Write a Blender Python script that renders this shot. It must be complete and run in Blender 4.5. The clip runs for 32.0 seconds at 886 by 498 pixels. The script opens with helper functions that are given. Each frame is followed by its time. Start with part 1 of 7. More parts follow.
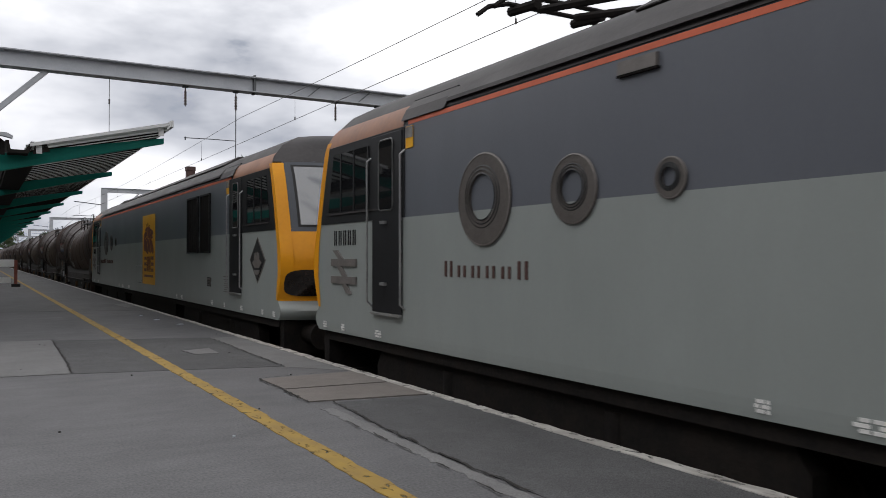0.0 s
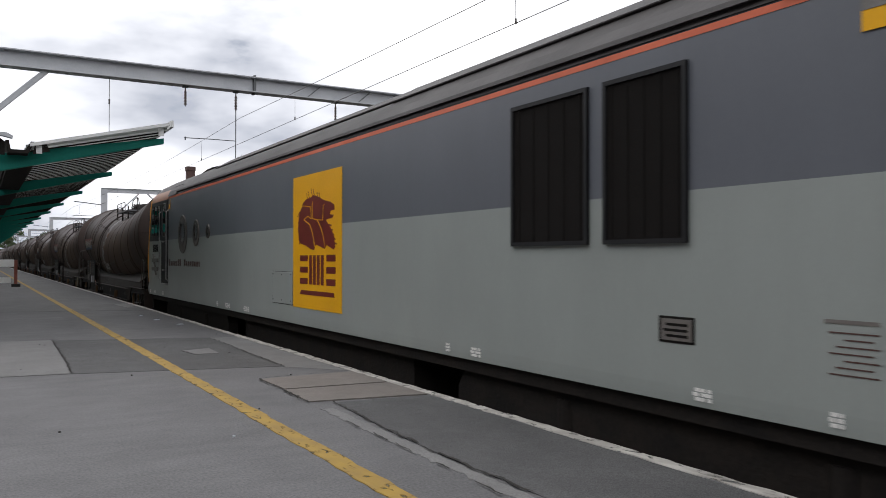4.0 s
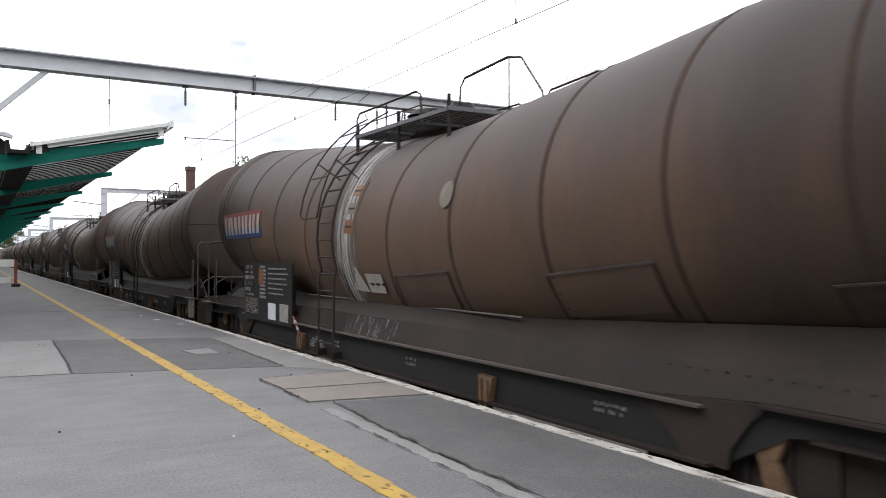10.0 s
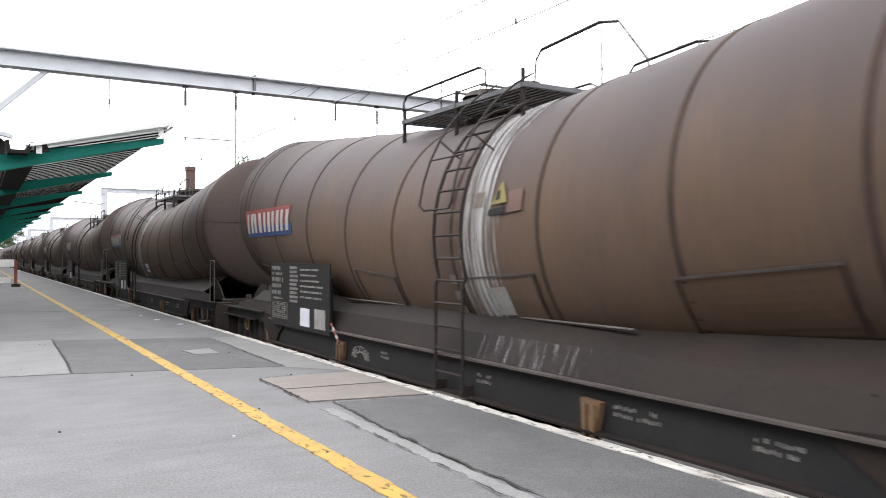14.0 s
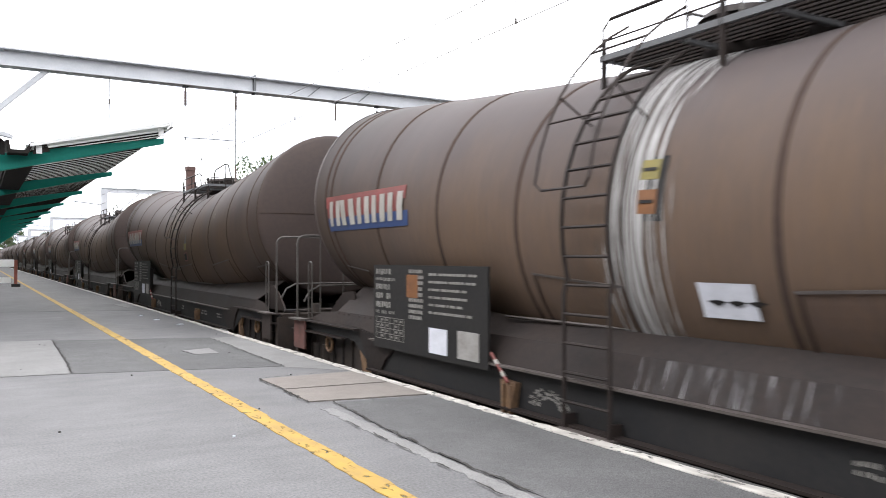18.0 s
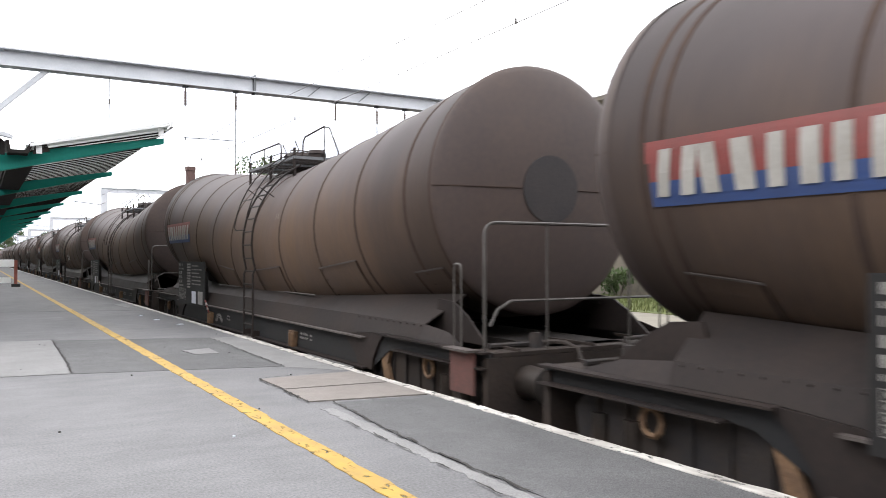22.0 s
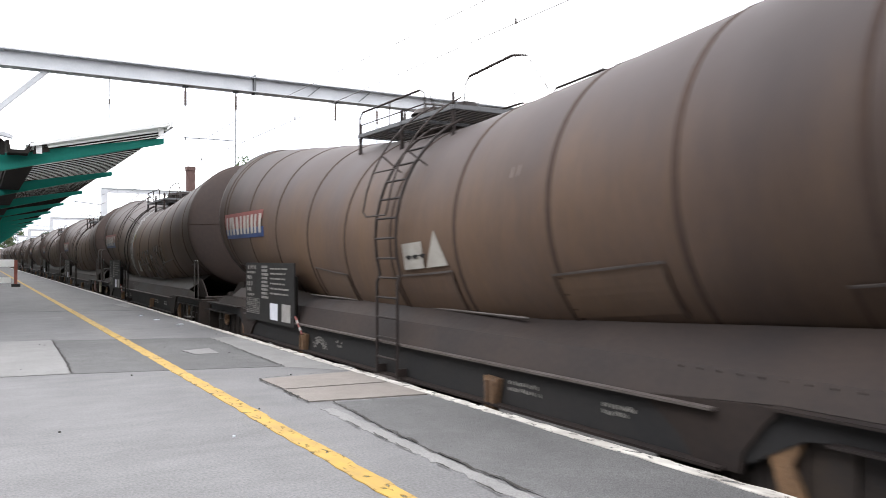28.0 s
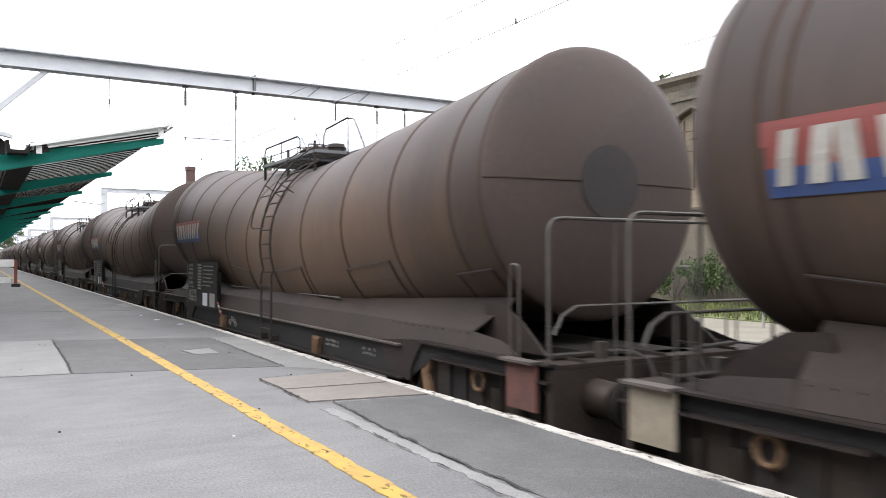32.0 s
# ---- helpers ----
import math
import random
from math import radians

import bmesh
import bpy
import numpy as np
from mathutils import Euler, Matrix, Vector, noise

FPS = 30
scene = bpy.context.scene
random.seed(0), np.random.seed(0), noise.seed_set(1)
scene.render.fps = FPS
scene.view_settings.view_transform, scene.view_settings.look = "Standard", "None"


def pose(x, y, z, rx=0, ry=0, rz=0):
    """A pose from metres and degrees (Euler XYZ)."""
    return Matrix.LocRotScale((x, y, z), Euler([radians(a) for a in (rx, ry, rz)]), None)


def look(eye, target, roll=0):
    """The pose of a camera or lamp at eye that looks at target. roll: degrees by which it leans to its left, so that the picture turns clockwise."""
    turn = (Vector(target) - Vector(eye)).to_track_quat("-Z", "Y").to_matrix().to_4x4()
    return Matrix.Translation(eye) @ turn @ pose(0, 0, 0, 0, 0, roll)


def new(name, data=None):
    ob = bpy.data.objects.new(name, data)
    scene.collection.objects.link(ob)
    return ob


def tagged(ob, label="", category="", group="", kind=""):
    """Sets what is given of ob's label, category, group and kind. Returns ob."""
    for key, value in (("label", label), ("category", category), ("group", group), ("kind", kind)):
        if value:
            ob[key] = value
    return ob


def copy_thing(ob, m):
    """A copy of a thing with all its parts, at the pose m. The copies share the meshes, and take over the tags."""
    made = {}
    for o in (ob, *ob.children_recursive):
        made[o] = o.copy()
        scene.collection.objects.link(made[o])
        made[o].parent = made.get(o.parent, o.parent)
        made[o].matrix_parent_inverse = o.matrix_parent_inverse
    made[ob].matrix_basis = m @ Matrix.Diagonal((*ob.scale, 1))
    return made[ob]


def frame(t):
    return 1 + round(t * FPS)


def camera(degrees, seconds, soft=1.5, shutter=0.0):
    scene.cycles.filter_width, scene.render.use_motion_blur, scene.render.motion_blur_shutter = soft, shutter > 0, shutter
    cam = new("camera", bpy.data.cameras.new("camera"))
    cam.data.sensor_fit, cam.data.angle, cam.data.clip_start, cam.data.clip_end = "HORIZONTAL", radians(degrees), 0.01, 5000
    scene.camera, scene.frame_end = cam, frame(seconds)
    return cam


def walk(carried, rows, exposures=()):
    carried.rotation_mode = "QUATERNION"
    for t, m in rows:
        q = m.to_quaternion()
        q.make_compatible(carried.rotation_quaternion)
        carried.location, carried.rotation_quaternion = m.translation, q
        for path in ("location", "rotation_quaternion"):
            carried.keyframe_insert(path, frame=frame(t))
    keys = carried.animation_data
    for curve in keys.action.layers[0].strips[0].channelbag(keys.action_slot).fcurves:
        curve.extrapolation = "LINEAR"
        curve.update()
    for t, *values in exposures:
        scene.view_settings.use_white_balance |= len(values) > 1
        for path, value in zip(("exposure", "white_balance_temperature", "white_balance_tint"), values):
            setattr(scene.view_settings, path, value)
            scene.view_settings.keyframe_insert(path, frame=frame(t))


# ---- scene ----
cam = camera(58.5, 32.0, soft=0.9, shutter=0.3)
EYE = (0.0, 0.0, 1.20)
YAW = 30.48
AIM = pose(*EYE, 90.655, 0, -YAW)
walk(cam, [(0.0, AIM), (32.0, AIM)],
     exposures=[(0.0, -1.02, 6380, 11.5), (1.0, -0.94, 6380, 11.5), (2.5, -0.70, 6380, 11.5), (4.5, -0.70, 6380, 11.5), (6.5, -0.90, 6380, 11.5), (8.0, -0.94, 6380, 11.5), (8.6, -0.74, 6380, 11.5), (9.0, -0.44, 6380, 11.5), (9.6, -0.12, 6380, 11.5), (10.4, 0.23, 6380, 11.5),
                (11.5, 0.51, 6380, 11.5), (13.0, 0.70, 6380, 11.5), (17.0, 0.71, 6380, 11.5), (32.0, 0.73, 6380, 11.5)])

# ---- plan: x across the line, y along it, platform top at z = 0 ----
RAIL = -0.915            # rail top
TRACK = 4.945            # centre of the near track
EDGE = 3.52              # platform edge
PITCH = 14.704           # wagon length over buffers
FIRST = 39.28            # centre of the first wagon at the start
COACHES = 20
LOCO_A, LOCO_B = -1.2, 21.0   # centres of the two locomotives at the start


def travel(t):
    """Metres run by the train since the start."""
    q = t / 16.0
    c = (37.656, 36.043, -49.115, 57.718, -36.186, 11.716, -1.536)
    return sum(a * q ** (i + 1) for i, a in enumerate(c)) + unevenness(t)


def unevenness(t):
    """Small surges of the train about its steady gain of speed."""
    knots = ((-3.0, 0.0), (0.0, 0.0), (3.0, 0.0), (6.0, -0.04), (8.0, -0.13), (10.0, -0.13), (12.0, -0.04), (14.0, -0.07), (16.5, -0.03),
             (19.0, 0.07), (21.0, 0.05), (23.0, 0.0), (25.0, 0.03), (28.0, 0.03), (30.0, 0.05), (31.0, 0.055), (32.0, -0.01), (35.0, -0.05))
    for (ta, a), (tb, b), (tc, c), (td, d) in zip(knots, knots[1:], knots[2:], knots[3:]):
        if t <= tc or td == 35.0:
            h = tc - tb
            u, m0, m1 = (t - tb) / h, (c - a) / (tc - ta) * h, (d - b) / (td - tb) * h
            return (2 * u ** 3 - 3 * u * u + 1) * b + (u ** 3 - 2 * u * u + u) * m0 + (3 * u * u - 2 * u ** 3) * c + (u ** 3 - u * u) * m1


# ---- light ----
world = bpy.data.worlds.new("overcast_sky")
scene.world = world
world.use_nodes = True
wn, wl = world.node_tree.nodes, world.node_tree.links
wn.clear()
w_out = wn.new("ShaderNodeOutputWorld")
w_bg = wn.new("ShaderNodeBackground")
w_sky = wn.new("ShaderNodeTexSky")
w_sky.sky_type, w_sky.sun_disc = "NISHITA", False
w_sky.sun_elevation, w_sky.sun_rotation = radians(48), radians(-75)
w_gain = wn.new("ShaderNodeVectorMath")
w_gain.operation = "SCALE"
w_gain.inputs["Scale"].default_value = 0.11
w_co = wn.new("ShaderNodeTexCoord")
w_map = wn.new("ShaderNodeMapping")
w_map.inputs["Scale"].default_value = (1.0, 1.0, 2.6)
w_map.inputs["Location"].default_value = (0.35, 0.1, 0.0)
w_noise = wn.new("ShaderNodeTexNoise")
w_noise.inputs["Scale"].default_value, w_noise.inputs["Detail"].default_value = 2.3, 7.0
w_noise.inputs["Roughness"].default_value = 0.52
w_ramp = wn.new("ShaderNodeValToRGB")
r = w_ramp.color_ramp
r.elements[0].position, r.elements[0].color = 0.34, (0.86, 0.91, 1.02, 1)
r.elements[1].position, r.elements[1].color = 0.56, (2.5, 2.5, 2.5, 1)
e = r.elements.new(0.45)
e.color = (1.66, 1.69, 1.76, 1)
w_cov = wn.new("ShaderNodeValToRGB")
w_cov.color_ramp.elements[0].position, w_cov.color_ramp.elements[1].position = 0.29, 0.37
w_mix = wn.new("ShaderNodeMix")
w_mix.data_type = "RGBA"
wl.new(w_co.outputs["Generated"], w_map.inputs["Vector"])
wl.new(w_map.outputs["Vector"], w_noise.inputs["Vector"])
w_up = wn.new("ShaderNodeSeparateXYZ")
w_low = wn.new("ShaderNodeMapRange")
w_low.inputs["From Min"].default_value, w_low.inputs["From Max"].default_value = 0.02, 0.30
w_low.inputs["To Min"].default_value, w_low.inputs["To Max"].default_value = -0.13, 0.03
w_dense = wn.new("ShaderNodeMath")
wl.new(w_co.outputs["Generated"], w_up.inputs[0])
wl.new(w_up.outputs["Z"], w_low.inputs["Value"])
wl.new(w_noise.outputs["Fac"], w_dense.inputs[0])
wl.new(w_low.outputs["Result"], w_dense.inputs[1])
wl.new(w_dense.outputs[0], w_ramp.inputs["Fac"])
wl.new(w_noise.outputs["Fac"], w_cov.inputs["Fac"])
wl.new(w_sky.outputs["Color"], w_gain.inputs[0])
wl.new(w_cov.outputs["Color"], w_mix.inputs["Factor"])
wl.new(w_gain.outputs["Vector"], w_mix.inputs["A"])
wl.new(w_ramp.outputs["Color"], w_mix.inputs["B"])
wl.new(w_mix.outputs["Result"], w_bg.inputs["Color"])
w_bg.inputs["Strength"].default_value = 1.0
wl.new(w_bg.outputs["Background"], w_out.inputs["Surface"])

sun_data = bpy.data.lights.new("sun", "SUN")
sun_data.energy, sun_data.angle, sun_data.color = 0.5, radians(18), (1.0, 0.96, 0.9)
sun = new("sun", sun_data)
sun.matrix_world = look((-30, 8, 34), (0, 0, 0))


# ---- materials ----
def mat(name, base, second=None, rough=0.6, metal=0.0, scale=3.0, fine=40.0, bump=0.15, spread=0.5,
        stretch=(1, 1, 1), vary=0.0, streak=None, spec=0.5):
    """A surface of two colours mixed by broad stains and fine grain, with fine relief."""
    m = bpy.data.materials.new(name)
    m.use_nodes = True
    n, l = m.node_tree.nodes, m.node_tree.links
    b = n["Principled BSDF"]
    b.inputs["Roughness"].default_value, b.inputs["Metallic"].default_value = rough, metal
    b.inputs["Specular IOR Level"].default_value = spec
    co = n.new("ShaderNodeTexCoord")
    mp = n.new("ShaderNodeMapping")
    mp.inputs["Scale"].default_value = stretch
    l.new(co.outputs["Object"], mp.inputs["Vector"])
    info = n.new("ShaderNodeObjectInfo")
    add = n.new("ShaderNodeVectorMath")
    add.operation = "ADD"
    mul = n.new("ShaderNodeMath")
    mul.operation = "MULTIPLY"
    mul.inputs[1].default_value = 37.0
    l.new(info.outputs["Random"], mul.inputs[0])
    l.new(mp.outputs["Vector"], add.inputs[0])
    l.new(mul.outputs[0], add.inputs[1])
    big = n.new("ShaderNodeTexNoise")
    big.inputs["Scale"].default_value, big.inputs["Detail"].default_value = scale, 6.0
    small = n.new("ShaderNodeTexNoise")
    small.inputs["Scale"].default_value, small.inputs["Detail"].default_value = fine, 4.0
    l.new(add.outputs[0], big.inputs["Vector"])
    l.new(add.outputs[0], small.inputs["Vector"])
    blend = n.new("ShaderNodeMath")
    blend.operation = "MULTIPLY_ADD"
    blend.inputs[1].default_value = 0.35
    l.new(small.outputs["Fac"], blend.inputs[0])
    half = n.new("ShaderNodeMath")
    half.operation = "MULTIPLY"
    half.inputs[1].default_value = 0.65
    l.new(big.outputs["Fac"], half.inputs[0])
    l.new(half.outputs[0], blend.inputs[2])
    ramp = n.new("ShaderNodeMapRange")
    ramp.inputs["From Min"].default_value = 0.5 - 0.28 * spread
    ramp.inputs["From Max"].default_value = 0.5 + 0.28 * spread
    l.new(blend.outputs[0], ramp.inputs["Value"])
    mix = n.new("ShaderNodeMix")
    mix.data_type = "RGBA"
    second = second or tuple(c * 0.8 for c in base)
    mix.inputs["A"].default_value, mix.inputs["B"].default_value = (*base, 1), (*second, 1)
    l.new(ramp.outputs["Result"], mix.inputs["Factor"])
    colour = mix.outputs["Result"]
    if vary:
        hsv = n.new("ShaderNodeHueSaturation")
        rng = n.new("ShaderNodeMapRange")
        rng.inputs["To Min"].default_value, rng.inputs["To Max"].default_value = 1 - vary, 1 + vary
        l.new(info.outputs["Random"], rng.inputs["Value"])
        l.new(rng.outputs["Result"], hsv.inputs["Value"])
        l.new(colour, hsv.inputs["Color"])
        colour = hsv.outputs["Color"]
    l.new(colour, b.inputs["Base Color"])
    if bump:
        bp = n.new("ShaderNodeBump")
        bp.inputs["Strength"].default_value, bp.inputs["Distance"].default_value = bump, 0.02
        l.new(small.outputs["Fac"], bp.inputs["Height"])
        l.new(bp.outputs["Normal"], b.inputs["Normal"])
    rr = n.new("ShaderNodeMapRange")
    rr.inputs["To Min"].default_value, rr.inputs["To Max"].default_value = rough * 0.85, min(1.0, rough * 1.15)
    l.new(big.outputs["Fac"], rr.inputs["Value"])
    l.new(rr.outputs["Result"], b.inputs["Roughness"])
    return m


M = {}
M["platform"] = mat("platform_asphalt", (0.104, 0.1025, 0.1055), (0.162, 0.1600, 0.1625), 0.86, scale=0.9, fine=75, bump=0.3, spread=0.75)
M["far_asphalt"] = mat("greyer_asphalt", (0.100, 0.099, 0.100), (0.150, 0.148, 0.149), 0.88, scale=1.2, fine=80, bump=0.3, spread=0.7)
M["patch"] = mat("asphalt_patch", (0.066, 0.0655, 0.067), (0.110, 0.109, 0.110), 0.88, scale=1.6, fine=95, bump=0.4, spread=0.7)
M["concrete"] = mat("pale_concrete", (0.155, 0.152, 0.151), (0.186, 0.183, 0.181), 0.85, scale=1.5, fine=70, bump=0.2)
M["slab"] = mat("buff_slab", (0.166, 0.146, 0.132), (0.200, 0.180, 0.165), 0.85, scale=2, fine=60, bump=0.25, vary=0.08)
M["crack"] = mat("dark_joint", (0.014, 0.0135, 0.012), (0.034, 0.030, 0.026), 0.95, scale=9, fine=50)
M["ballast"] = mat("ballast_stone", (0.022, 0.021, 0.020), (0.070, 0.066, 0.062), 0.95, scale=9, fine=26, bump=1.0)
M["rail"] = mat("rail_steel", (0.096, 0.066, 0.048), (0.054, 0.036, 0.027), 0.6, 0.4, scale=5)
M["soil"] = mat("rough_ground", (0.0960, 0.0912, 0.0624), (0.0528, 0.0624, 0.0288), 0.95, scale=0.6, fine=14, bump=0.6)
M["sand"] = mat("pale_gravel", (0.1932, 0.1764, 0.1428), (0.1428, 0.1302, 0.1050), 0.95, scale=0.9, fine=18, bump=0.5)
M["grass"] = mat("rough_grass", (0.060, 0.084, 0.021), (0.120, 0.126, 0.042), 0.9, scale=1.2, fine=25, bump=0.6)
M["leaf"] = mat("leaves", (0.027, 0.051, 0.012), (0.060, 0.090, 0.024), 0.7, scale=2.0, fine=12, bump=0.2, spread=0.9)
M["bark"] = mat("bark", (0.054, 0.042, 0.030), None, 0.9)
M["stone"] = mat("weathered_sandstone", (0.270, 0.215, 0.145), (0.062, 0.055, 0.047), 0.92, scale=0.7, fine=9, bump=0.7, vary=0.35, spread=0.8)
M["stone_dark"] = mat("sooty_sandstone", (0.034, 0.032, 0.030), (0.150, 0.125, 0.092), 0.92, scale=0.5, fine=8, bump=0.7, vary=0.2, spread=0.9)
M["brick"] = mat("red_brick", (0.092, 0.050, 0.043), (0.062, 0.036, 0.032), 0.9, scale=4, fine=20, bump=0.3)
M["slate"] = mat("slate", (0.048, 0.048, 0.054), None, 0.7)
M["galv"] = mat("galvanised_steel", (0.400, 0.412, 0.435), (0.48, 0.49, 0.51), 0.5, 0.2, scale=2, fine=30, bump=0.05)
M["galv_dark"] = mat("weathered_galvanised_steel", (0.096, 0.099, 0.105), (0.132, 0.135, 0.141), 0.6, 0.3, scale=3)
M["porcelain"] = mat("brown_porcelain", (0.06, 0.035, 0.03), (0.08, 0.05, 0.04), 0.3)
M["wire"] = mat("copper_wire", (0.10, 0.09, 0.085), None, 0.5, 0.5, bump=0)
M["green"] = mat("teal_paint", (0.0070, 0.2080, 0.1640), (0.0090, 0.1600, 0.1280), 0.55, scale=1.5, fine=30, bump=0.05, spec=0.2)
M["sheet"] = mat("pale_roof_sheet", (0.336, 0.342, 0.330), (0.276, 0.282, 0.270), 0.55, scale=0.8, fine=20, bump=0.05)
M["fascia"] = mat("white_fascia", (0.6962, 0.7046, 0.6962), (0.5891, 0.5985, 0.5891), 0.5, scale=2)
M["sole"] = mat("dark_grey_sole_bar", (0.0150, 0.0153, 0.0168), (0.024, 0.0225, 0.0225), 0.7, scale=2, fine=25, bump=0.1, spec=0.25)
M["dark"] = mat("black_underframe", (0.0130, 0.0120, 0.0118), (0.0240, 0.0200, 0.0175), 0.85, scale=4, fine=30, bump=0.3, spec=0.12)
M["tank"] = mat("grimy_tank_paint", (0.080, 0.0590, 0.0530), (0.128, 0.0800, 0.0490), 0.6, scale=0.45, fine=16, bump=0.03, stretch=(1, 2.2, 0.45), vary=0.15, spread=0.75, spec=0.13)
M["tank_end"] = mat("sooty_tank_end", (0.049, 0.0390, 0.0380), (0.074, 0.0540, 0.0460), 0.55, scale=1.0, fine=16, bump=0.05, vary=0.2, spread=0.8, spec=0.16)
M["cover"] = mat("grey_end_cover", (0.034, 0.0315, 0.0325), (0.045, 0.039, 0.038), 0.6, scale=2, spec=0.15)
M["greylabel"] = mat("grey_paper_label", (0.30, 0.29, 0.28), (0.20, 0.19, 0.18), 0.7, scale=7)
M["seam"] = mat("dark_weld_band", (0.046, 0.034, 0.030), (0.064, 0.045, 0.036), 0.8, scale=3, fine=22, bump=0.1, spec=0.03)
M["frame"] = mat("grimy_frame_paint", (0.0205, 0.0172, 0.0170), (0.0335, 0.0255, 0.0225), 0.6, scale=1.2, fine=22, bump=0.12, vary=0.25, spec=0.12)
# worn edges, also the painted highlight on the pad plates
M["flange"] = mat("worn_lit_edge", (0.085, 0.072, 0.068), (0.045, 0.036, 0.031), 0.6, scale=3, fine=25)
M["rust"] = mat("rusty_spring_steel", (0.169, 0.098, 0.049), (0.085, 0.049, 0.029), 0.8, scale=5, fine=30, bump=0.4)
M["buffer"] = mat("greasy_buffer", (0.030, 0.020, 0.015), (0.015, 0.012, 0.010), 0.55, 0.2, scale=4)
M["tan"] = mat("tan_step_plate", (0.240, 0.210, 0.162), (0.168, 0.138, 0.102), 0.8, scale=5, fine=30)
M["redplate"] = mat("faded_red_plate", (0.110, 0.041, 0.033), (0.066, 0.033, 0.028), 0.8, scale=5)
M["rail_paint"] = mat("grimy_handrail", (0.078, 0.070, 0.064), (0.042, 0.036, 0.032), 0.55, 0.1, scale=6)
M["panel"] = mat("charcoal_data_panel", (0.0115, 0.0112, 0.0118), (0.0175, 0.0160, 0.0155), 0.65, scale=3, fine=25, spec=0.25)
M["ink"] = mat("white_lettering", (0.2210, 0.2125, 0.1997), (0.1360, 0.1275, 0.1190), 0.7, scale=9)
M["paper"] = mat("white_label", (0.585, 0.600, 0.660), (0.495, 0.510, 0.562), 0.7, scale=9)
M["brownlabel"] = mat("faded_label", (0.149, 0.127, 0.105), (0.110, 0.088, 0.072), 0.7, scale=9)
M["orange"] = mat("orange_panel", (0.180, 0.070, 0.018), (0.120, 0.050, 0.018), 0.6, scale=6)
M["label_grey"] = mat("dull_grey_label", (0.045, 0.050, 0.058), (0.07, 0.07, 0.066), 0.6, scale=6)
M["label_red"] = mat("faded_dull_red_label", (0.11, 0.048, 0.036), (0.09, 0.055, 0.042), 0.6, scale=6)
M["olive_label"] = mat("faded_yellow_label", (0.20, 0.16, 0.03), (0.13, 0.11, 0.03), 0.6, scale=6)
M["logo_red"] = mat("faded_red_vinyl", (0.175, 0.030, 0.025), (0.130, 0.030, 0.025), 0.55, scale=3)
M["logo_blue"] = mat("faded_blue_vinyl", (0.016, 0.043, 0.145), (0.024, 0.042, 0.110), 0.55, scale=3)
M["logo_white"] = mat("dirty_white_vinyl", (0.34, 0.325, 0.30), (0.25, 0.235, 0.21), 0.5, scale=4)
M["pale"] = mat("pale_grey_paint", (0.2852, 0.3116, 0.2992), (0.2681, 0.2898, 0.2774), 0.34, scale=0.8, fine=25, bump=0.015, spread=1.0)
M["grey"] = mat("mid_grey_paint", (0.1240, 0.1330, 0.1530), (0.1110, 0.1200, 0.1390), 0.34, scale=0.8, fine=25, bump=0.015, spread=1.0)
M["roof"] = mat("sooty_roof_paint", (0.0380, 0.0320, 0.0318), (0.0240, 0.0205, 0.0205), 0.6, scale=1.5, fine=18, bump=0.1)
M["peach"] = mat("rusty_orange_cant", (0.340, 0.140, 0.058), (0.170, 0.080, 0.050), 0.5, scale=1.2, fine=14, bump=0.05, spread=0.8)
M["stripe"] = mat("orange_line", (0.62, 0.125, 0.05), None, 0.45, scale=3, bump=0.0)
M["locoyellow"] = mat("warning_yellow", (0.80, 0.345, 0.006), (0.66, 0.265, 0.008), 0.38, scale=1.2, fine=18, bump=0.02, spread=0.9, spec=0.3)
M["panelyellow"] = mat("yellow_vinyl", (0.80, 0.405, 0.004), (0.71, 0.355, 0.005), 0.42, scale=1.2, bump=0.0, spec=0.3)
M["maroon"] = mat("maroon_vinyl", (0.156, 0.018, 0.013), None, 0.4, bump=0.0)
M["black"] = mat("black_paint", (0.0075, 0.008, 0.0095), (0.011, 0.011, 0.0125), 0.5, scale=3, bump=0.02, spec=0.3)
M["louvre"] = mat("dark_grille", (0.008, 0.0072, 0.007), (0.013, 0.011, 0.010), 0.85, scale=8, stretch=(1, 1, 14), bump=0.5, spec=0.1)
M["ring"] = mat("cast_grey_ring", (0.108, 0.095, 0.088), (0.078, 0.069, 0.062), 0.55, 0.2, scale=6)
M["emblem"] = mat("cast_badge", (0.1848, 0.1680, 0.1554), (0.1428, 0.1302, 0.1218), 0.5, 0.2, scale=6)
M["badgeblack"] = mat("badge_backing", (0.015, 0.016, 0.017), None, 0.5, bump=0)
M["name"] = mat("brown_lettering", (0.084, 0.038, 0.032), None, 0.5, bump=0)
M["chrome"] = mat("worn_steel_handrail", (0.42, 0.42, 0.415), (0.30, 0.30, 0.30), 0.35, 0.6, scale=8, bump=0)
M["lamp"] = mat("dark_lens_cluster", (0.012, 0.010, 0.009), (0.021, 0.015, 0.012), 0.15, scale=4, bump=0)
M["signred"] = mat("red_plastic", (0.238, 0.063, 0.042), (0.182, 0.052, 0.035), 0.6, scale=4)
M["signwhite"] = mat("white_plastic", (0.80, 0.79, 0.77), (0.70, 0.69, 0.67), 0.6, scale=4)
M["white_rail"] = mat("white_railing_paint", (0.260, 0.260, 0.252), (0.18, 0.18, 0.17), 0.6, scale=6)
M["bogie"] = mat("grimy_bogie_paint", (0.026, 0.0245, 0.0262), (0.044, 0.034, 0.028), 0.7, scale=2.5, fine=25, bump=0.2, spec=0.2)
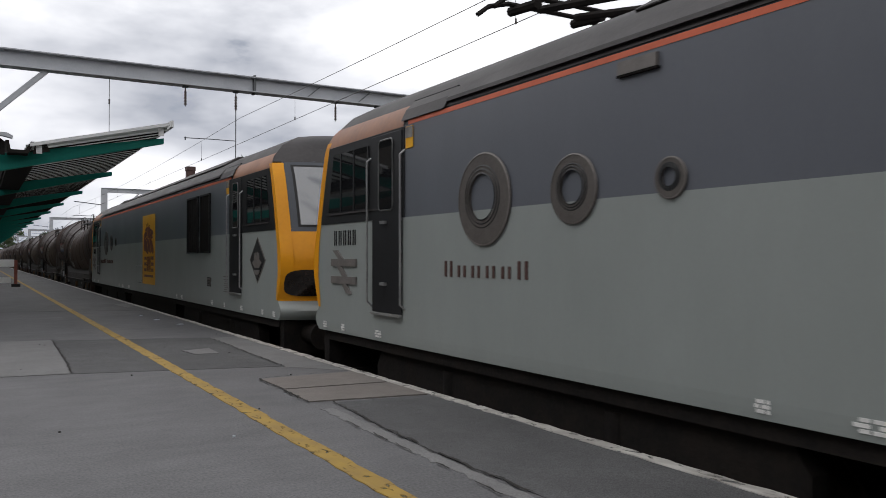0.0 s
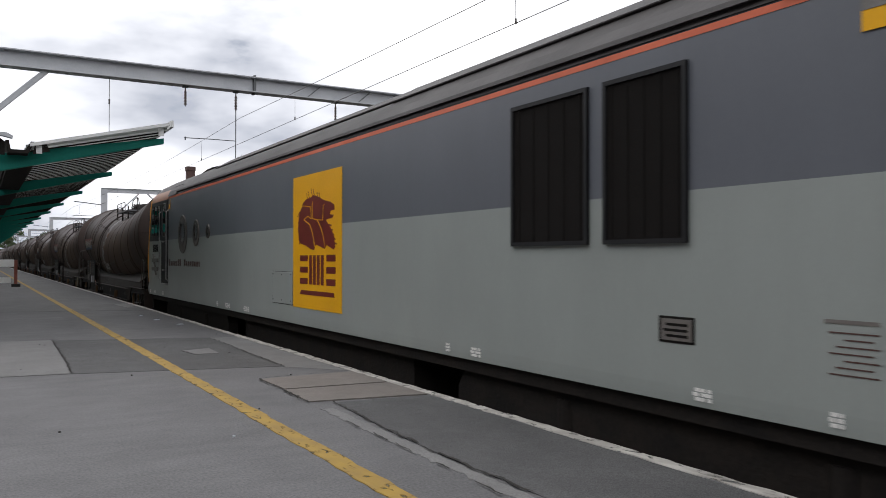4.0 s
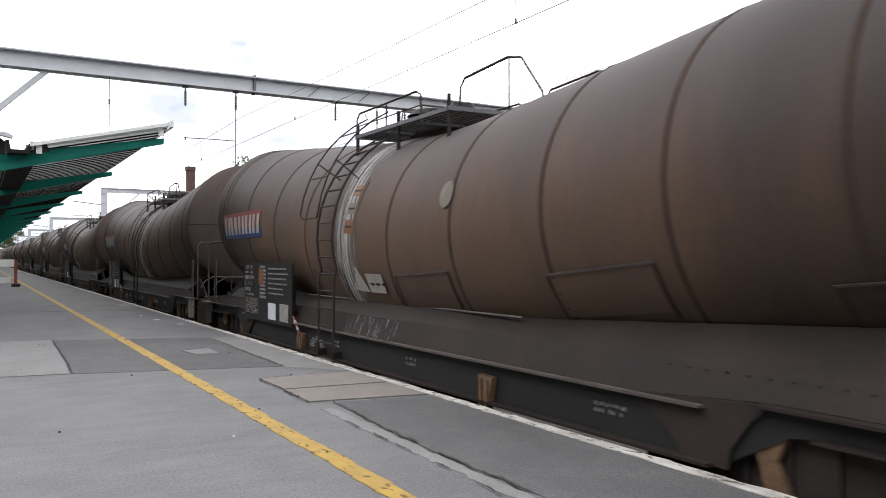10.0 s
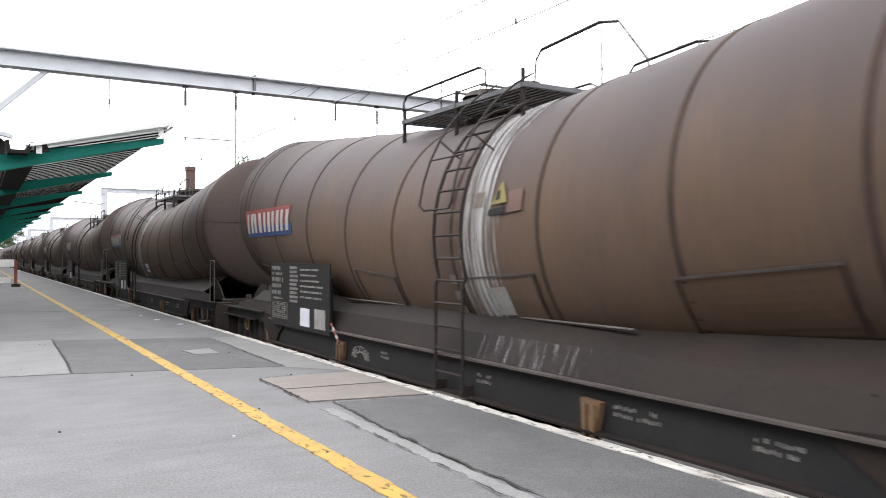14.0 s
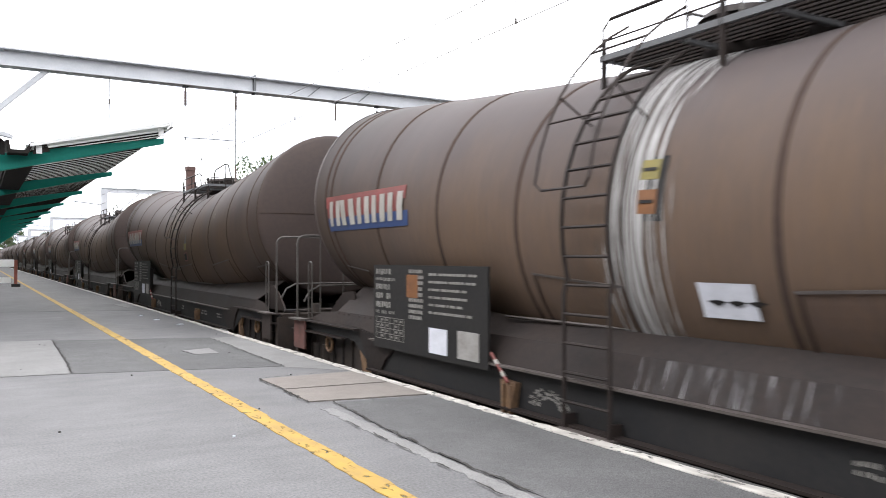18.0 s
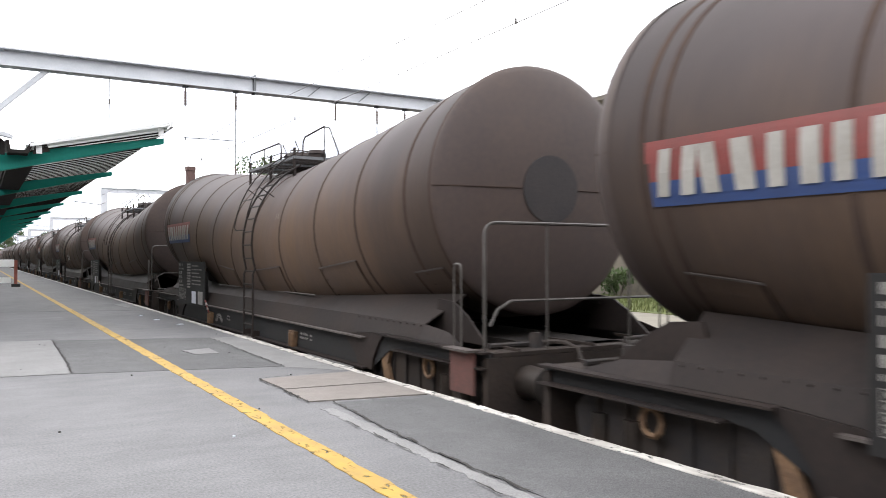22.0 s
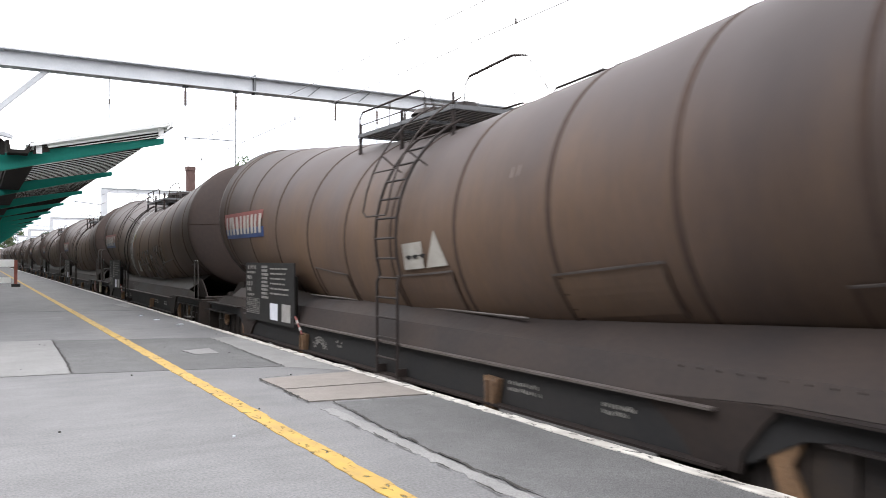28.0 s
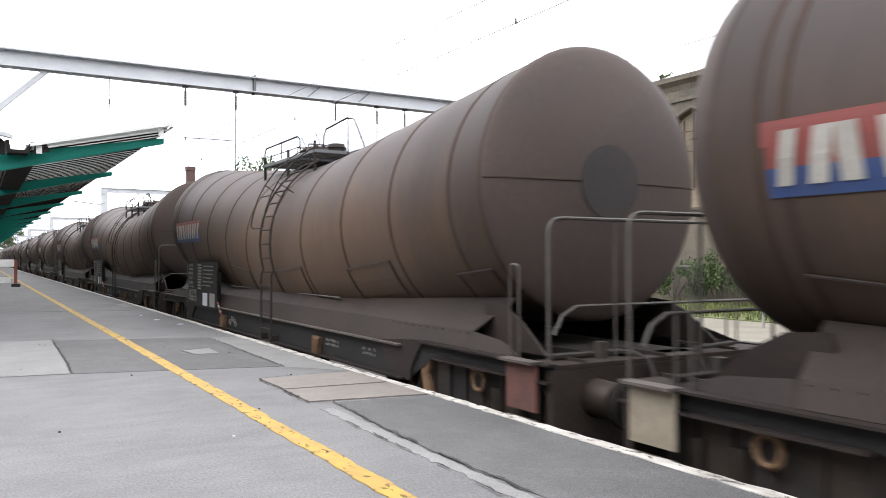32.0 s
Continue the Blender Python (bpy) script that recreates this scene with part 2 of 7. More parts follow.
M["deck"] = mat("rusty_end_deck", (0.023, 0.0200, 0.0190), (0.044, 0.032, 0.026), 0.8, scale=3.5, fine=25, bump=0.3, spread=0.8, spec=0.15)
M["slate_paint"] = mat("slate_grey_paint", (0.052, 0.060, 0.074), (0.040, 0.046, 0.058), 0.4, scale=2, bump=0.02)
M["cable"] = mat("orange_cable", (0.30, 0.055, 0.020), (0.20, 0.040, 0.018), 0.6, scale=6)
M["trim"] = mat("dull_steel_trim", (0.16, 0.16, 0.158), (0.10, 0.10, 0.10), 0.4, 0.5, scale=8, bump=0)
M["hose"] = mat("rubber_hose", (0.012, 0.012, 0.012), None, 0.7, bump=0)

glass = bpy.data.materials.new("cab_glass")
glass.use_nodes = True
gb = glass.node_tree.nodes["Principled BSDF"]
gb.inputs["Base Color"].default_value = (0.010, 0.0105, 0.012, 1)
gb.inputs["Roughness"].default_value = 0.06
gb.inputs["IOR"].default_value = 1.5
gn = glass.node_tree.nodes.new("ShaderNodeTexNoise")
gn.inputs["Scale"].default_value = 1.5
gm = glass.node_tree.nodes.new("ShaderNodeMapRange")
gm.inputs["To Min"].default_value, gm.inputs["To Max"].default_value = 0.01, 0.06
glass.node_tree.links.new(gn.outputs["Fac"], gm.inputs["Value"])
glass.node_tree.links.new(gm.outputs["Result"], gb.inputs["Roughness"])
M["glass"] = glass
screen = glass.copy()
screen.name = "windscreen_glass"
screen.node_tree.nodes["Principled BSDF"].inputs["IOR"].default_value = 2.4
screen.node_tree.nodes["Principled BSDF"].inputs["Base Color"].default_value = (0.05, 0.055, 0.062, 1)
M["screen"] = screen


def weathered(m, scale, strength, stretch, fine=2.0):
    """Adds broad blotches and scuffs to a ground surface."""
    n, l = m.node_tree.nodes, m.node_tree.links
    b = n["Principled BSDF"]
    under = b.inputs["Base Color"].links[0].from_socket
    co = n.new("ShaderNodeTexCoord")
    prev = under
    for sc, st, amt in ((scale, (1, 1, 1), strength), (scale * 5, stretch, strength * 0.8), (scale * 130, (1, 1, 1), strength * fine)):
        mp = n.new("ShaderNodeMapping")
        mp.inputs["Scale"].default_value = st
        no = n.new("ShaderNodeTexNoise")
        no.inputs["Scale"].default_value, no.inputs["Detail"].default_value = sc, 5.0
        no.inputs["Roughness"].default_value = 0.65
        rg = n.new("ShaderNodeMapRange")
        rg.inputs["From Min"].default_value, rg.inputs["From Max"].default_value = 0.32, 0.68
        rg.inputs["To Min"].default_value, rg.inputs["To Max"].default_value = 1 - amt, 1 + amt
        hs = n.new("ShaderNodeHueSaturation")
        l.new(co.outputs["Object"], mp.inputs["Vector"])
        l.new(mp.outputs["Vector"], no.inputs["Vector"])
        l.new(no.outputs["Fac"], rg.inputs["Value"])
        l.new(rg.outputs["Result"], hs.inputs["Value"])
        l.new(prev, hs.inputs["Color"])
        prev = hs.outputs["Color"]
    l.new(prev, b.inputs["Base Color"])


weathered(M["platform"], 0.45, 0.14, (0.8, 1.8, 1))
weathered(M["far_asphalt"], 0.5, 0.12, (1, 1, 1))
weathered(M["patch"], 0.8, 0.13, (1, 1, 1), 3.0)
weathered(M["concrete"], 0.6, 0.10, (1, 1, 1))
weathered(M["slab"], 1.2, 0.10, (1, 1, 1))
weathered(M["pale"], 0.4, 0.045, (1, 1.0, 0.3), 0.3)
weathered(M["grey"], 0.4, 0.05, (1, 1.0, 0.3), 0.3)



def sooty(m, lo, hi, soot, most):
    """Exhaust dirt that builds up along the barrel towards its two ends, in uneven patches, and sky sheen painted on
    its crown.
    """
    n, l = m.node_tree.nodes, m.node_tree.links
    b = n["Principled BSDF"]
    under = b.inputs["Base Color"].links[0].from_socket
    co = n.new("ShaderNodeTexCoord")
    xyz = n.new("ShaderNodeSeparateXYZ")
    l.new(co.outputs["Object"], xyz.inputs[0])
    far = n.new("ShaderNodeMath")
    far.operation = "ABSOLUTE"
    l.new(xyz.outputs["Y"], far.inputs[0])
    no = n.new("ShaderNodeTexNoise")
    no.inputs["Scale"].default_value, no.inputs["Detail"].default_value = 1.1, 6.0
    mp = n.new("ShaderNodeMapping")
    mp.inputs["Scale"].default_value = (1.0, 1.6, 0.7)
    l.new(co.outputs["Object"], mp.inputs["Vector"])
    l.new(mp.outputs["Vector"], no.inputs["Vector"])
    add = n.new("ShaderNodeMath")
    add.operation = "MULTIPLY_ADD"
    add.inputs[1].default_value = 2.4
    l.new(no.outputs["Fac"], add.inputs[0])
    l.new(far.outputs[0], add.inputs[2])
    rg = n.new("ShaderNodeMapRange")
    rg.interpolation_type = "SMOOTHSTEP"
    rg.inputs["From Min"].default_value, rg.inputs["From Max"].default_value = lo + 1.2, hi + 1.2
    rg.inputs["To Max"].default_value = most
    l.new(add.outputs[0], rg.inputs["Value"])
    mx = n.new("ShaderNodeMix")
    mx.data_type = "RGBA"
    mx.inputs["B"].default_value = (*soot, 1)
    # purple-grey on the crown paints the sky's reflection into the colour
    crown = n.new("ShaderNodeMath")
    crown.operation = "MULTIPLY_ADD"
    crown.inputs[1].default_value = 0.9
    l.new(no.outputs["Fac"], crown.inputs[0])
    l.new(xyz.outputs["Z"], crown.inputs[2])
    cr = n.new("ShaderNodeMapRange")
    cr.interpolation_type = "SMOOTHSTEP"
    cr.inputs["From Min"].default_value, cr.inputs["From Max"].default_value = 2.75, 3.85
    cr.inputs["To Max"].default_value = 0.85
    l.new(crown.outputs[0], cr.inputs["Value"])
    top = n.new("ShaderNodeMix")
    top.data_type = "RGBA"
    top.inputs["B"].default_value = (0.060, 0.0505, 0.0530, 1)
    l.new(cr.outputs["Result"], top.inputs["Factor"])
    info = n.new("ShaderNodeObjectInfo")
    dull = n.new("ShaderNodeMix")
    dull.data_type = "RGBA"
    dull.inputs["B"].default_value = (0.080, 0.0660, 0.0520, 1)
    some = n.new("ShaderNodeMath")
    some.operation = "MULTIPLY"
    some.inputs[1].default_value = 0.28
    l.new(info.outputs["Random"], some.inputs[0])
    l.new(some.outputs[0], dull.inputs["Factor"])
    l.new(under, dull.inputs["A"])
    l.new(dull.outputs["Result"], top.inputs["A"])
    l.new(rg.outputs["Result"], mx.inputs["Factor"])
    l.new(top.outputs["Result"], mx.inputs["A"])
    l.new(mx.outputs["Result"], b.inputs["Base Color"])


weathered(M["tank"], 1.1, 0.09, (1, 3.5, 0.25), 0.4)
sooty(M["tank"], 3.4, 6.8, (0.028, 0.0225, 0.0215), 0.72)


def translucent(m, share, tint):
    """Lets some daylight through a thin sheet."""
    n, l = m.node_tree.nodes, m.node_tree.links
    tr, mx = n.new("ShaderNodeBsdfTranslucent"), n.new("ShaderNodeMixShader")
    tr.inputs["Color"].default_value = (*tint, 1)
    mx.inputs[0].default_value = share
    l.new(n["Principled BSDF"].outputs[0], mx.inputs[1])
    l.new(tr.outputs[0], mx.inputs[2])
    l.new(mx.outputs[0], n["Material Output"].inputs["Surface"])


translucent(M["sheet"], 0.5, (0.52, 0.55, 0.52))


def mixed(name, mask_scale, colours, stretch, edge, rough=0.6):
    """Stain over tank paint: colours by broken noise bands, fading out at the patch's ends along y."""
    m = mat(name, (0.036, 0.025, 0.019), (0.046, 0.030, 0.021), rough, scale=0.9, fine=22, bump=0.06)
    n, l = m.node_tree.nodes, m.node_tree.links
    b = n["Principled BSDF"]
    co = n.new("ShaderNodeTexCoord")
    mp = n.new("ShaderNodeMapping")
    mp.inputs["Scale"].default_value = stretch
    l.new(co.outputs["Object"], mp.inputs["Vector"])
    no = n.new("ShaderNodeTexNoise")
    no.inputs["Scale"].default_value, no.inputs["Detail"].default_value = mask_scale, 5.0
    no.inputs["Distortion"].default_value = edge[2]
    l.new(mp.outputs["Vector"], no.inputs["Vector"])
    hue = n.new("ShaderNodeTexNoise")
    hue.inputs["Scale"].default_value = mask_scale * 0.45
    l.new(mp.outputs["Vector"], hue.inputs["Vector"])
    rp = n.new("ShaderNodeValToRGB")
    rp.color_ramp.elements[0].position, rp.color_ramp.elements[0].color = 0.36, (*colours[0], 1)
    rp.color_ramp.elements[1].position, rp.color_ramp.elements[1].color = 0.64, (*colours[-1], 1)
    for i, c in enumerate(colours[1:-1]):
        rp.color_ramp.elements.new(0.36 + 0.28 * (i + 1) / (len(colours) - 1)).color = (*c, 1)
    l.new(hue.outputs["Fac"], rp.inputs["Fac"])
    sep = n.new("ShaderNodeSeparateXYZ")
    l.new(co.outputs["Object"], sep.inputs[0])
    ab = n.new("ShaderNodeMath")
    ab.operation = "ABSOLUTE"
    l.new(sep.outputs["Y"], ab.inputs[0])
    fade = n.new("ShaderNodeMapRange")
    fade.inputs["From Min"].default_value, fade.inputs["From Max"].default_value = edge[0], edge[1]
    fade.inputs["To Min"].default_value, fade.inputs["To Max"].default_value = edge[3], -0.25
    l.new(ab.outputs[0], fade.inputs["Value"])
    su = n.new("ShaderNodeMath")
    su.operation = "ADD"
    l.new(no.outputs["Fac"], su.inputs[0])
    l.new(fade.outputs["Result"], su.inputs[1])
    th = n.new("ShaderNodeMapRange")
    th.inputs["From Min"].default_value, th.inputs["From Max"].default_value = 0.50, 0.66
    l.new(su.outputs[0], th.inputs["Value"])
    l.new(rp.outputs["Color"], b.inputs["Base Color"])
    clear = n.new("ShaderNodeBsdfTransparent")
    mx = n.new("ShaderNodeMixShader")
    l.new(th.outputs["Result"], mx.inputs[0])
    l.new(clear.outputs[0], mx.inputs[1])
    l.new(b.outputs[0], mx.inputs[2])
    l.new(mx.outputs[0], n["Material Output"].inputs["Surface"])
    return m


M["yellow"] = mixed("yellow_line_paint", 20.0, ((0.37, 0.235, 0.040), (0.29, 0.185, 0.045)), (1.0, 0.45, 1.0), (1e5, 2e5, 0.6, 0.24), 0.7)
M["white"] = mixed("white_edge_paint", 17.0, ((0.52, 0.50, 0.465), (0.34, 0.32, 0.295)), (1.0, 0.5, 1.0), (1e5, 2e5, 0.8, 0.20), 0.7)
# white streaks: spilled residue together with painted glossy reflection
M["spill_gloss"] = mixed("white_spill_and_glare", 3.2, ((0.46, 0.45, 0.445), (0.26, 0.25, 0.245)), (0.40, 15.0, 0.40), (0.12, 0.58, 0.3, 0.085))
# drips on the skirt, with its glare painted in as pale streaks
M["scuffs"] = mixed("drips_and_glare", 3.4, ((0.22, 0.21, 0.22), (0.09, 0.085, 0.09)), (0.5, 9.0, 0.45), (0.4, 1.3, 0.1, -0.03))
M["graffiti"] = mixed("faded_graffiti", 2.2, ((0.17, 0.13, 0.06), (0.085, 0.085, 0.105), (0.16, 0.13, 0.09), (0.045, 0.05, 0.065), (0.13, 0.075, 0.05)), (0.8, 1.6, 1.0), (1.5, 2.1, 1.8, 0.03))

# ---- mesh tools ----
LIFT = [0.0]


def part(name, bm, material, parent=None, label="", smooth=False, bevel=0.0):
    if bevel:
        sharp = [e for e in bm.edges if len(e.link_faces) == 2 and e.calc_face_angle(0) > 0.6]
        bmesh.ops.bevel(bm, geom=sharp, offset=bevel, segments=1, affect="EDGES", profile=0.5)
    if LIFT[0]:
        bmesh.ops.translate(bm, verts=bm.verts, vec=(0, 0, LIFT[0]))
    me = bpy.data.meshes.new(name)
    bm.to_mesh(me)
    bm.free()
    me.materials.append(M[material] if isinstance(material, str) else material)
    if smooth:
        for p in me.polygons:
            p.use_smooth = True
        me.set_sharp_from_angle(angle=radians(38))
    ob = new(name, me)
    if parent:
        ob.parent = parent
    if label:
        ob["label"] = label
    return ob


def box(bm, x0, x1, y0, y1, z0, z1):
    v = [bm.verts.new((x, y, z)) for z in (z0, z1) for y in (y0, y1) for x in (x0, x1)]
    for f in ((0, 2, 3, 1), (4, 5, 7, 6), (0, 1, 5, 4), (2, 6, 7, 3), (0, 4, 6, 2), (1, 3, 7, 5)):
        bm.faces.new([v[i] for i in f])
    return bm


def B(*a):
    bm = bmesh.new()
    return box(bm, *a)


def bar(bm, p, q, r, seg=6, r2=None):
    """A round bar from p to q."""
    p, q = Vector(p), Vector(q)
    d = q - p
    m = d.to_track_quat("Z", "Y").to_matrix().to_4x4()
    r2 = r if r2 is None else r2
    a, b = [], []
    for i in range(seg):
        t = 2 * math.pi * i / seg
        o = Vector((math.cos(t), math.sin(t), 0))
        a.append(bm.verts.new(p + (m @ (o * r))))
        b.append(bm.verts.new(q + (m @ (o * r2))))
    for i in range(seg):
        j = (i + 1) % seg
        bm.faces.new((a[i], a[j], b[j], b[i]))
    bm.faces.new(a[::-1])
    bm.faces.new(b)
    return bm


def tube(bm, pts, r, seg=6):
    """A bent round rod along the points."""
    pts = [Vector(p) for p in pts]
    rings = []
    for i, p in enumerate(pts):
        d = (pts[min(i + 1, len(pts) - 1)] - pts[max(i - 1, 0)]).normalized()
        m = d.to_track_quat("Z", "Y").to_matrix()
        rings.append([bm.verts.new(p + m @ Vector((math.cos(2 * math.pi * k / seg) * r, math.sin(2 * math.pi * k / seg) * r, 0))) for k in range(seg)])
    for a, b in zip(rings, rings[1:]):
        best = min(range(seg), key=lambda s: sum((a[k].co - b[(k + s) % seg].co).length for k in range(seg)))
        for k in range(seg):
            bm.faces.new((a[k], a[(k + 1) % seg], b[(k + 1 + best) % seg], b[(k + best) % seg]))
    bm.faces.new(rings[0][::-1])
    bm.faces.new(rings[-1])
    return bm


def prism(bm, pts, axis, a0, a1):
    """A flat outline pushed along an axis. pts are the two other coordinates."""
    def at(p, a):
        return {"x": (a, p[0], p[1]), "y": (p[0], a, p[1]), "z": (p[0], p[1], a)}[axis]
    lo = [bm.verts.new(at(p, a0)) for p in pts]
    hi = [bm.verts.new(at(p, a1)) for p in pts]
    n = len(pts)
    for i in range(n):
        j = (i + 1) % n
        bm.faces.new((lo[i], lo[j], hi[j], hi[i]))
    bm.faces.new(lo[::-1])
    bm.faces.new(hi)
    bmesh.ops.recalc_face_normals(bm, faces=bm.faces)
    return bm


def sheet(bm, rows, closed=False):
    """A grid of points as a surface."""
    vs = [[bm.verts.new(p) for p in row] for row in rows]
    for a, b in zip(vs, vs[1:]):
        for k in range(len(a) - (0 if closed else 1)):
            j = (k + 1) % len(a)
            bm.faces.new((a[k], a[j], b[j], b[k]))
    return vs


def round_path(p, corner, q, r=0.12, n=4):
    """Points of a rounded corner from p to q."""
    p, c, q = Vector(p), Vector(corner), Vector(q)
    a, b = c + (p - c).normalized() * r, c + (q - c).normalized() * r
    return [(1 - t) ** 2 * a + 2 * t * (1 - t) * c + t * t * b for t in [i / n for i in range(n + 1)]]


def empty(name, m=None):
    ob = new(name)
    ob.empty_display_size = 0.3
    if m is not None:
        ob.matrix_basis = m
    return ob


# ---- ground, platform, track ----
ground = tagged(part("ground", B(-900, 900, -600, 2500, -1.6, -1.08), "soil"), "rough earth ground beside the railway", "ground", kind="structure")
bed = tagged(part("ballast_bed", B(EDGE + 0.02, 16.6, -60, 420, -1.3, -1.02), "ballast"), "grey-brown stone ballast under the tracks", "ballast", kind="structure")

platform = tagged(part("platform", B(-9, EDGE, -40, 420, -1.2, 0.0), "platform"), "long grey asphalt station platform with patched surface", "platform", kind="structure")


def lay(name, pts, material, h=0.004, label="", parent=platform):
    return part(name, prism(bmesh.new(), pts, "z", 0.0005, h), material, parent, label)


def wobble(x0, x1, y0, y1, n, a, seed):
    """Long strip with an uneven outline along y."""
    rnd = random.Random(seed)
    left = [(x0 + rnd.uniform(-a, a), y0 + (y1 - y0) * i / n) for i in range(n + 1)]
    right = [(x1 + rnd.uniform(-a, a), y0 + (y1 - y0) * i / n) for i in range(n + 1)]
    bm = bmesh.new()
    for i in range(n):
        lo = [left[i], right[i], right[i + 1], left[i + 1]]
        b = [bm.verts.new((p[0], p[1], 0.0005)) for p in lo]
        t = [bm.verts.new((p[0], p[1], 0.006)) for p in lo]
        bm.faces.new(t)
        for j in range(4):
            k = (j + 1) % 4
            bm.faces.new((b[j], b[k], t[k], t[j]))
    return bm


def crack(pts, w, seed, name="joint"):
    """A dark, thin, jagged joint line over the platform."""
    rnd = random.Random(seed)
    out = []
    for (xa, ya), (xb, yb) in zip(pts, pts[1:]):
        n = max(2, int(math.hypot(xb - xa, yb - ya) / 0.07))
        out += [(xa + (xb - xa) * i / n + rnd.uniform(-1, 1) * w * 0.4, ya + (yb - ya) * i / n + rnd.uniform(-1, 1) * w * 0.4) for i in range(n)]
    out.append(pts[-1])
    bm = bmesh.new()
    for (xa, ya), (xb, yb) in zip(out, out[1:]):
        d = math.hypot(xb - xa, yb - ya) or 1.0
        nx, ny = -(yb - ya) / d, (xb - xa) / d
        a, b = w * rnd.uniform(0.05, 0.28), w * rnd.uniform(0.05, 0.28)
        if rnd.random() < 0.06:
            continue
        lo = [(xa - nx * a, ya - ny * a), (xb - nx * b, yb - ny * b), (xb + nx * b, yb + ny * b), (xa + nx * a, ya + ny * a)]
        bm.faces.new([bm.verts.new((x, y, CRACK_Z)) for x, y in lo])
    bmesh.ops.recalc_face_normals(bm, faces=bm.faces)
    for f in bm.faces:
        if f.normal.z < 0:
            f.normal_flip()
    return tagged(part(name, bm, "crack", platform), kind="stuff")


CRACK_Z = 0.0135


part("yellow_line", wobble(1.775, 1.905, -6, 330, 2600, 0.009, 3), "yellow", platform, "worn yellow painted safety line")
part("white_edge", wobble(3.425, EDGE + 0.004, -6, 330, 2400, 0.014, 4), "white", platform, "worn white painted platform edge")
# patched surfaces, slabs and joints
lay("patch", [(0.94, 12.80), (3.01, 12.08), (2.95, 8.45), (0.86, 9.0)], "patch")
lay("patch", [(-3.0, 13.6), (0.93, 12.82), (0.85, 9.02), (-3.0, 9.6)], "concrete", 0.005, "pale concrete infill")
lay("patch", [(2.56, 6.12), (3.40, 6.02), (3.41, 2.2), (2.46, 2.4), (2.44, 4.25), (2.46, 4.82)], "patch", 0.005)
lay("patch", [(-3.0, 45.0), (3.40, 45.0), (3.40, 19.1), (2.78, 19.32), (0.43, 20.05), (-3.0, 20.6)], "far_asphalt", 0.003)
lay("patch", [(3.02, 12.0), (3.40, 12.0), (3.40, 7.8), (2.93, 8.4)], "concrete", 0.003)
lay("slab", [(2.41, 7.63), (3.405, 7.66), (3.405, 6.86), (2.42, 6.95)], "slab", 0.012)
lay("slab", [(2.40, 6.90), (3.405, 6.81), (3.405, 6.06), (2.38, 6.24)], "slab", 0.012)
lay("slab", [(2.27, 10.48), (2.65, 10.62), (2.62, 9.99), (2.33, 10.03)], "concrete", 0.009)
lay("slab", [(3.00, 21.69), (3.40, 22.31), (3.40, 21.0), (3.10, 20.25)], "concrete", 0.009)
crack([(-3.0, 13.7), (0.94, 12.82), (1.88, 12.55), (3.01, 12.08)], 0.035, 1)
crack([(0.94, 12.80), (0.86, 9.0)], 0.05, 2)
crack([(-3.0, 9.65), (0.2, 9.12), (0.86, 9.0)], 0.03, 3)
crack([(3.01, 12.06), (2.95, 10.0), (2.92, 8.49)], 0.045, 4)
crack([(2.40, 7.66), (2.9, 7.72), (3.40, 7.70)], 0.035, 5)
crack([(2.40, 7.66), (2.39, 6.95), (2.36, 6.22)], 0.06, 6)
crack([(2.42, 6.92), (3.40, 6.83)], 0.03, 7)
crack([(2.36, 6.20), (2.9, 6.08), (3.40, 6.03)], 0.035, 8)
crack([(2.56, 6.14), (2.47, 5.0), (2.44, 4.25), (2.43, 3.7), (2.45, 3.25)], 0.05, 9)
rnd = random.Random(21)
edge = [(2.455 - 0.06 * i / 70 + rnd.uniform(-0.012, 0.012), 5.9 - 0.05 * i) for i in range(70)]
lay("patch", edge + [(x - 0.10 + rnd.uniform(-0.018, 0.018), y + rnd.uniform(-0.01, 0.01)) for x, y in reversed(edge)], "concrete", 0.003, "worn pale mortar strip")
for y in (5.35, 4.9, 4.55, 4.0, 3.55):
    crack([(2.345 - 0.02 * (5.9 - y), y), (2.335 - 0.02 * (5.9 - y), y - 0.16), (2.33 - 0.02 * (5.9 - y), y - 0.26)], 0.03, int(y * 100))
crack([(-3.0, 20.65), (0.43, 20.05), (2.78, 19.32)], 0.03, 11)
crack([(2.33, 10.0), (2.27, 10.5), (2.63, 10.63)], 0.03, 12)
for i, (x, y, s) in enumerate(((1.48, 5.28, 0.012), (2.96, 15.98, 0.06), (3.12, 14.68, 0.06), (2.9, 17.3, 0.04))):
    lay("litter", [(x, y), (x + s * 1.6, y + s * 0.3), (x + s * 1.2, y + s * 1.4), (x - s * 0.2, y + s)], "paper", 0.012)
rnd = random.Random(5)
for i in range(16):
    x, y, s = rnd.uniform(0.3, 3.3), rnd.uniform(2.6, 14), rnd.uniform(0.007, 0.016)
    lay("spot", [(x + s * math.cos(k) * rnd.uniform(0.6, 1), y + s * math.sin(k) * rnd.uniform(0.6, 1)) for k in (0, 1.05, 2.1, 3.14, 4.2, 5.2)], "crack", 0.0095)

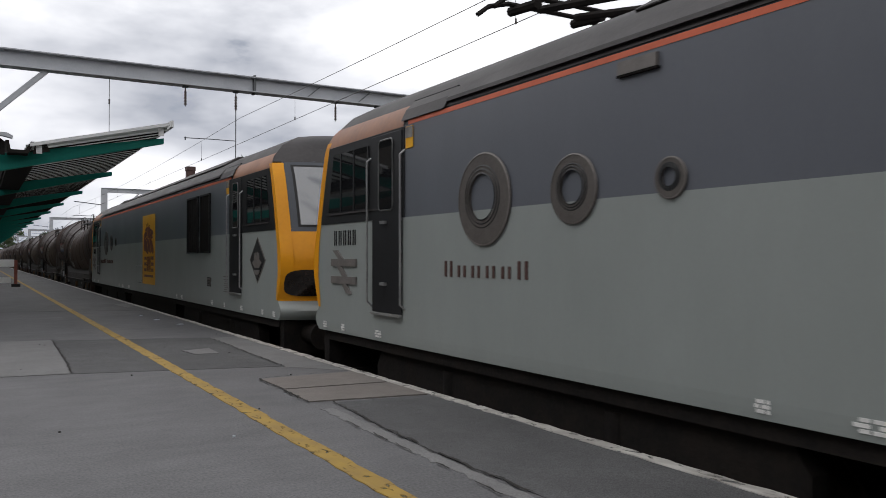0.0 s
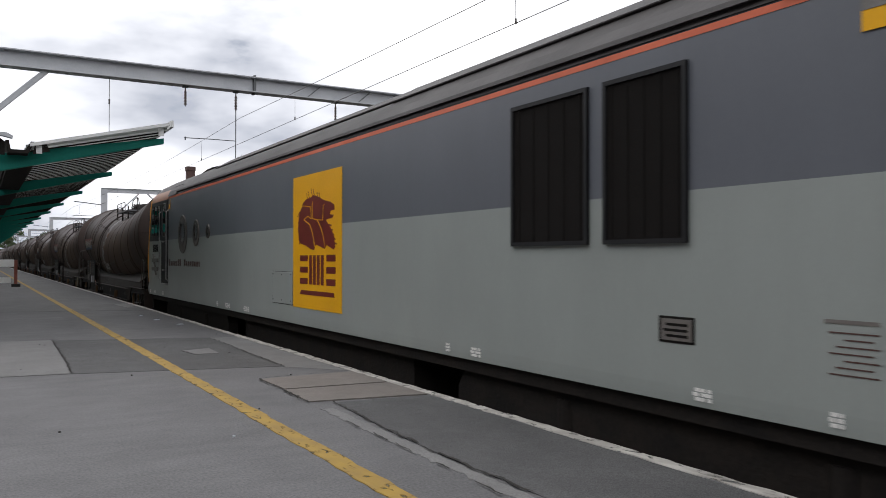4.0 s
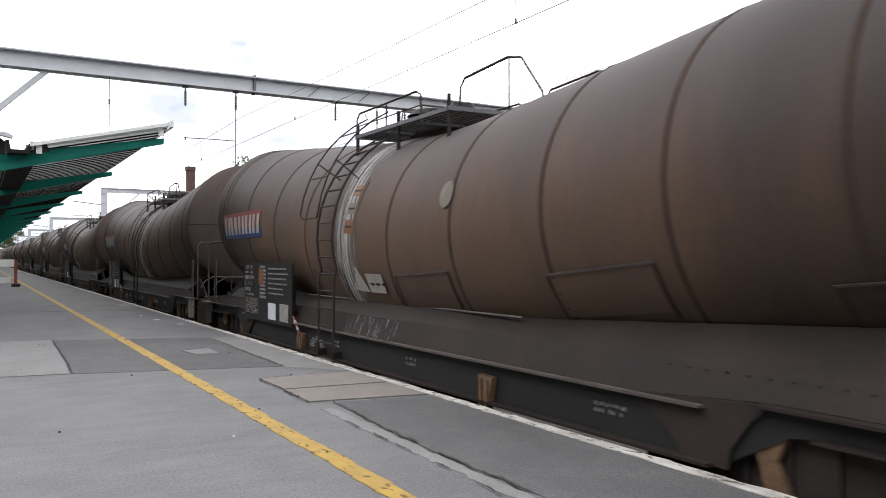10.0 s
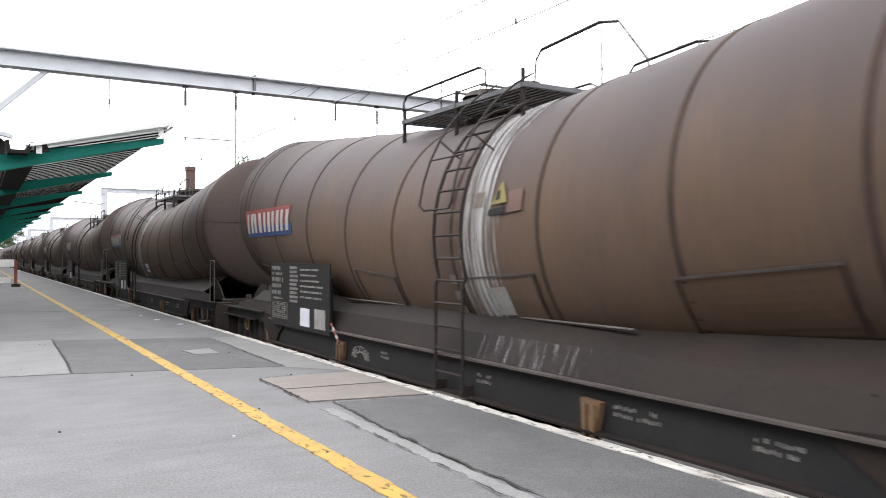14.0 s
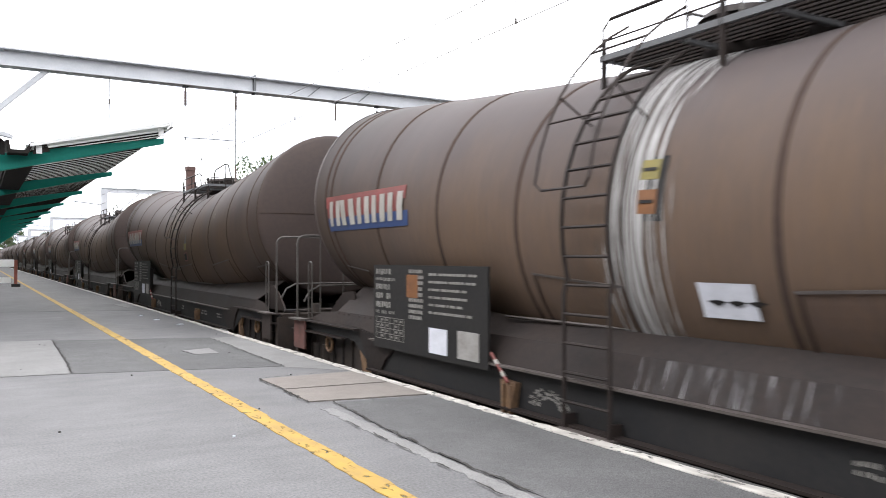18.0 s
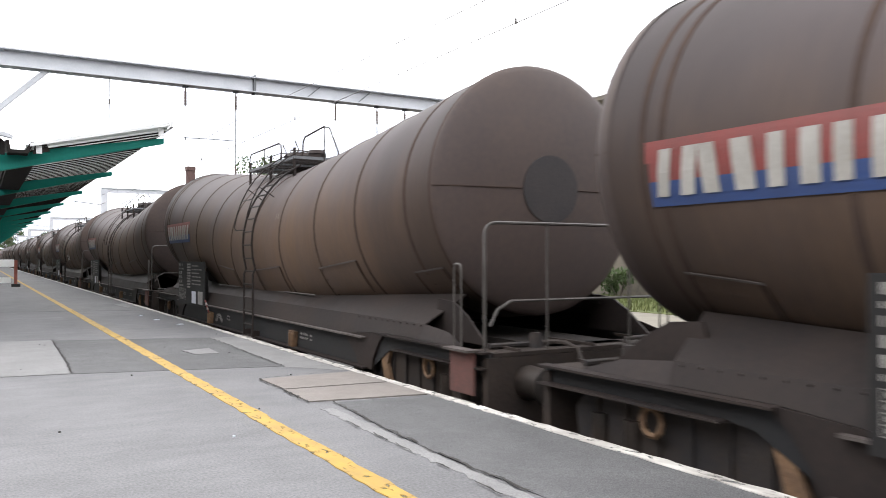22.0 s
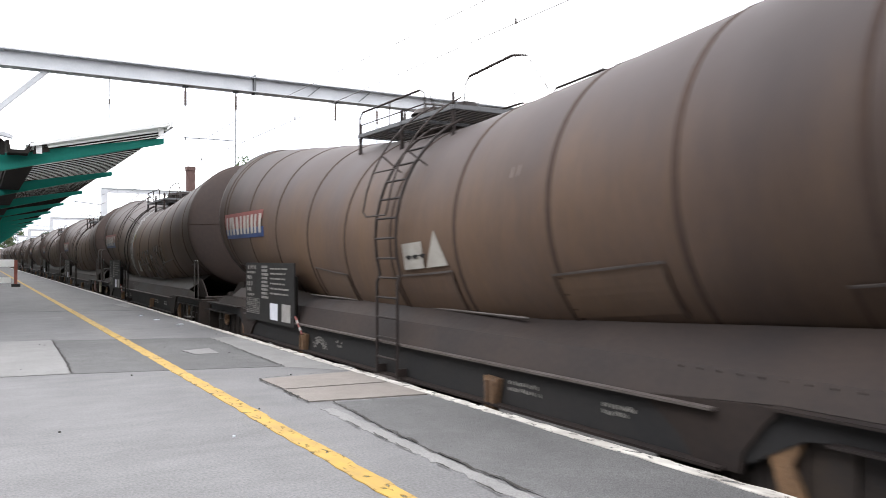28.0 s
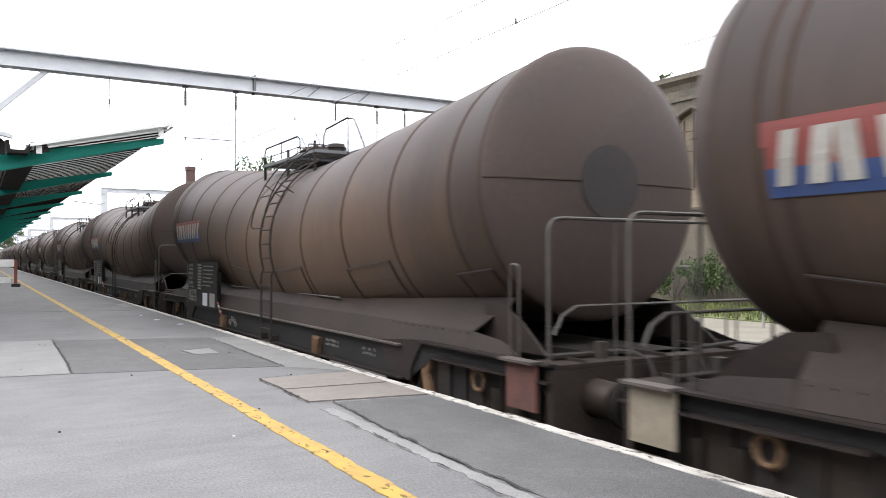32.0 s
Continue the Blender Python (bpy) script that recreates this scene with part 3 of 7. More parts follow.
# rails of the near and the far tracks
for cx in (TRACK, TRACK + 3.4, TRACK + 6.9):
    tr = tagged(empty("track"), "pair of rusty rails on sleepers", "track", kind="structure")
    for s in (-0.7525, 0.7525):
        part("rail", prism(bmesh.new(), [(cx + s + dx, z) for dx, z in ((-0.07, -1.07), (0.07, -1.07), (0.07, -1.05), (0.012, -1.03), (0.012, -0.955), (0.036, -0.945), (0.036, RAIL), (-0.036, RAIL), (-0.036, -0.945), (-0.012, -0.955), (-0.012, -1.03), (-0.07, -1.05))], "y", -60, 420), "rail", tr)
    bm = bmesh.new()
    for k in range(160):
        box(bm, cx - 1.25, cx + 1.25, -12 + k * 0.7, -11.75 + k * 0.7, -1.15, -1.035)
    tagged(part("sleepers", bm, "ballast", tr), kind="stuff")
bm = bmesh.new()
for i in range(1500):
    x, y, s = rnd.uniform(3.56, 4.25), rnd.uniform(1.2, 14), rnd.uniform(0.02, 0.05)
    m = Euler((rnd.uniform(0, 6), rnd.uniform(0, 6), rnd.uniform(0, 6))).to_matrix()
    c = Vector((x, y, -1.0 + rnd.uniform(-0.02, 0.03)))
    vs = [bm.verts.new(c + m @ Vector(p) * s * rnd.uniform(0.7, 1.2)) for p in ((1, 0, 0), (-1, 0, 0), (0, 1, 0), (0, -1, 0), (0, 0, 0.8), (0, 0, -0.8))]
    for f in ((0, 2, 4), (2, 1, 4), (1, 3, 4), (3, 0, 4), (2, 0, 5), (1, 2, 5), (3, 1, 5), (0, 3, 5)):
        bm.faces.new([vs[k] for k in f])
tagged(part("ballast_stones", bm, "ballast"), "loose grey ballast stones beside the rail", "ballast", kind="stuff")


# unseen shed added behind the camera to block part of the sky
shed = tagged(empty("station_shed"), "unseen dark shed over the tracks, added to block sky light", "station shed", kind="structure")
part("roof", B(-16, 20, -95, -30, 7.6, 8.0), "slate", shed)
part("gable", prism(bmesh.new(), [(-16, 5.6), (20, 5.6), (20, 7.8), (2, 8.8), (-16, 7.8)], "y", -30.3, -30.0), "slate", shed)
part("side_wall", B(-16.4, -16, -95, -30, -1.2, 8.0), "brick", shed)
part("side_wall", B(20, 20.4, -95, -30, -1.2, 8.0), "brick", shed)
part("end_wall", B(-16, 20, -96, -95, -1.2, 8.0), "brick", shed)
# unseen building added to shade the canopy and darken the far wagons
station = tagged(empty("station_building"), "unseen long stone building along the platform, added for shade", "station building", kind="structure")
part("wall", B(-13, -9, -30, 11, -0.2, 6.5), "stone_dark", station)
part("wall", B(-9, -3.6, 11, 160, -0.2, 4.6), "stone_dark", station)
part("roof", prism(bmesh.new(), [(-13.4, 6.5), (-8.6, 6.5), (-11, 8.4)], "y", -30, 150), "slate", station)

# ---- overhead line ----
def insulator(parent, x, y, z0, z1, name="insulator"):
    bm = bmesh.new()
    bar(bm, (x, y, z0), (x, y, z1), 0.014)
    n = 5
    for i in range(n):
        z = z0 + (z1 - z0) * (0.25 + 0.6 * i / (n - 1))
        bar(bm, (x, y, z + 0.02), (x, y, z - 0.022), 0.018, 10, 0.038)
    return part(name, bm, "porcelain", parent, "brown ribbed insulator", smooth=True)


def i_beam_x(bm, x0, x1, y, z0, z1, w=0.16, t=0.018):
    h = w / 2
    return prism(bm, [(y - h, z0), (y + h, z0), (y + h, z0 + t), (y + 0.008, z0 + t), (y + 0.008, z1 - t), (y + h, z1 - t), (y + h, z1), (y - h, z1), (y - h, z1 - t), (y - 0.008, z1 - t), (y - 0.008, z0 + t), (y - h, z0 + t)], "x", x0, x1)


GY = 17.1
gantry = tagged(empty("overhead_gantry"), "grey steel gantry beam carrying insulators over the tracks", "gantry", "overhead gantries")
part("beam", i_beam_x(bmesh.new(), -2.6, 14.2, GY, 4.83, 5.165, 0.30, 0.022), "galv", gantry)
part("strut", box(bmesh.new(), -0.05, 0.05, -0.05, 0.05, 0, 2.2), "galv", gantry).matrix_basis = pose(-0.38, GY, 3.32, 0, 45, 0)
part("post", B(-2.75, -2.5, GY - 0.13, GY + 0.13, 0.0, 5.2), "galv", gantry)
part("post", B(14.0, 14.25, GY - 0.13, GY + 0.13, -1.1, 5.2), "galv", gantry)
part("clamp", B(5.2, 5.25, GY - 0.10, GY + 0.10, 4.80, 5.21), "galv_dark", gantry)
for a, b in ((6.45, 6.75), (7.7, 8.0)):
    bm = bmesh.new()
    bar(bm, (a, GY - 0.085, 4.86), (b, GY - 0.085, 5.12), 0.012)
    part("tie", bm, "galv_dark", gantry)
for x, drop in ((3.76, 0.40), (4.83, 0.40), (7.16, 0.42), (8.23, 0.42), (8.98, 0.42)):
    part("hanger", B(x - 0.055, x + 0.055, GY - 0.05, GY + 0.05, 4.795, 4.828), "galv_dark", gantry)
    insulator(gantry, x, GY, 4.80, 4.80 - drop)
bm = bmesh.new()
bar(bm, (2.27, GY, 4.82), (2.27, GY, 3.45), 0.006)
bar(bm, (2.27, GY, 4.4), (2.27, GY, 4.3), 0.016)
part("stay", bm, "wire", gantry)
bm = bmesh.new()
bar(bm, (4.83, GY, 4.42), (4.83, GY, 3.16), 0.011)
tube(bm, [(4.83, GY, 3.745), (4.2, GY, 3.745), (3.74, GY, 3.735)], 0.010)
bar(bm, (3.76, GY, 3.76), (3.76, GY, 3.69), 0.014)
part("registration_arm", bm, "galv_dark", gantry)
insulator(gantry, 4.83, GY, 3.20, 2.84)
bm = bmesh.new()
for x in (8.23,):
    bar(bm, (x, GY, 4.38), (x, GY, 3.5), 0.014)
part("drop_tube", bm, "galv_dark", gantry)

for gy in (52.3, 92.5, 133.0, 173.0):
    g = tagged(empty("overhead_gantry"), "grey steel portal carrying wires over the far tracks", "gantry", "overhead gantries")
    part("beam", i_beam_x(bmesh.new(), 6.5, 26, gy, 5.22, 5.50, 0.2), "galv", g)
    part("post", B(6.5, 6.85, gy - 0.15, gy + 0.15, -1.1, 5.45), "galv", g)
    part("post", B(25.7, 26.0, gy - 0.15, gy + 0.15, -1.1, 5.45), "galv", g)
    for x0, x1 in ((6.9, 8.7), (10.4, 9.2)):
        bm = bmesh.new()
        bar(bm, (x0, gy, 3.45 if x1 > x0 else 4.1), (x1, gy, 5.22), 0.045)
        part("brace", bm, "galv", g)
    bm = bmesh.new()
    bar(bm, (6.6, gy, 4.45), (5.0, gy, 4.62), 0.03)
    bar(bm, (6.6, gy, 3.75), (4.9, gy, 3.78), 0.02)
    part("cantilever", bm, "galv_dark", g)


def catenary(cx, name):
    """Contact wire, sagging messenger wire and droppers over one track."""
    sup = [-44.0, -17.0, GY, 52.3, 92.5, 133.0, 173.0]
    bm = bmesh.new()
    ys = [-44 + i * 4 for i in range(60)]
    tube(bm, [(cx, y, 3.71) for y in sup], 0.005, 5)
    line = []
    for a, b in zip(sup, sup[1:]):
        for i in range(10):
            t = i / 10
            line.append((cx, a + (b - a) * t, 4.27 - 4 * 0.18 * t * (1 - t)))
    tube(bm, line, 0.005, 5)
    for a, b in zip(sup, sup[1:]):
        n = 5
        for i in range(n):
            t = (i + 0.5) / n
            y = a + (b - a) * t
            bar(bm, (cx, y, 4.27 - 4 * 0.18 * t * (1 - t)), (cx, y, 3.72), 0.003, 4)
            bar(bm, (cx, y, 3.70), (cx, y, 3.76), 0.012, 5)
    return tagged(part(name, bm, "wire"), "overhead contact wire hung from a sagging messenger wire", "overhead wire", "overhead wires")


catenary(TRACK, "overhead_wire")
catenary(TRACK + 3.4, "overhead_wire")

# ---- platform canopy ----
canopy = tagged(empty("platform_canopy"), "teal steel platform canopy with pale corrugated roof sheets", "canopy", kind="structure")
STEP, CY = 5.8, 13.5


def roof_z(x):
    return 3.14 - 0.23 * (2.6 - x)


bm = prism(bmesh.new(), [(2.62, 3.16), (2.62, 3.07), (0.3, 2.50), (-0.3, 2.42), (-0.9, 2.5), (-3.2, 3.04), (-3.2, 3.16), (-0.3, 2.66)], "y", -0.05, 0.05)
rib0 = part("rib", bm, "green", canopy, bevel=0.006)
for k in range(0, 26):
    y = CY + STEP * k
    rib = rib0 if k == 0 else new("rib", rib0.data)
    rib.parent = canopy
    rib.location = (0, y, 0)
    if k % 2 == 0 and k < 20:
        part("column", bar(bmesh.new(), (-0.35, y, 0.0), (-0.35, y, 2.5), 0.09, 10), "green", canopy, smooth=True)
for k in range(25):
    y = CY + STEP * k
    # side 1 is an unseen far wing, added for its shade
    for side in (0, 1):
        n = 16
        bm = bmesh.new()
        rows = []
        start = y - (0.36 if k == 0 else 0.0)
        period = (y + STEP - start) / n
        for i in range(n):
            for q, up in ((0.0, 0.0), (0.66, 0.0), (0.72, 0.10), (0.94, 0.10)):
                yy = start + (i + q) * period
                if side == 0:
                    rows.append([(x, yy, roof_z(x) + 0.12 + up) for x in (0.62, 2.66)])
                else:
                    rows.append([(-x - 0.6, yy, roof_z(x) + 0.12 + up) for x in (0.62, 2.70)])
        sheet(bm, rows)
        bmesh.ops.solidify(bm, geom=bm.faces[:], thickness=0.006)
        part("roof_sheet", bm, "sheet", canopy)
        if side == 0:
            # dark slits paint the shade in the grooves of the sheet
            bm = bmesh.new()
            for i in range(n):
                yy = start + (i + 0.83) * period
                prism(bm, [(0.64, roof_z(0.64) + 0.105), (2.64, roof_z(2.64) + 0.105), (2.64, roof_z(2.64) + 0.135), (0.64, roof_z(0.64) + 0.135)], "y", yy - 0.022, yy + 0.022)
            tagged(part("roof_lath", bm, "dark", canopy), kind="stuff")
part("gutter", prism(bmesh.new(), [(0.34, 2.92), (0.385, 2.92), (0.41, 2.79), (0.60, 2.79), (0.67, 2.92), (0.72, 2.92), (0.64, 2.74), (0.37, 2.74)], "y", CY - 0.38, CY + STEP * 25), "dark", canopy, "dark valley gutter")
part("gutter_bearer", B(0.40, 0.76, CY + 0.06, CY + STEP * 25, 2.66, 2.735), "dark", canopy, "grimy bearer under the valley gutter")
# dark plate stands in for the shadow between verge and rib
part("gutter_cheek", prism(bmesh.new(), [(0.70, 2.74), (0.93, 2.80), (0.88, 2.90), (0.73, 2.90)], "y", CY - 0.34, CY - 0.28), "dark", canopy)
part("gutter_cheek", prism(bmesh.new(), [(-0.75, 2.71), (0.335, 2.71), (0.335, 2.90), (0.26, 2.96), (-0.75, 2.96)], "y", CY - 0.34, CY - 0.28), "dark", canopy)
part("flashing", prism(bmesh.new(), [(-0.75, 2.97), (0.30, 2.97), (0.43, 2.94), (0.44, 2.975), (0.36, 3.02), (-0.75, 3.06)], "y", CY - 0.45, CY - 0.35), "galv", canopy, "bent grey flashing at the gutter's end")
part("fascia", prism(bmesh.new(), [(0.66, roof_z(0.66) + 0.15), (2.64, roof_z(2.64) + 0.165), (2.64, roof_z(2.64) + 0.215), (0.66, roof_z(0.66) + 0.20)], "y", CY - 0.42, CY - 0.36), "fascia", canopy, "white roof verge")
part("fascia", prism(bmesh.new(), [(-1.2, roof_z(0.58) + 0.15), (-3.4, roof_z(2.74) + 0.15), (-3.4, roof_z(2.74) + 0.26), (-1.2, roof_z(0.58) + 0.24)], "y", CY - 0.42, CY - 0.36), "fascia", canopy)
part("edge_trim", B(2.66, 2.70, CY - 0.4, CY + STEP * 25, roof_z(2.7) + 0.13, roof_z(2.7) + 0.24), "fascia", canopy)
for x in (0.78, 2.52):
    part("bracket", B(x - 0.04, x + 0.04, CY - 0.35, CY - 0.33, roof_z(x) + 0.03, roof_z(x) + 0.15), "fascia", canopy)

# barrier and bench on the platform
barrier = tagged(empty("safety_barrier", pose(1.38, 37.4, 0)), "red and white plastic safety barrier with black feet", "barrier")
for x in (0.0, -1.9):
    part("post", B(x - 0.06, x + 0.06, -0.05, 0.05, 0.10, 1.12), "signred", barrier, bevel=0.01)
    part("foot", B(x - 0.16, x + 0.16, -0.28, 0.28, 0.0, 0.13), "hose", barrier, bevel=0.02)
part("board", B(-1.88, -0.06, -0.03, 0.03, 0.84, 1.14), "signwhite", barrier, bevel=0.01)
part("board", B(-1.88, -0.18, -0.03, 0.03, 0.16, 0.40), "signwhite", barrier, bevel=0.01)
bench = tagged(empty("bench", pose(-0.1, 20.4, 0)), "dark metal platform bench", "bench")
part("seat", B(-1.4, 0.5, -0.2, 0.22, 0.42, 0.46), "black", bench)
part("backrest", B(-1.4, 0.5, 0.2, 0.24, 0.5, 0.85), "black", bench)
for x in (-1.3, 0.44):
    part("leg", B(x - 0.03, x + 0.03, -0.2, 0.24, 0.0, 0.42), "black", bench)

# ---- locomotives ----
SIDE = 1.335


def corner(z):
    """Place of the cab's corner along the body, from its middle, by height."""
    pts = ((0.30, -10.30), (0.335, -10.33), (0.40, -10.42), (0.47, -10.44), (0.54, -10.40), (0.61, -10.315), (0.68, -10.345), (0.78, -10.40), (1.00, -10.47), (1.20, -10.475),
           (1.40, -10.43), (1.57, -10.375), (2.06, -10.245), (2.40, -10.135), (2.56, -10.05), (2.75, -9.92), (2.95, -9.78), (3.06, -9.58), (3.12, -9.2))
    for (a, p), (b, q) in zip(pts, pts[1:]):
        if z <= b:
            return p + (q - p) * max(0.0, (z - a) / (b - a))
    return pts[-1][1]


def half_width(z):
    pts = ((0.30, 1.325), (0.42, SIDE), (2.54, SIDE), (2.66, 1.28), (2.86, 1.10), (3.02, 0.80), (3.10, 0.40), (3.12, 0.0))
    for (a, p), (b, q) in zip(pts, pts[1:]):
        if z <= b:
            return p + (q - p) * max(0.0, (z - a) / (b - a))
    return 0.0


def nose_y(x, z):
    """The rounded front of the cab."""
    w = max(half_width(z), 0.05)
    bulge = 0.36 if z < 1.75 else 0.36 - 0.12 * min(1, (z - 1.75) / 0.8)
    return corner(z) - bulge * (1 - min(1.0, abs(x) / w) ** 2.6)


def side_face(z0, z1, nz, y0=None, y1=None, off=0.0, sides=(-1, 1)):
    bm = bmesh.new()
    for s in sides:
        rows = []
        for i in range(nz + 1):
            z = z0 + (z1 - z0) * i / nz
            a = corner(z) if y0 is None else (y0(z) if callable(y0) else y0)
            b = -corner(z) if y1 is None else (y1(z) if callable(y1) else y1)
            rows.append([(s * (half_width(z) + off), a + (b - a) * k / 8, z) for k in range(9)])
        sheet(bm, rows)
    bmesh.ops.recalc_face_normals(bm, faces=bm.faces)
    return bm


def front_face(z0, z1, nz, x0, x1, nx, flip, off=0.0):
    bm = bmesh.new()
    rows = []
    for i in range(nz + 1):
        z = z0 + (z1 - z0) * i / nz
        w = half_width(z)
        row = []
        for k in range(nx + 1):
            x = (x0 + (x1 - x0) * k / nx) * w
            row.append((x, (nose_y(x, z) - off) * flip, z))
        rows.append(row)
    sheet(bm, rows)
    return bm


def plate(y0, y1, z0, z1, off, t=0.006, skew=0.0):
    """A thin plate on the platform side of the body."""
    x = -SIDE - off
    bm = bmesh.new()
    return prism(bm, [(y0, z0), (y1, z0), (y1 + skew, z1), (y0 + skew, z1)], "x", x - t, x)


def ring(cy, cz, r, hole, dy, off=0.004, t=0.012, n=48, dz=0.0):
    bm = bmesh.new()
    x0, x1 = -SIDE - off, -SIDE - off - t
    prof = [[], [], [], []]
    for k in range(n):
        a = 2 * math.pi * k / n
        c, s = math.cos(a), math.sin(a)
        prof[0].append((x0, cy + r * c, cz + r * s))
        prof[1].append((x1, cy + (r - 0.01) * c, cz + (r - 0.01) * s))
        prof[2].append((x1, cy + dy + hole * c, cz + dz + hole * s))
        prof[3].append((x0, cy + dy + hole * c, cz + dz + hole * s))
    sheet(bm, prof, closed=True)
    bmesh.ops.recalc_face_normals(bm, faces=bm.faces)
    return bm


def bars_on_side(name, loco, y0, y1, z0, z1, words, material, seed):
    """Plain bars in place of writing."""
    rnd = random.Random(seed)
    total = sum(words) + 1.2 * (len(words) - 1)
    unit = (y1 - y0) / total
    # letters run towards the front, so the first of a word has the highest y
    y = y1
    for n in words:
        for k in range(n):
            top = z1 if k == 0 or material == "black" else z1 - (z1 - z0) * rnd.choice((0.0, 0.28, 0.28, 0.30))
            for a, b in ((0.16, 0.32), (0.58, 0.74)):
                bm = prism(bmesh.new(), [(y - unit * a, z0), (y - unit * b, z0), (y - unit * b, top), (y - unit * a, top)], "x", -SIDE - 0.008, -SIDE - 0.002)
                part(name, bm, material, loco)
            y -= unit
        y -= 1.2 * unit


def wheelset(parent, y, r=0.46, name="wheelset"):
    ws = empty(name)
    ws.parent = parent
    ws.matrix_basis = pose(0, y, r)
    keep, LIFT[0] = LIFT[0], 0.0
    bm = bmesh.new()
    bar(bm, (-1.0, 0, 0), (1.0, 0, 0), 0.085, 10)
    part("axle", bm, "dark", ws, smooth=True)
    for s in (-1, 1):
        bm = bmesh.new()
        bar(bm, (s * 0.68, 0, 0), (s * 0.815, 0, 0), r, 24)
        bar(bm, (s * 0.66, 0, 0), (s * 0.69, 0, 0), r + 0.028, 24)
        for k in range(3):
            a = 2.1 * k
            bar(bm, (s * 0.81, math.cos(a) * 0.25, math.sin(a) * 0.25), (s * 0.825, math.cos(a) * 0.25, math.sin(a) * 0.25), 0.07, 8)
        part("wheel", bm, "rail", ws, smooth=True)
    LIFT[0] = keep
    return ws


def buffer_pair(parent, y, d, material="buffer"):
    for s in (-0.865, 0.865):
        bm = bmesh.new()
        bar(bm, (s, y, 0.135), (s, y + d * 0.40, 0.135), 0.15, 16, 0.135)
        bar(bm, (s, y + d * 0.40, 0.135), (s, y + d * 0.52, 0.135), 0.11, 14)
        b = part("buffer", bm, material, parent, smooth=True)
        bm = bmesh.new()
        bar(bm, (s, y + d * 0.52, 0.135), (s, y + d * 0.56, 0.135), 0.19, 20)
        part("buffer_head", bm, "dark", b, smooth=True)
    bm = bmesh.new()
    tube(bm, [(0, y, 0.10), (0, y + d * 0.25, 0.02), (0, y + d * 0.56, 0.06)], 0.05, 8)
    part("coupling", bm, "dark", parent, smooth=True)
    for s in (-0.35, 0.4):
        bm = bmesh.new()
        tube(bm, [(s, y, 0.05), (s, y + d * 0.2, -0.05), (s * 1.1, y + d * 0.4, -0.28), (s, y + d * 0.58, -0.18)], 0.028, 7)
        part("air_hose", bm, "hose", parent, smooth=True)


LOCO_WHEELS = []


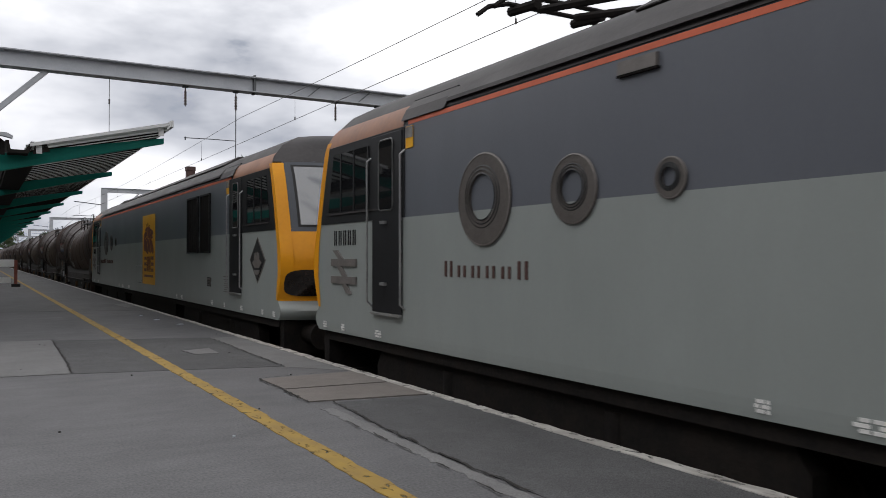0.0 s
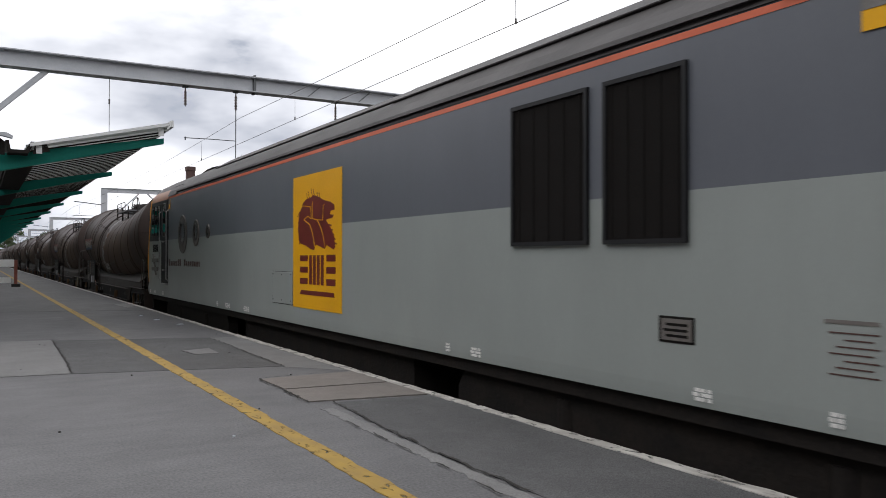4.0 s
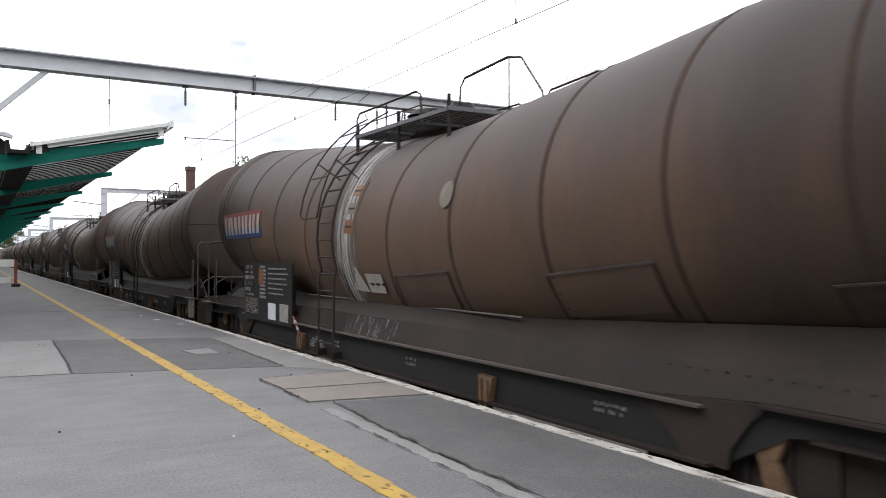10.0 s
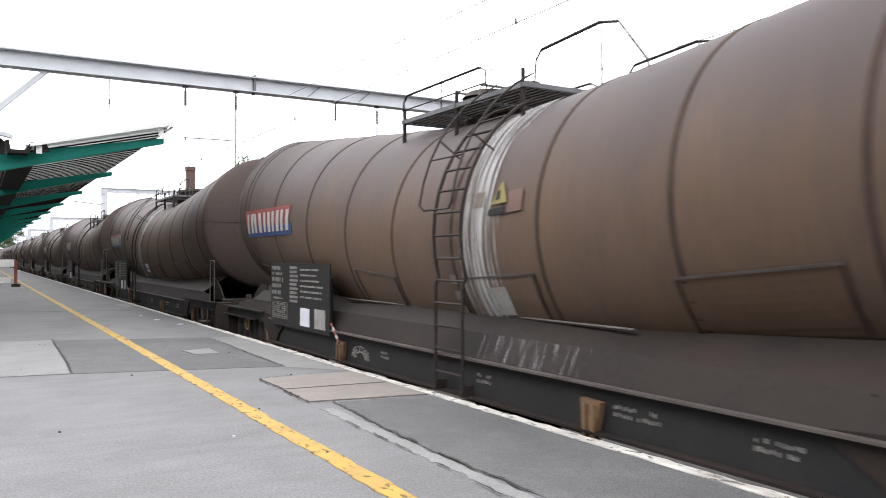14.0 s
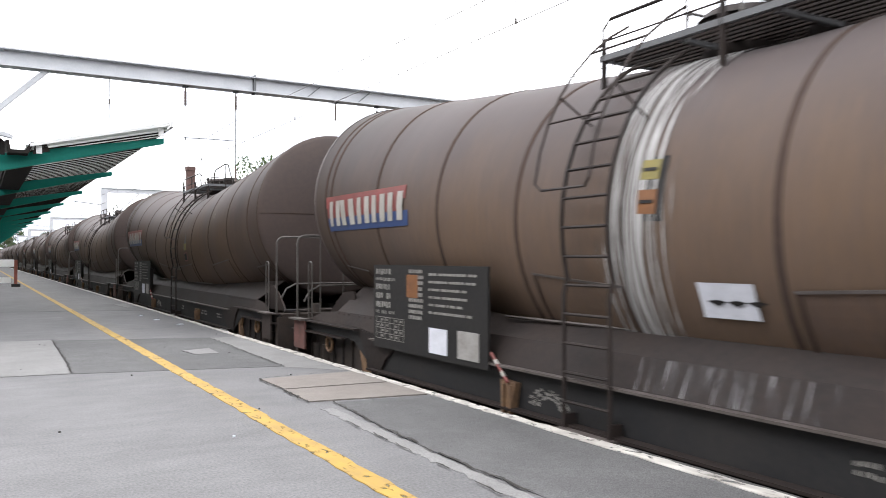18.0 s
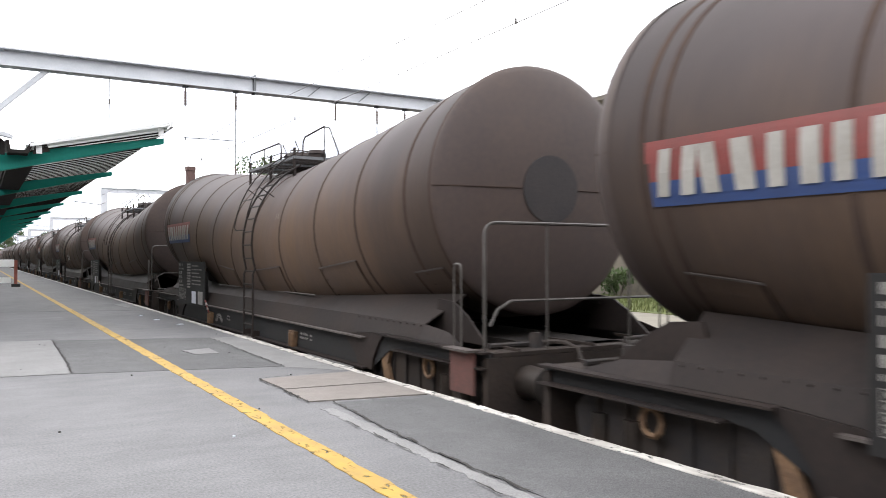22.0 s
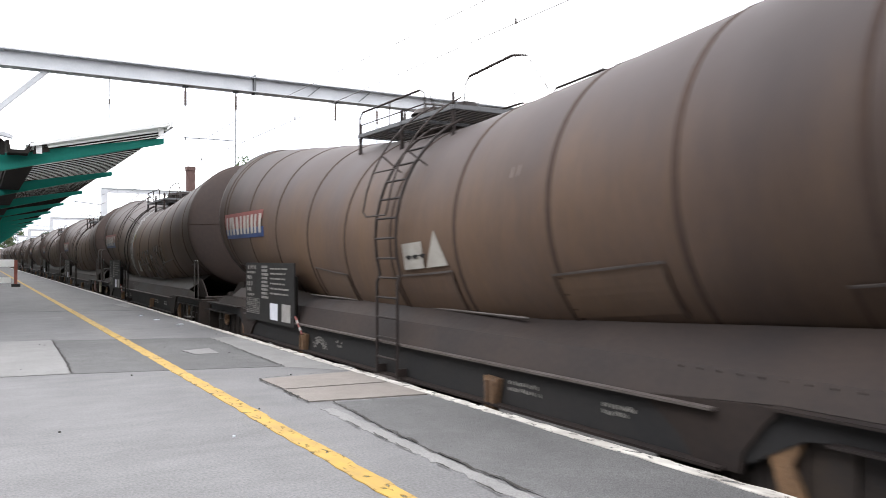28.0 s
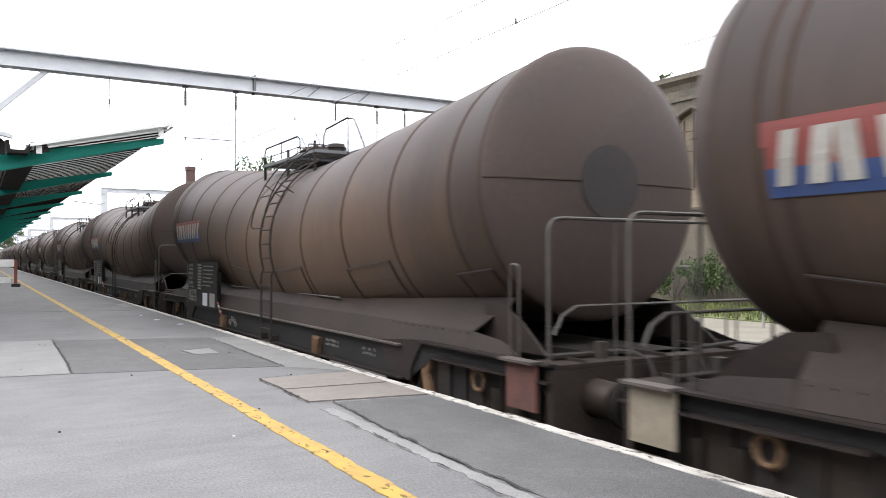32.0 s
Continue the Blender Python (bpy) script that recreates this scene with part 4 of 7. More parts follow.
def build_loco(cy, rear_words, number_bars):
    loco = tagged(empty("electric_locomotive", pose(TRACK, cy, RAIL)),
                  "two-tone grey electric locomotive with yellow cab ends", "locomotive", "locomotives")
    keep = loco.matrix_basis.copy()
    loco.matrix_basis = Matrix()
    LIFT[0] = -RAIL
    body = part("lower_body", side_face(0.335, 1.60, 24), "pale", loco, "pale grey painted bodyside")
    part("upper_body", side_face(1.60, 2.50, 4), "grey", loco, "mid grey painted upper bodyside")
    part("orange_stripe", side_face(2.500, 2.542, 1, -7.98, 8.0, 0.003), "stripe", loco)
    part("cant_rail", side_face(2.50, 2.60, 1, None, None), "black", loco)
    for s in (-1, 1):
        bm = prism(bmesh.new(), [(s * (half_width(2.60) - 0.06), 2.60), (s * (half_width(2.60) + 0.035), 2.60), (s * (half_width(2.63) + 0.040), 2.635), (s * (half_width(2.72) + 0.012), 2.74), (s * (half_width(2.72) - 0.05), 2.72)], "y", -7.27, 7.27)
        bmesh.ops.recalc_face_normals(bm, faces=bm.faces)
        part("roof_lip", bm, "roof", loco, "projecting sooty roof edge")
    # roof: one sheet from side to side
    bm = bmesh.new()
    zs = [2.56, 2.66, 2.76, 2.86, 2.95, 3.02, 3.07, 3.10, 3.115, 3.12]
    rows = []
    for s, order in ((-1, zs), (1, zs[-2::-1])):
        for z in order:
            a = corner(z)
            rows.append([(s * half_width(z), a * (1 - k / 6) - a * k / 6, z) for k in range(7)])
    sheet(bm, rows)
    bmesh.ops.recalc_face_normals(bm, faces=bm.faces)
    part("roof", bm, "roof", loco, "sooty dark roof", smooth=True)
    # raised roof sections and equipment
    part("roof_hatch", prism(bmesh.new(), [(-1.08, 2.90), (-0.78, 3.07), (0.78, 3.07), (1.08, 2.90), (0.9, 2.8), (-0.9, 2.8)], "y", -2.2, 5.2), "roof", loco, bevel=0.01)
    part("roof_hatch", prism(bmesh.new(), [(-1.12, 2.88), (-0.82, 3.06), (0.82, 3.06), (1.12, 2.88), (0.9, 2.8), (-0.9, 2.8)], "y", -6.6, -2.3), "roof", loco, bevel=0.01)
    for f in (-1, 1):
        for s in (-1, 1):
            bm = bmesh.new()
            sheet(bm, [[(s * (half_width(z) + 0.022), f * (y + 0.15 * (z - 2.56)), z) for z in (2.545, 2.60, 2.66, 2.75)] for y in (-8.12, -7.29)])
            bmesh.ops.recalc_face_normals(bm, faces=bm.faces)
            part("roof_panel", bm, "roof", loco)
            part("panel_gap", bar(bmesh.new(), (s * (half_width(2.76) + 0.012), f * -8.1, 2.76), (s * (half_width(2.76) + 0.012), f * -7.27, 2.76), 0.008, 5), "black", loco)
        for s in (-1, 1):
            bm = bmesh.new()
            rows = []
            for z in (2.495, 2.56, 2.62, 2.67, 2.72):
                rows.append([(s * (half_width(z) + 0.005), f * (corner(z) - 0.004 + (-8.09 - corner(z)) * k / 6), z) for k in range(7)])
            sheet(bm, rows)
            bmesh.ops.recalc_face_normals(bm, faces=bm.faces)
            part("cant_panel", bm, "peach", loco, "rust-tinged orange cab cant panel", smooth=True)
        # cab front, band by band
        part("skirt", front_face(0.335, 0.61, 6, -1, 1, 18, f, 0.004), "pale", loco, "pale grey nose skirt", smooth=True)
        nose = part("nose_panel", front_face(0.60, 1.57, 14, -1, 1, 22, f), "locoyellow", loco, "bright yellow nose panel", smooth=True)
        for s in (-1, 1):
            bm = bmesh.new()
            rows = []
            for i in range(25):
                z = 0.61 + (2.56 - 0.61) * i / 24
                a = corner(z)
                wide = 0.115 + 0.035 * max(0.0, 1.0 - abs(z - 1.2) / 0.35) - 0.07 * max(0.0, (0.80 - z) / 0.19)
                rows.append([(s * (half_width(z) + 0.006), f * (a + wide), z), (s * (half_width(z) + 0.008), f * (a - 0.005), z), (s * (half_width(z) - 0.14), f * (nose_y(half_width(z) - 0.14, z) - 0.012), z)])
            sheet(bm, rows)
            bmesh.ops.recalc_face_normals(bm, faces=bm.faces)
            part("corner_pillar", bm, "locoyellow", loco, "yellow corner pillar", smooth=True)
        part("screen_surround", front_face(1.57, 2.60, 8, -0.92, 0.92, 16, f), "slate_paint", loco, "slate grey windscreen surround", smooth=True)
        part("brow", front_face(2.58, 2.80, 4, -1, 1, 18, f), "roof", loco, smooth=True)
        part("forehead", front_face(2.80, 3.12, 6, -1, 1, 16, f), "roof", loco, smooth=True)
        for s in (-1, 1):
            part("screen_seal", front_face(1.635, 2.535, 6, s * 0.035, s * 0.825, 8, f, 0.006), "hose", loco, "black rubber windscreen seal", smooth=True)
            part("windscreen", front_face(1.665, 2.505, 6, s * 0.055, s * 0.80, 8, f, 0.012), "screen", loco, "large raked windscreen pane", smooth=True)
            bm = bmesh.new()
            def sq(v):
                return math.copysign(abs(v) ** 0.55, v)
            lamp = [(s * 0.935 + 0.36 * sq(math.cos(a)), 0.855 + 0.185 * sq(math.sin(a))) for a in [2 * math.pi * k / 24 for k in range(24)]]
            c = bm.verts.new((s * 0.92, f * (nose_y(0.92, 0.845) - 0.07), 0.845))
            ring_v = [bm.verts.new((x, f * (nose_y(x, z) - 0.025), z)) for x, z in lamp]
            for k in range(24):
                bm.faces.new((ring_v[k], ring_v[(k + 1) % 24], c))
            bmesh.ops.recalc_face_normals(bm, faces=bm.faces)
            part("headlight", bm, "lamp", loco, "dark oval lamp cluster", smooth=True)
            bm = bmesh.new()
            bar(bm, (s * 0.50, f * (nose_y(0.50, 2.55) - 0.05), 2.55), (s * 0.30, f * (nose_y(0.30, 1.95) - 0.05), 1.95), 0.010)
            bar(bm, (s * 0.46, f * (nose_y(0.46, 2.55) - 0.05), 2.55), (s * 0.26, f * (nose_y(0.26, 1.95) - 0.05), 1.95), 0.008)
            bar(bm, (s * 0.34, f * (nose_y(0.34, 2.28) - 0.05), 2.28), (s * 0.22, f * (nose_y(0.22, 1.70) - 0.05), 1.70), 0.011)
            part("wiper", bm, "black", loco)
        # horns on the brow
        for x, hz in ((-0.10, 3.02), (0.33, 2.93)):
            bm = bmesh.new()
            y0 = f * nose_y(x, hz - 0.1)
            bar(bm, (x, y0 + f * 0.30, hz), (x, y0 - f * 0.05, hz), 0.03, 10)
            bar(bm, (x, y0 - f * 0.05, hz), (x, y0 - f * 0.20, hz), 0.035, 12, 0.10)
            bar(bm, (x, y0 + f * 0.10, hz), (x, y0 + f * 0.12, hz - 0.25), 0.025, 6)
            part("horn", bm, "dark", loco, "black trumpet horn", smooth=True)
        lampbox = part("brow_lamp", front_face(2.70, 2.95, 4, -0.22, 0.20, 4, f, 0.030), "galv", loco, "square silver-rimmed brow lamp")
        part("lamp_glass", front_face(2.735, 2.915, 4, -0.18, 0.16, 4, f, 0.036), "screen", lampbox)
        for x in (-0.50, 0.50):
            yb = nose_y(x, 2.58)
            part("wiper_box", B(x - 0.08, x + 0.08, min(f * (yb - 0.035), f * yb), max(f * (yb - 0.035), f * yb), 2.54, 2.62), "dark", loco, bevel=0.012)
        if f < 0:
            pts = [(-1.02, 10.42, 0.16), (-1.03, 10.56, 0.08), (-1.03, 10.60, -0.10), (-1.02, 10.55, -0.32), (-1.0, 10.46, -0.36)]
            part("jumper_cable", tube(bmesh.new(), pts, 0.030, 8), "cable", loco, "orange jumper cable with a dark plug", smooth=True)
        part("cable_box", B(-0.15, 0.18, min(f * -10.82, f * -10.70), max(f * -10.82, f * -10.70), 1.20, 1.42), "emblem", loco)
        part("hand_bar", bar(bmesh.new(), (-0.25, f * -10.80, 1.50), (0.25, f * -10.80, 1.50), 0.018), "chrome", loco)
        part("hand_bar", bar(bmesh.new(), (-0.52, f * -10.80, 0.88), (0.52, f * -10.80, 0.88), 0.032), "peach", loco)
        # side windows, door and handrails of the cab
        for s in (-1, 1):
            o = s * (SIDE + 0.004)
            bm = bmesh.new()
            dd = 0.065 if f > 0 else -0.12
            pts = [(f * (dd - 7.95), 1.60), (f * -10.24, 1.60), (f * -9.98, 2.49), (f * (dd - 7.95), 2.49)]
            prism(bm, pts, "x", o, o + s * 0.006)
            band = part("window_band", bm, "black", loco, "black cab window surround")
            bm = bmesh.new()
            prism(bm, [(f * -9.28, 1.735), (f * -10.00, 1.735), (f * -9.84, 2.40), (f * -9.28, 2.40)], "x", o + s * 0.006, o + s * 0.010)
            part("side_window", bm, "glass", band)
            bm = bmesh.new()
            prism(bm, [(f * -8.90, 1.735), (f * -9.23, 1.735), (f * -9.23, 2.40), (f * -8.90, 2.40)], "x", o + s * 0.006, o + s * 0.010)
            part("side_window", bm, "glass", band)
            for y in (-8.885, -9.255, -9.62):
                part("mullion", prism(bmesh.new(), [(f * y - 0.012, 1.72), (f * y + 0.012, 1.72), (f * y + 0.012, 2.40), (f * y - 0.012, 2.40)], "x", o + s * 0.008, o + s * 0.018), "black", band)
            part("window_sill", prism(bmesh.new(), [(f * -8.64, 1.700), (f * -9.95, 1.700), (f * -9.95, 1.718), (f * -8.64, 1.718)], "x", o + s * 0.008, o + s * 0.022), "roof", band)
            door = part("cab_door", prism(bmesh.new(), [(f * (dd - 7.99), 0.64), (f * (dd - 8.66), 0.64), (f * (dd - 8.66), 2.47), (f * (dd - 7.99), 2.47)], "x", o + s * 0.004, o + s * 0.014), "black", loco, "black cab door", bevel=0.004)
            rim = ((-1, -0.86), (-0.93, -0.96), (-0.75, -1), (0.75, -1), (0.93, -0.96), (1, -0.86), (1, 0.86), (0.93, 0.96), (0.75, 1), (-0.75, 1), (-0.93, 0.96), (-1, 0.86))
            w0 = [(f * (dd - 8.335 + 0.16 * cx), 2.05 + 0.36 * cz) for cx, cz in rim]
            part("door_window", prism(bmesh.new(), w0, "x", o + s * 0.015, o + s * 0.019), "glass", door)
            part("window_trim", tube(bmesh.new(), [(o + s * 0.018, y, z) for y, z in w0 + w0[:2]], 0.009, 5), "trim", door, "dull steel window trim")
            for z in (0.92, 1.55):
                part("door_handle", B(min(o, o + s * 0.05), max(o, o + s * 0.05), f * (dd - 8.36) - 0.05, f * (dd - 8.36) + 0.05, z, z + 0.03), "chrome", door)
            part("door_step", B(min(o, o + s * 0.05), max(o, o + s * 0.05), f * (dd - 8.325) - 0.33, f * (dd - 8.325) + 0.33, 0.615, 0.638), "chrome", door)
            for y in (dd - 7.95, dd - 8.71):
                bm = bmesh.new()
                tube(bm, [(o, f * y, 0.70), (o + s * 0.05, f * y, 0.74), (o + s * 0.05, f * y, 2.22), (o, f * y, 2.26)], 0.012, 7)
                part("grab_rail", bm, "chrome", loco, smooth=True)
            part("warning_plate", prism(bmesh.new(), [(f * (dd - 7.92), 2.27), (f * (dd - 7.77), 2.27), (f * (dd - 7.77), 2.48), (f * (dd - 7.92), 2.48)], "x", o, o + s * 0.005), "panelyellow", loco)
            part("warning_plate", prism(bmesh.new(), [(f * (dd - 7.92), 2.37), (f * (dd - 7.77), 2.37), (f * (dd - 7.77), 2.475), (f * (dd - 7.92), 2.475)], "x", o + s * 0.005, o + s * 0.008), "ink", loco)
        buffer_pair(loco, f * -10.25, -f * 1.1, "dark")
        # end floor and plough
        part("buffer_beam", B(-1.25, 1.25, min(f * -10.35, f * -10.2), max(f * -10.35, f * -10.2), -0.15, 0.32), "dark", loco)
        part("plough", B(-1.15, 1.15, min(f * -10.2, f * -10.1), max(f * -10.2, f * -10.1), -0.70, -0.15), "dark", loco)
    # louvres, emblem, panels and rings on the platform side
    for y0, y1 in ((-6.64, -5.92), (-5.76, -4.87)):
        fr = part("grille", plate(y0, y1, 1.29, 2.37, 0.002, 0.012), "louvre", loco, "dark air intake grille")
        bm = bmesh.new()
        for z in (1.29, 2.34):
            prism(bm, [(y0, z), (y1, z), (y1, z + 0.03), (y0, z + 0.03)], "x", -SIDE - 0.03, -SIDE - 0.01)
        for y in (y0, y1 - 0.03):
            prism(bm, [(y, 1.32), (y + 0.03, 1.32), (y + 0.03, 2.34), (y, 2.34)], "x", -SIDE - 0.03, -SIDE - 0.01)
        part("grille_frame", bm, "black", fr)
        for k in range(5):
            yy = y0 + (y1 - y0) * (k + 0.5) / 5
            part("grille_slat", plate(yy - 0.012, yy + 0.012, 1.32, 2.34, 0.012, 0.007), "louvre", fr)
    cyd, czd = -9.42, 1.17
    for sc, m, off in ((1.0, "emblem", 0.003), (0.90, "badgeblack", 0.008)):
        part("diamond_badge", prism(bmesh.new(), [(cyd - 0.385 * sc, czd), (cyd, czd - 0.345 * sc), (cyd + 0.385 * sc, czd), (cyd, czd + 0.345 * sc)], "x", -SIDE - off - 0.006, -SIDE - off), m, loco, "diamond depot badge")
    part("diamond_badge", prism(bmesh.new(), [(cyd - 0.22, czd - 0.04), (cyd - 0.1, czd - 0.12), (cyd + 0.1, czd - 0.12), (cyd + 0.22, czd - 0.04), (cyd + 0.1, czd + 0.02), (cyd + 0.05, czd + 0.10), (cyd, czd + 0.05), (cyd - 0.05, czd + 0.10), (cyd - 0.1, czd + 0.02)], "x", -SIDE - 0.020, -SIDE - 0.015), "emblem", loco)
    part("badge_jaw", prism(bmesh.new(), [(cyd - 0.15, czd - 0.15), (cyd - 0.10, czd - 0.20), (cyd - 0.03, czd - 0.225), (cyd + 0.03, czd - 0.225), (cyd + 0.10, czd - 0.20), (cyd + 0.15, czd - 0.15)], "x", -SIDE - 0.020, -SIDE - 0.015), "emblem", loco)
    for q in (-0.10, -0.035, 0.035, 0.10):
        part("badge_tip", prism(bmesh.new(), [(cyd + q - 0.022, czd + 0.0), (cyd + q + 0.022, czd + 0.0), (cyd + q + 0.016, czd + 0.135 - abs(q) * 0.3), (cyd + q - 0.016, czd + 0.135 - abs(q) * 0.3)], "x", -SIDE - 0.0215, -SIDE - 0.0165), "emblem", loco)
    part("access_panel", plate(0.15, 0.97, 0.58, 1.01, 0.001, 0.006), "pale", loco, bevel=0.003)
    bm = bmesh.new()
    for a, b, c, d in ((0.14, 0.98, 0.572, 0.579), (0.14, 0.98, 1.011, 1.018), (0.142, 0.149, 0.579, 1.011), (0.971, 0.978, 0.579, 1.011)):
        prism(bm, [(a, c), (b, c), (b, d), (a, d)], "x", -SIDE - 0.004, -SIDE - 0.002)
    for y in (0.2, 0.56, 0.92):
        for z in (0.62, 0.97):
            prism(bm, [(y, z), (y + 0.03, z), (y + 0.03, z + 0.012), (y, z + 0.012)], "x", -SIDE - 0.010, -SIDE - 0.007)
    part("panel_gap", bm, "crack", loco)
    for cy2, r in ((6.655, 0.388), (5.515, 0.250), (4.61, 0.130)):
        # a flat outer ring with two raised steps round an off-centre hole, blackened to paint their shading
        badge = part("roundel", ring(cy2, 1.685, r, r * 0.50, r * 0.03, 0.004, 0.014, 48, r * 0.05), "ring", loco, "raised grey ring badge")
        for a, b, off in ((0.68, 0.655, 0.018), (0.60, 0.575, 0.020), (0.515, 0.49, 0.022)):
            part("roundel_step", ring(cy2 + r * 0.04, 1.685 + r * 0.06, r * a, r * b, 0.0, off, 0.004), "badgeblack", badge)
        part("roundel_rim", ring(cy2, 1.685, r * 1.0, r * 0.965, 0.0, 0.017, 0.005), "emblem", badge)
    bars_on_side("name_bar", loco, *rear_words[:2], 1.035, 1.175, rear_words[2], "name", 3)
    bars_on_side("number_bar", loco, 9.20, 9.86, 1.345, 1.515, number_bars, "black", 4)
    bm = bmesh.new()
    for z in (0.905, 1.105):
        prism(bm, [(9.20, z), (9.90, z), (9.90, z + 0.085), (9.20, z + 0.085)], "x", -SIDE - 0.022, -SIDE - 0.002)
    for ya, yb, za, zb in ((9.45, 9.60, 0.99, 1.105), (9.56, 9.72, 1.19, 1.29), (9.33, 9.46, 0.80, 0.905)):
        prism(bm, [(ya, za), (ya + 0.13, za), (yb + 0.13, zb), (yb, zb)], "x", -SIDE - 0.021, -SIDE - 0.002)
    part("side_emblem", bm, "emblem", loco, "cast bar emblem")
    bm = bmesh.new()
    for y, w in ((-10.21, 0.11), (-9.68, 0.09), (-8.63, 0.13), (-4.4, 0.16), (-3.9, 0.07), (2.11, 0.30), (3.18, 0.30), (3.93, 0.10), (8.60, 0.15), (9.55, 0.09), (10.08, 0.11), (-6.8, 0.14), (-7.6, 0.08)):
        z = 0.372
        for j in range(3):
            bm = bmesh.new()
            for q in range(3):
                ya = y + w * (q / 3 + 0.02)
                yb, za = ya + w * (0.18 + 0.1 * ((j + q) % 2)), z + j * 0.027
                prism(bm, [(ya, za), (yb, za), (yb, za + 0.019), (ya, za + 0.019)], "x", -SIDE - 0.004, -SIDE + 0.01)
            tagged(part("data_bar", bm, "signwhite", loco), kind="stuff")
    label = part("data_box", plate(-6.68, -6.40, 0.69, 0.85, 0.001, 0.003), "louvre", loco, "dark data label with pale lettering bars")
    part("label_sheet", plate(-6.66, -6.42, 0.705, 0.835, 0.004, 0.003), "emblem", label)
    for q in range(3):
        part("label_line", plate(-6.63, -6.46 + 0.02 * (q % 2), 0.725 + 0.034 * q, 0.741 + 0.034 * q, 0.007, 0.002), "louvre", label)
    # faint notice beside the cab door
    notice = part("notice", plate(-7.78, -7.50, 0.88, 0.90, 0.001, 0.002), "emblem", loco)
    for q in range(7):
        part("notice_line", plate(-7.78 + 0.03 * (q % 2), -7.52 - 0.04 * (q % 3), 0.63 + 0.034 * q, 0.637 + 0.034 * q, 0.001, 0.002), "name", notice)
    if cy < 0:
        vent = part("vent", prism(bmesh.new(), [(4.71, 2.385), (5.05, 2.385), (5.05, 2.47), (4.71, 2.47)], "x", -SIDE - 0.03, -SIDE), "emblem", loco, "small pale vent hood")
        part("vent_slot", prism(bmesh.new(), [(4.70, 2.37), (5.06, 2.37), (5.06, 2.385), (4.70, 2.385)], "x", -SIDE - 0.028, -SIDE), "louvre", vent)
    part("floor_pan", B(-1.27, 1.27, -10.2, 10.2, 0.22, 0.36), "dark", loco)
    # running gear
    part("transformer_box", B(-1.15, 1.15, -2.9, 2.9, -0.55, 0.24), "dark", loco, bevel=0.05)
    for by in (-6.4, 6.4):
        bog = part("bogie", prism(bmesh.new(), [(by - 2.6, 0.05), (by - 2.5, 0.2), (by + 2.5, 0.2), (by + 2.6, 0.05), (by + 2.6, -0.35), (by + 2.1, -0.4), (by + 1.5, -0.12), (by + 0.6, -0.3), (by - 0.6, -0.3), (by - 1.5, -0.12), (by - 2.1, -0.4), (by - 2.6, -0.35)], "x", -1.18, -1.02), "dark", loco, "black bogie frame")
        part("bogie_beam", B(-1.02, 1.02, by - 0.4, by + 0.4, -0.3, 0.2), "dark", bog)
        part("bogie_side", B(1.02, 1.18, by - 2.6, by + 2.6, -0.35, 0.2), "dark", bog)
        for y in (by - 2.1, by, by + 2.1):
            part("axlebox", B(-1.24, -1.0, y - 0.17, y + 0.17, -0.58, -0.30), "dark", bog, bevel=0.02)
            LOCO_WHEELS.append(wheelset(loco, y, 0.53))
        for y in (by - 1.1, by + 1.1):
            part("spring", bar(bmesh.new(), (-1.12, y, -0.25), (-1.12, y, 0.15), 0.10, 12), "dark", bog, smooth=True)
        part("step_bar", B(-1.30, -1.20, by + 1.2, by + 1.7, -0.1, -0.07), "chrome", bog)
    # pantograph: raised on the leading engine, folded down in its well on the other
    up = cy < 0
    pan = part("pantograph_base", B(-0.7, 0.7, 5.2, 6.9, 2.98, 3.03), "dark", loco)
    knee, head = ((4.7, 3.17), (7.35, 3.62)) if up else ((5.0, 3.05), (6.9, 3.08))
    for s in (-0.42, 0.42):
        bm = bmesh.new()
        tube(bm, [(s, 6.5, 3.04), (s * 0.8, knee[0], knee[1])], 0.045, 7)
        tube(bm, [(s * 0.8, knee[0], knee[1]), (s * 0.55, head[0], head[1])], 0.04, 7)
        part("pantograph_arm", bm, "dark", pan, "black pantograph arm")
    for y in (head[0] - 0.12, head[0] + 0.16):
        bm = bmesh.new()
        tube(bm, [(-0.85, y, head[1] - 0.10), (-0.72, y, head[1] + 0.0), (-0.5, y, head[1] + 0.06), (0.5, y, head[1] + 0.06), (0.72, y, head[1]), (0.85, y, head[1] - 0.10)], 0.025, 6)
        part("collector_head", bm, "dark", pan, "black collector bar")
    for x in (-0.4, 0.4):
        part("head_spring", bar(bmesh.new(), (x, head[0] - 0.2, head[1] - 0.02), (x, head[0] + 0.25, head[1] + 0.02), 0.05, 8), "dark", pan)
    for x, y in ((-0.6, 5.3), (0.6, 5.3), (-0.6, 6.8), (0.6, 6.8)):
        bm = bmesh.new()
        for k in range(3):
            bar(bm, (x, y, 2.90 + 0.03 * k), (x, y, 2.925 + 0.03 * k), 0.07, 10, 0.04)
        part("roof_insulator", bm, "porcelain", pan, smooth=True)
    LIFT[0] = 0.0
    loco.matrix_basis = keep
    return loco


loco_a = build_loco(LOCO_A, (6.00, 7.33, (6,)), (5,))
loco_b = build_loco(LOCO_B, (5.17, 8.02, (7, 8)), (5,))
tagged(loco_b, "two-tone grey electric locomotive coupled in front of tank wagons")
# large yellow panel on the second locomotive
LIFT[0] = -RAIL
pnl = part("yellow_panel", plate(-1.50, 0.12, 0.56, 2.255, 0.002, 0.004), "panelyellow", loco_b, "yellow panel with a maroon emblem")
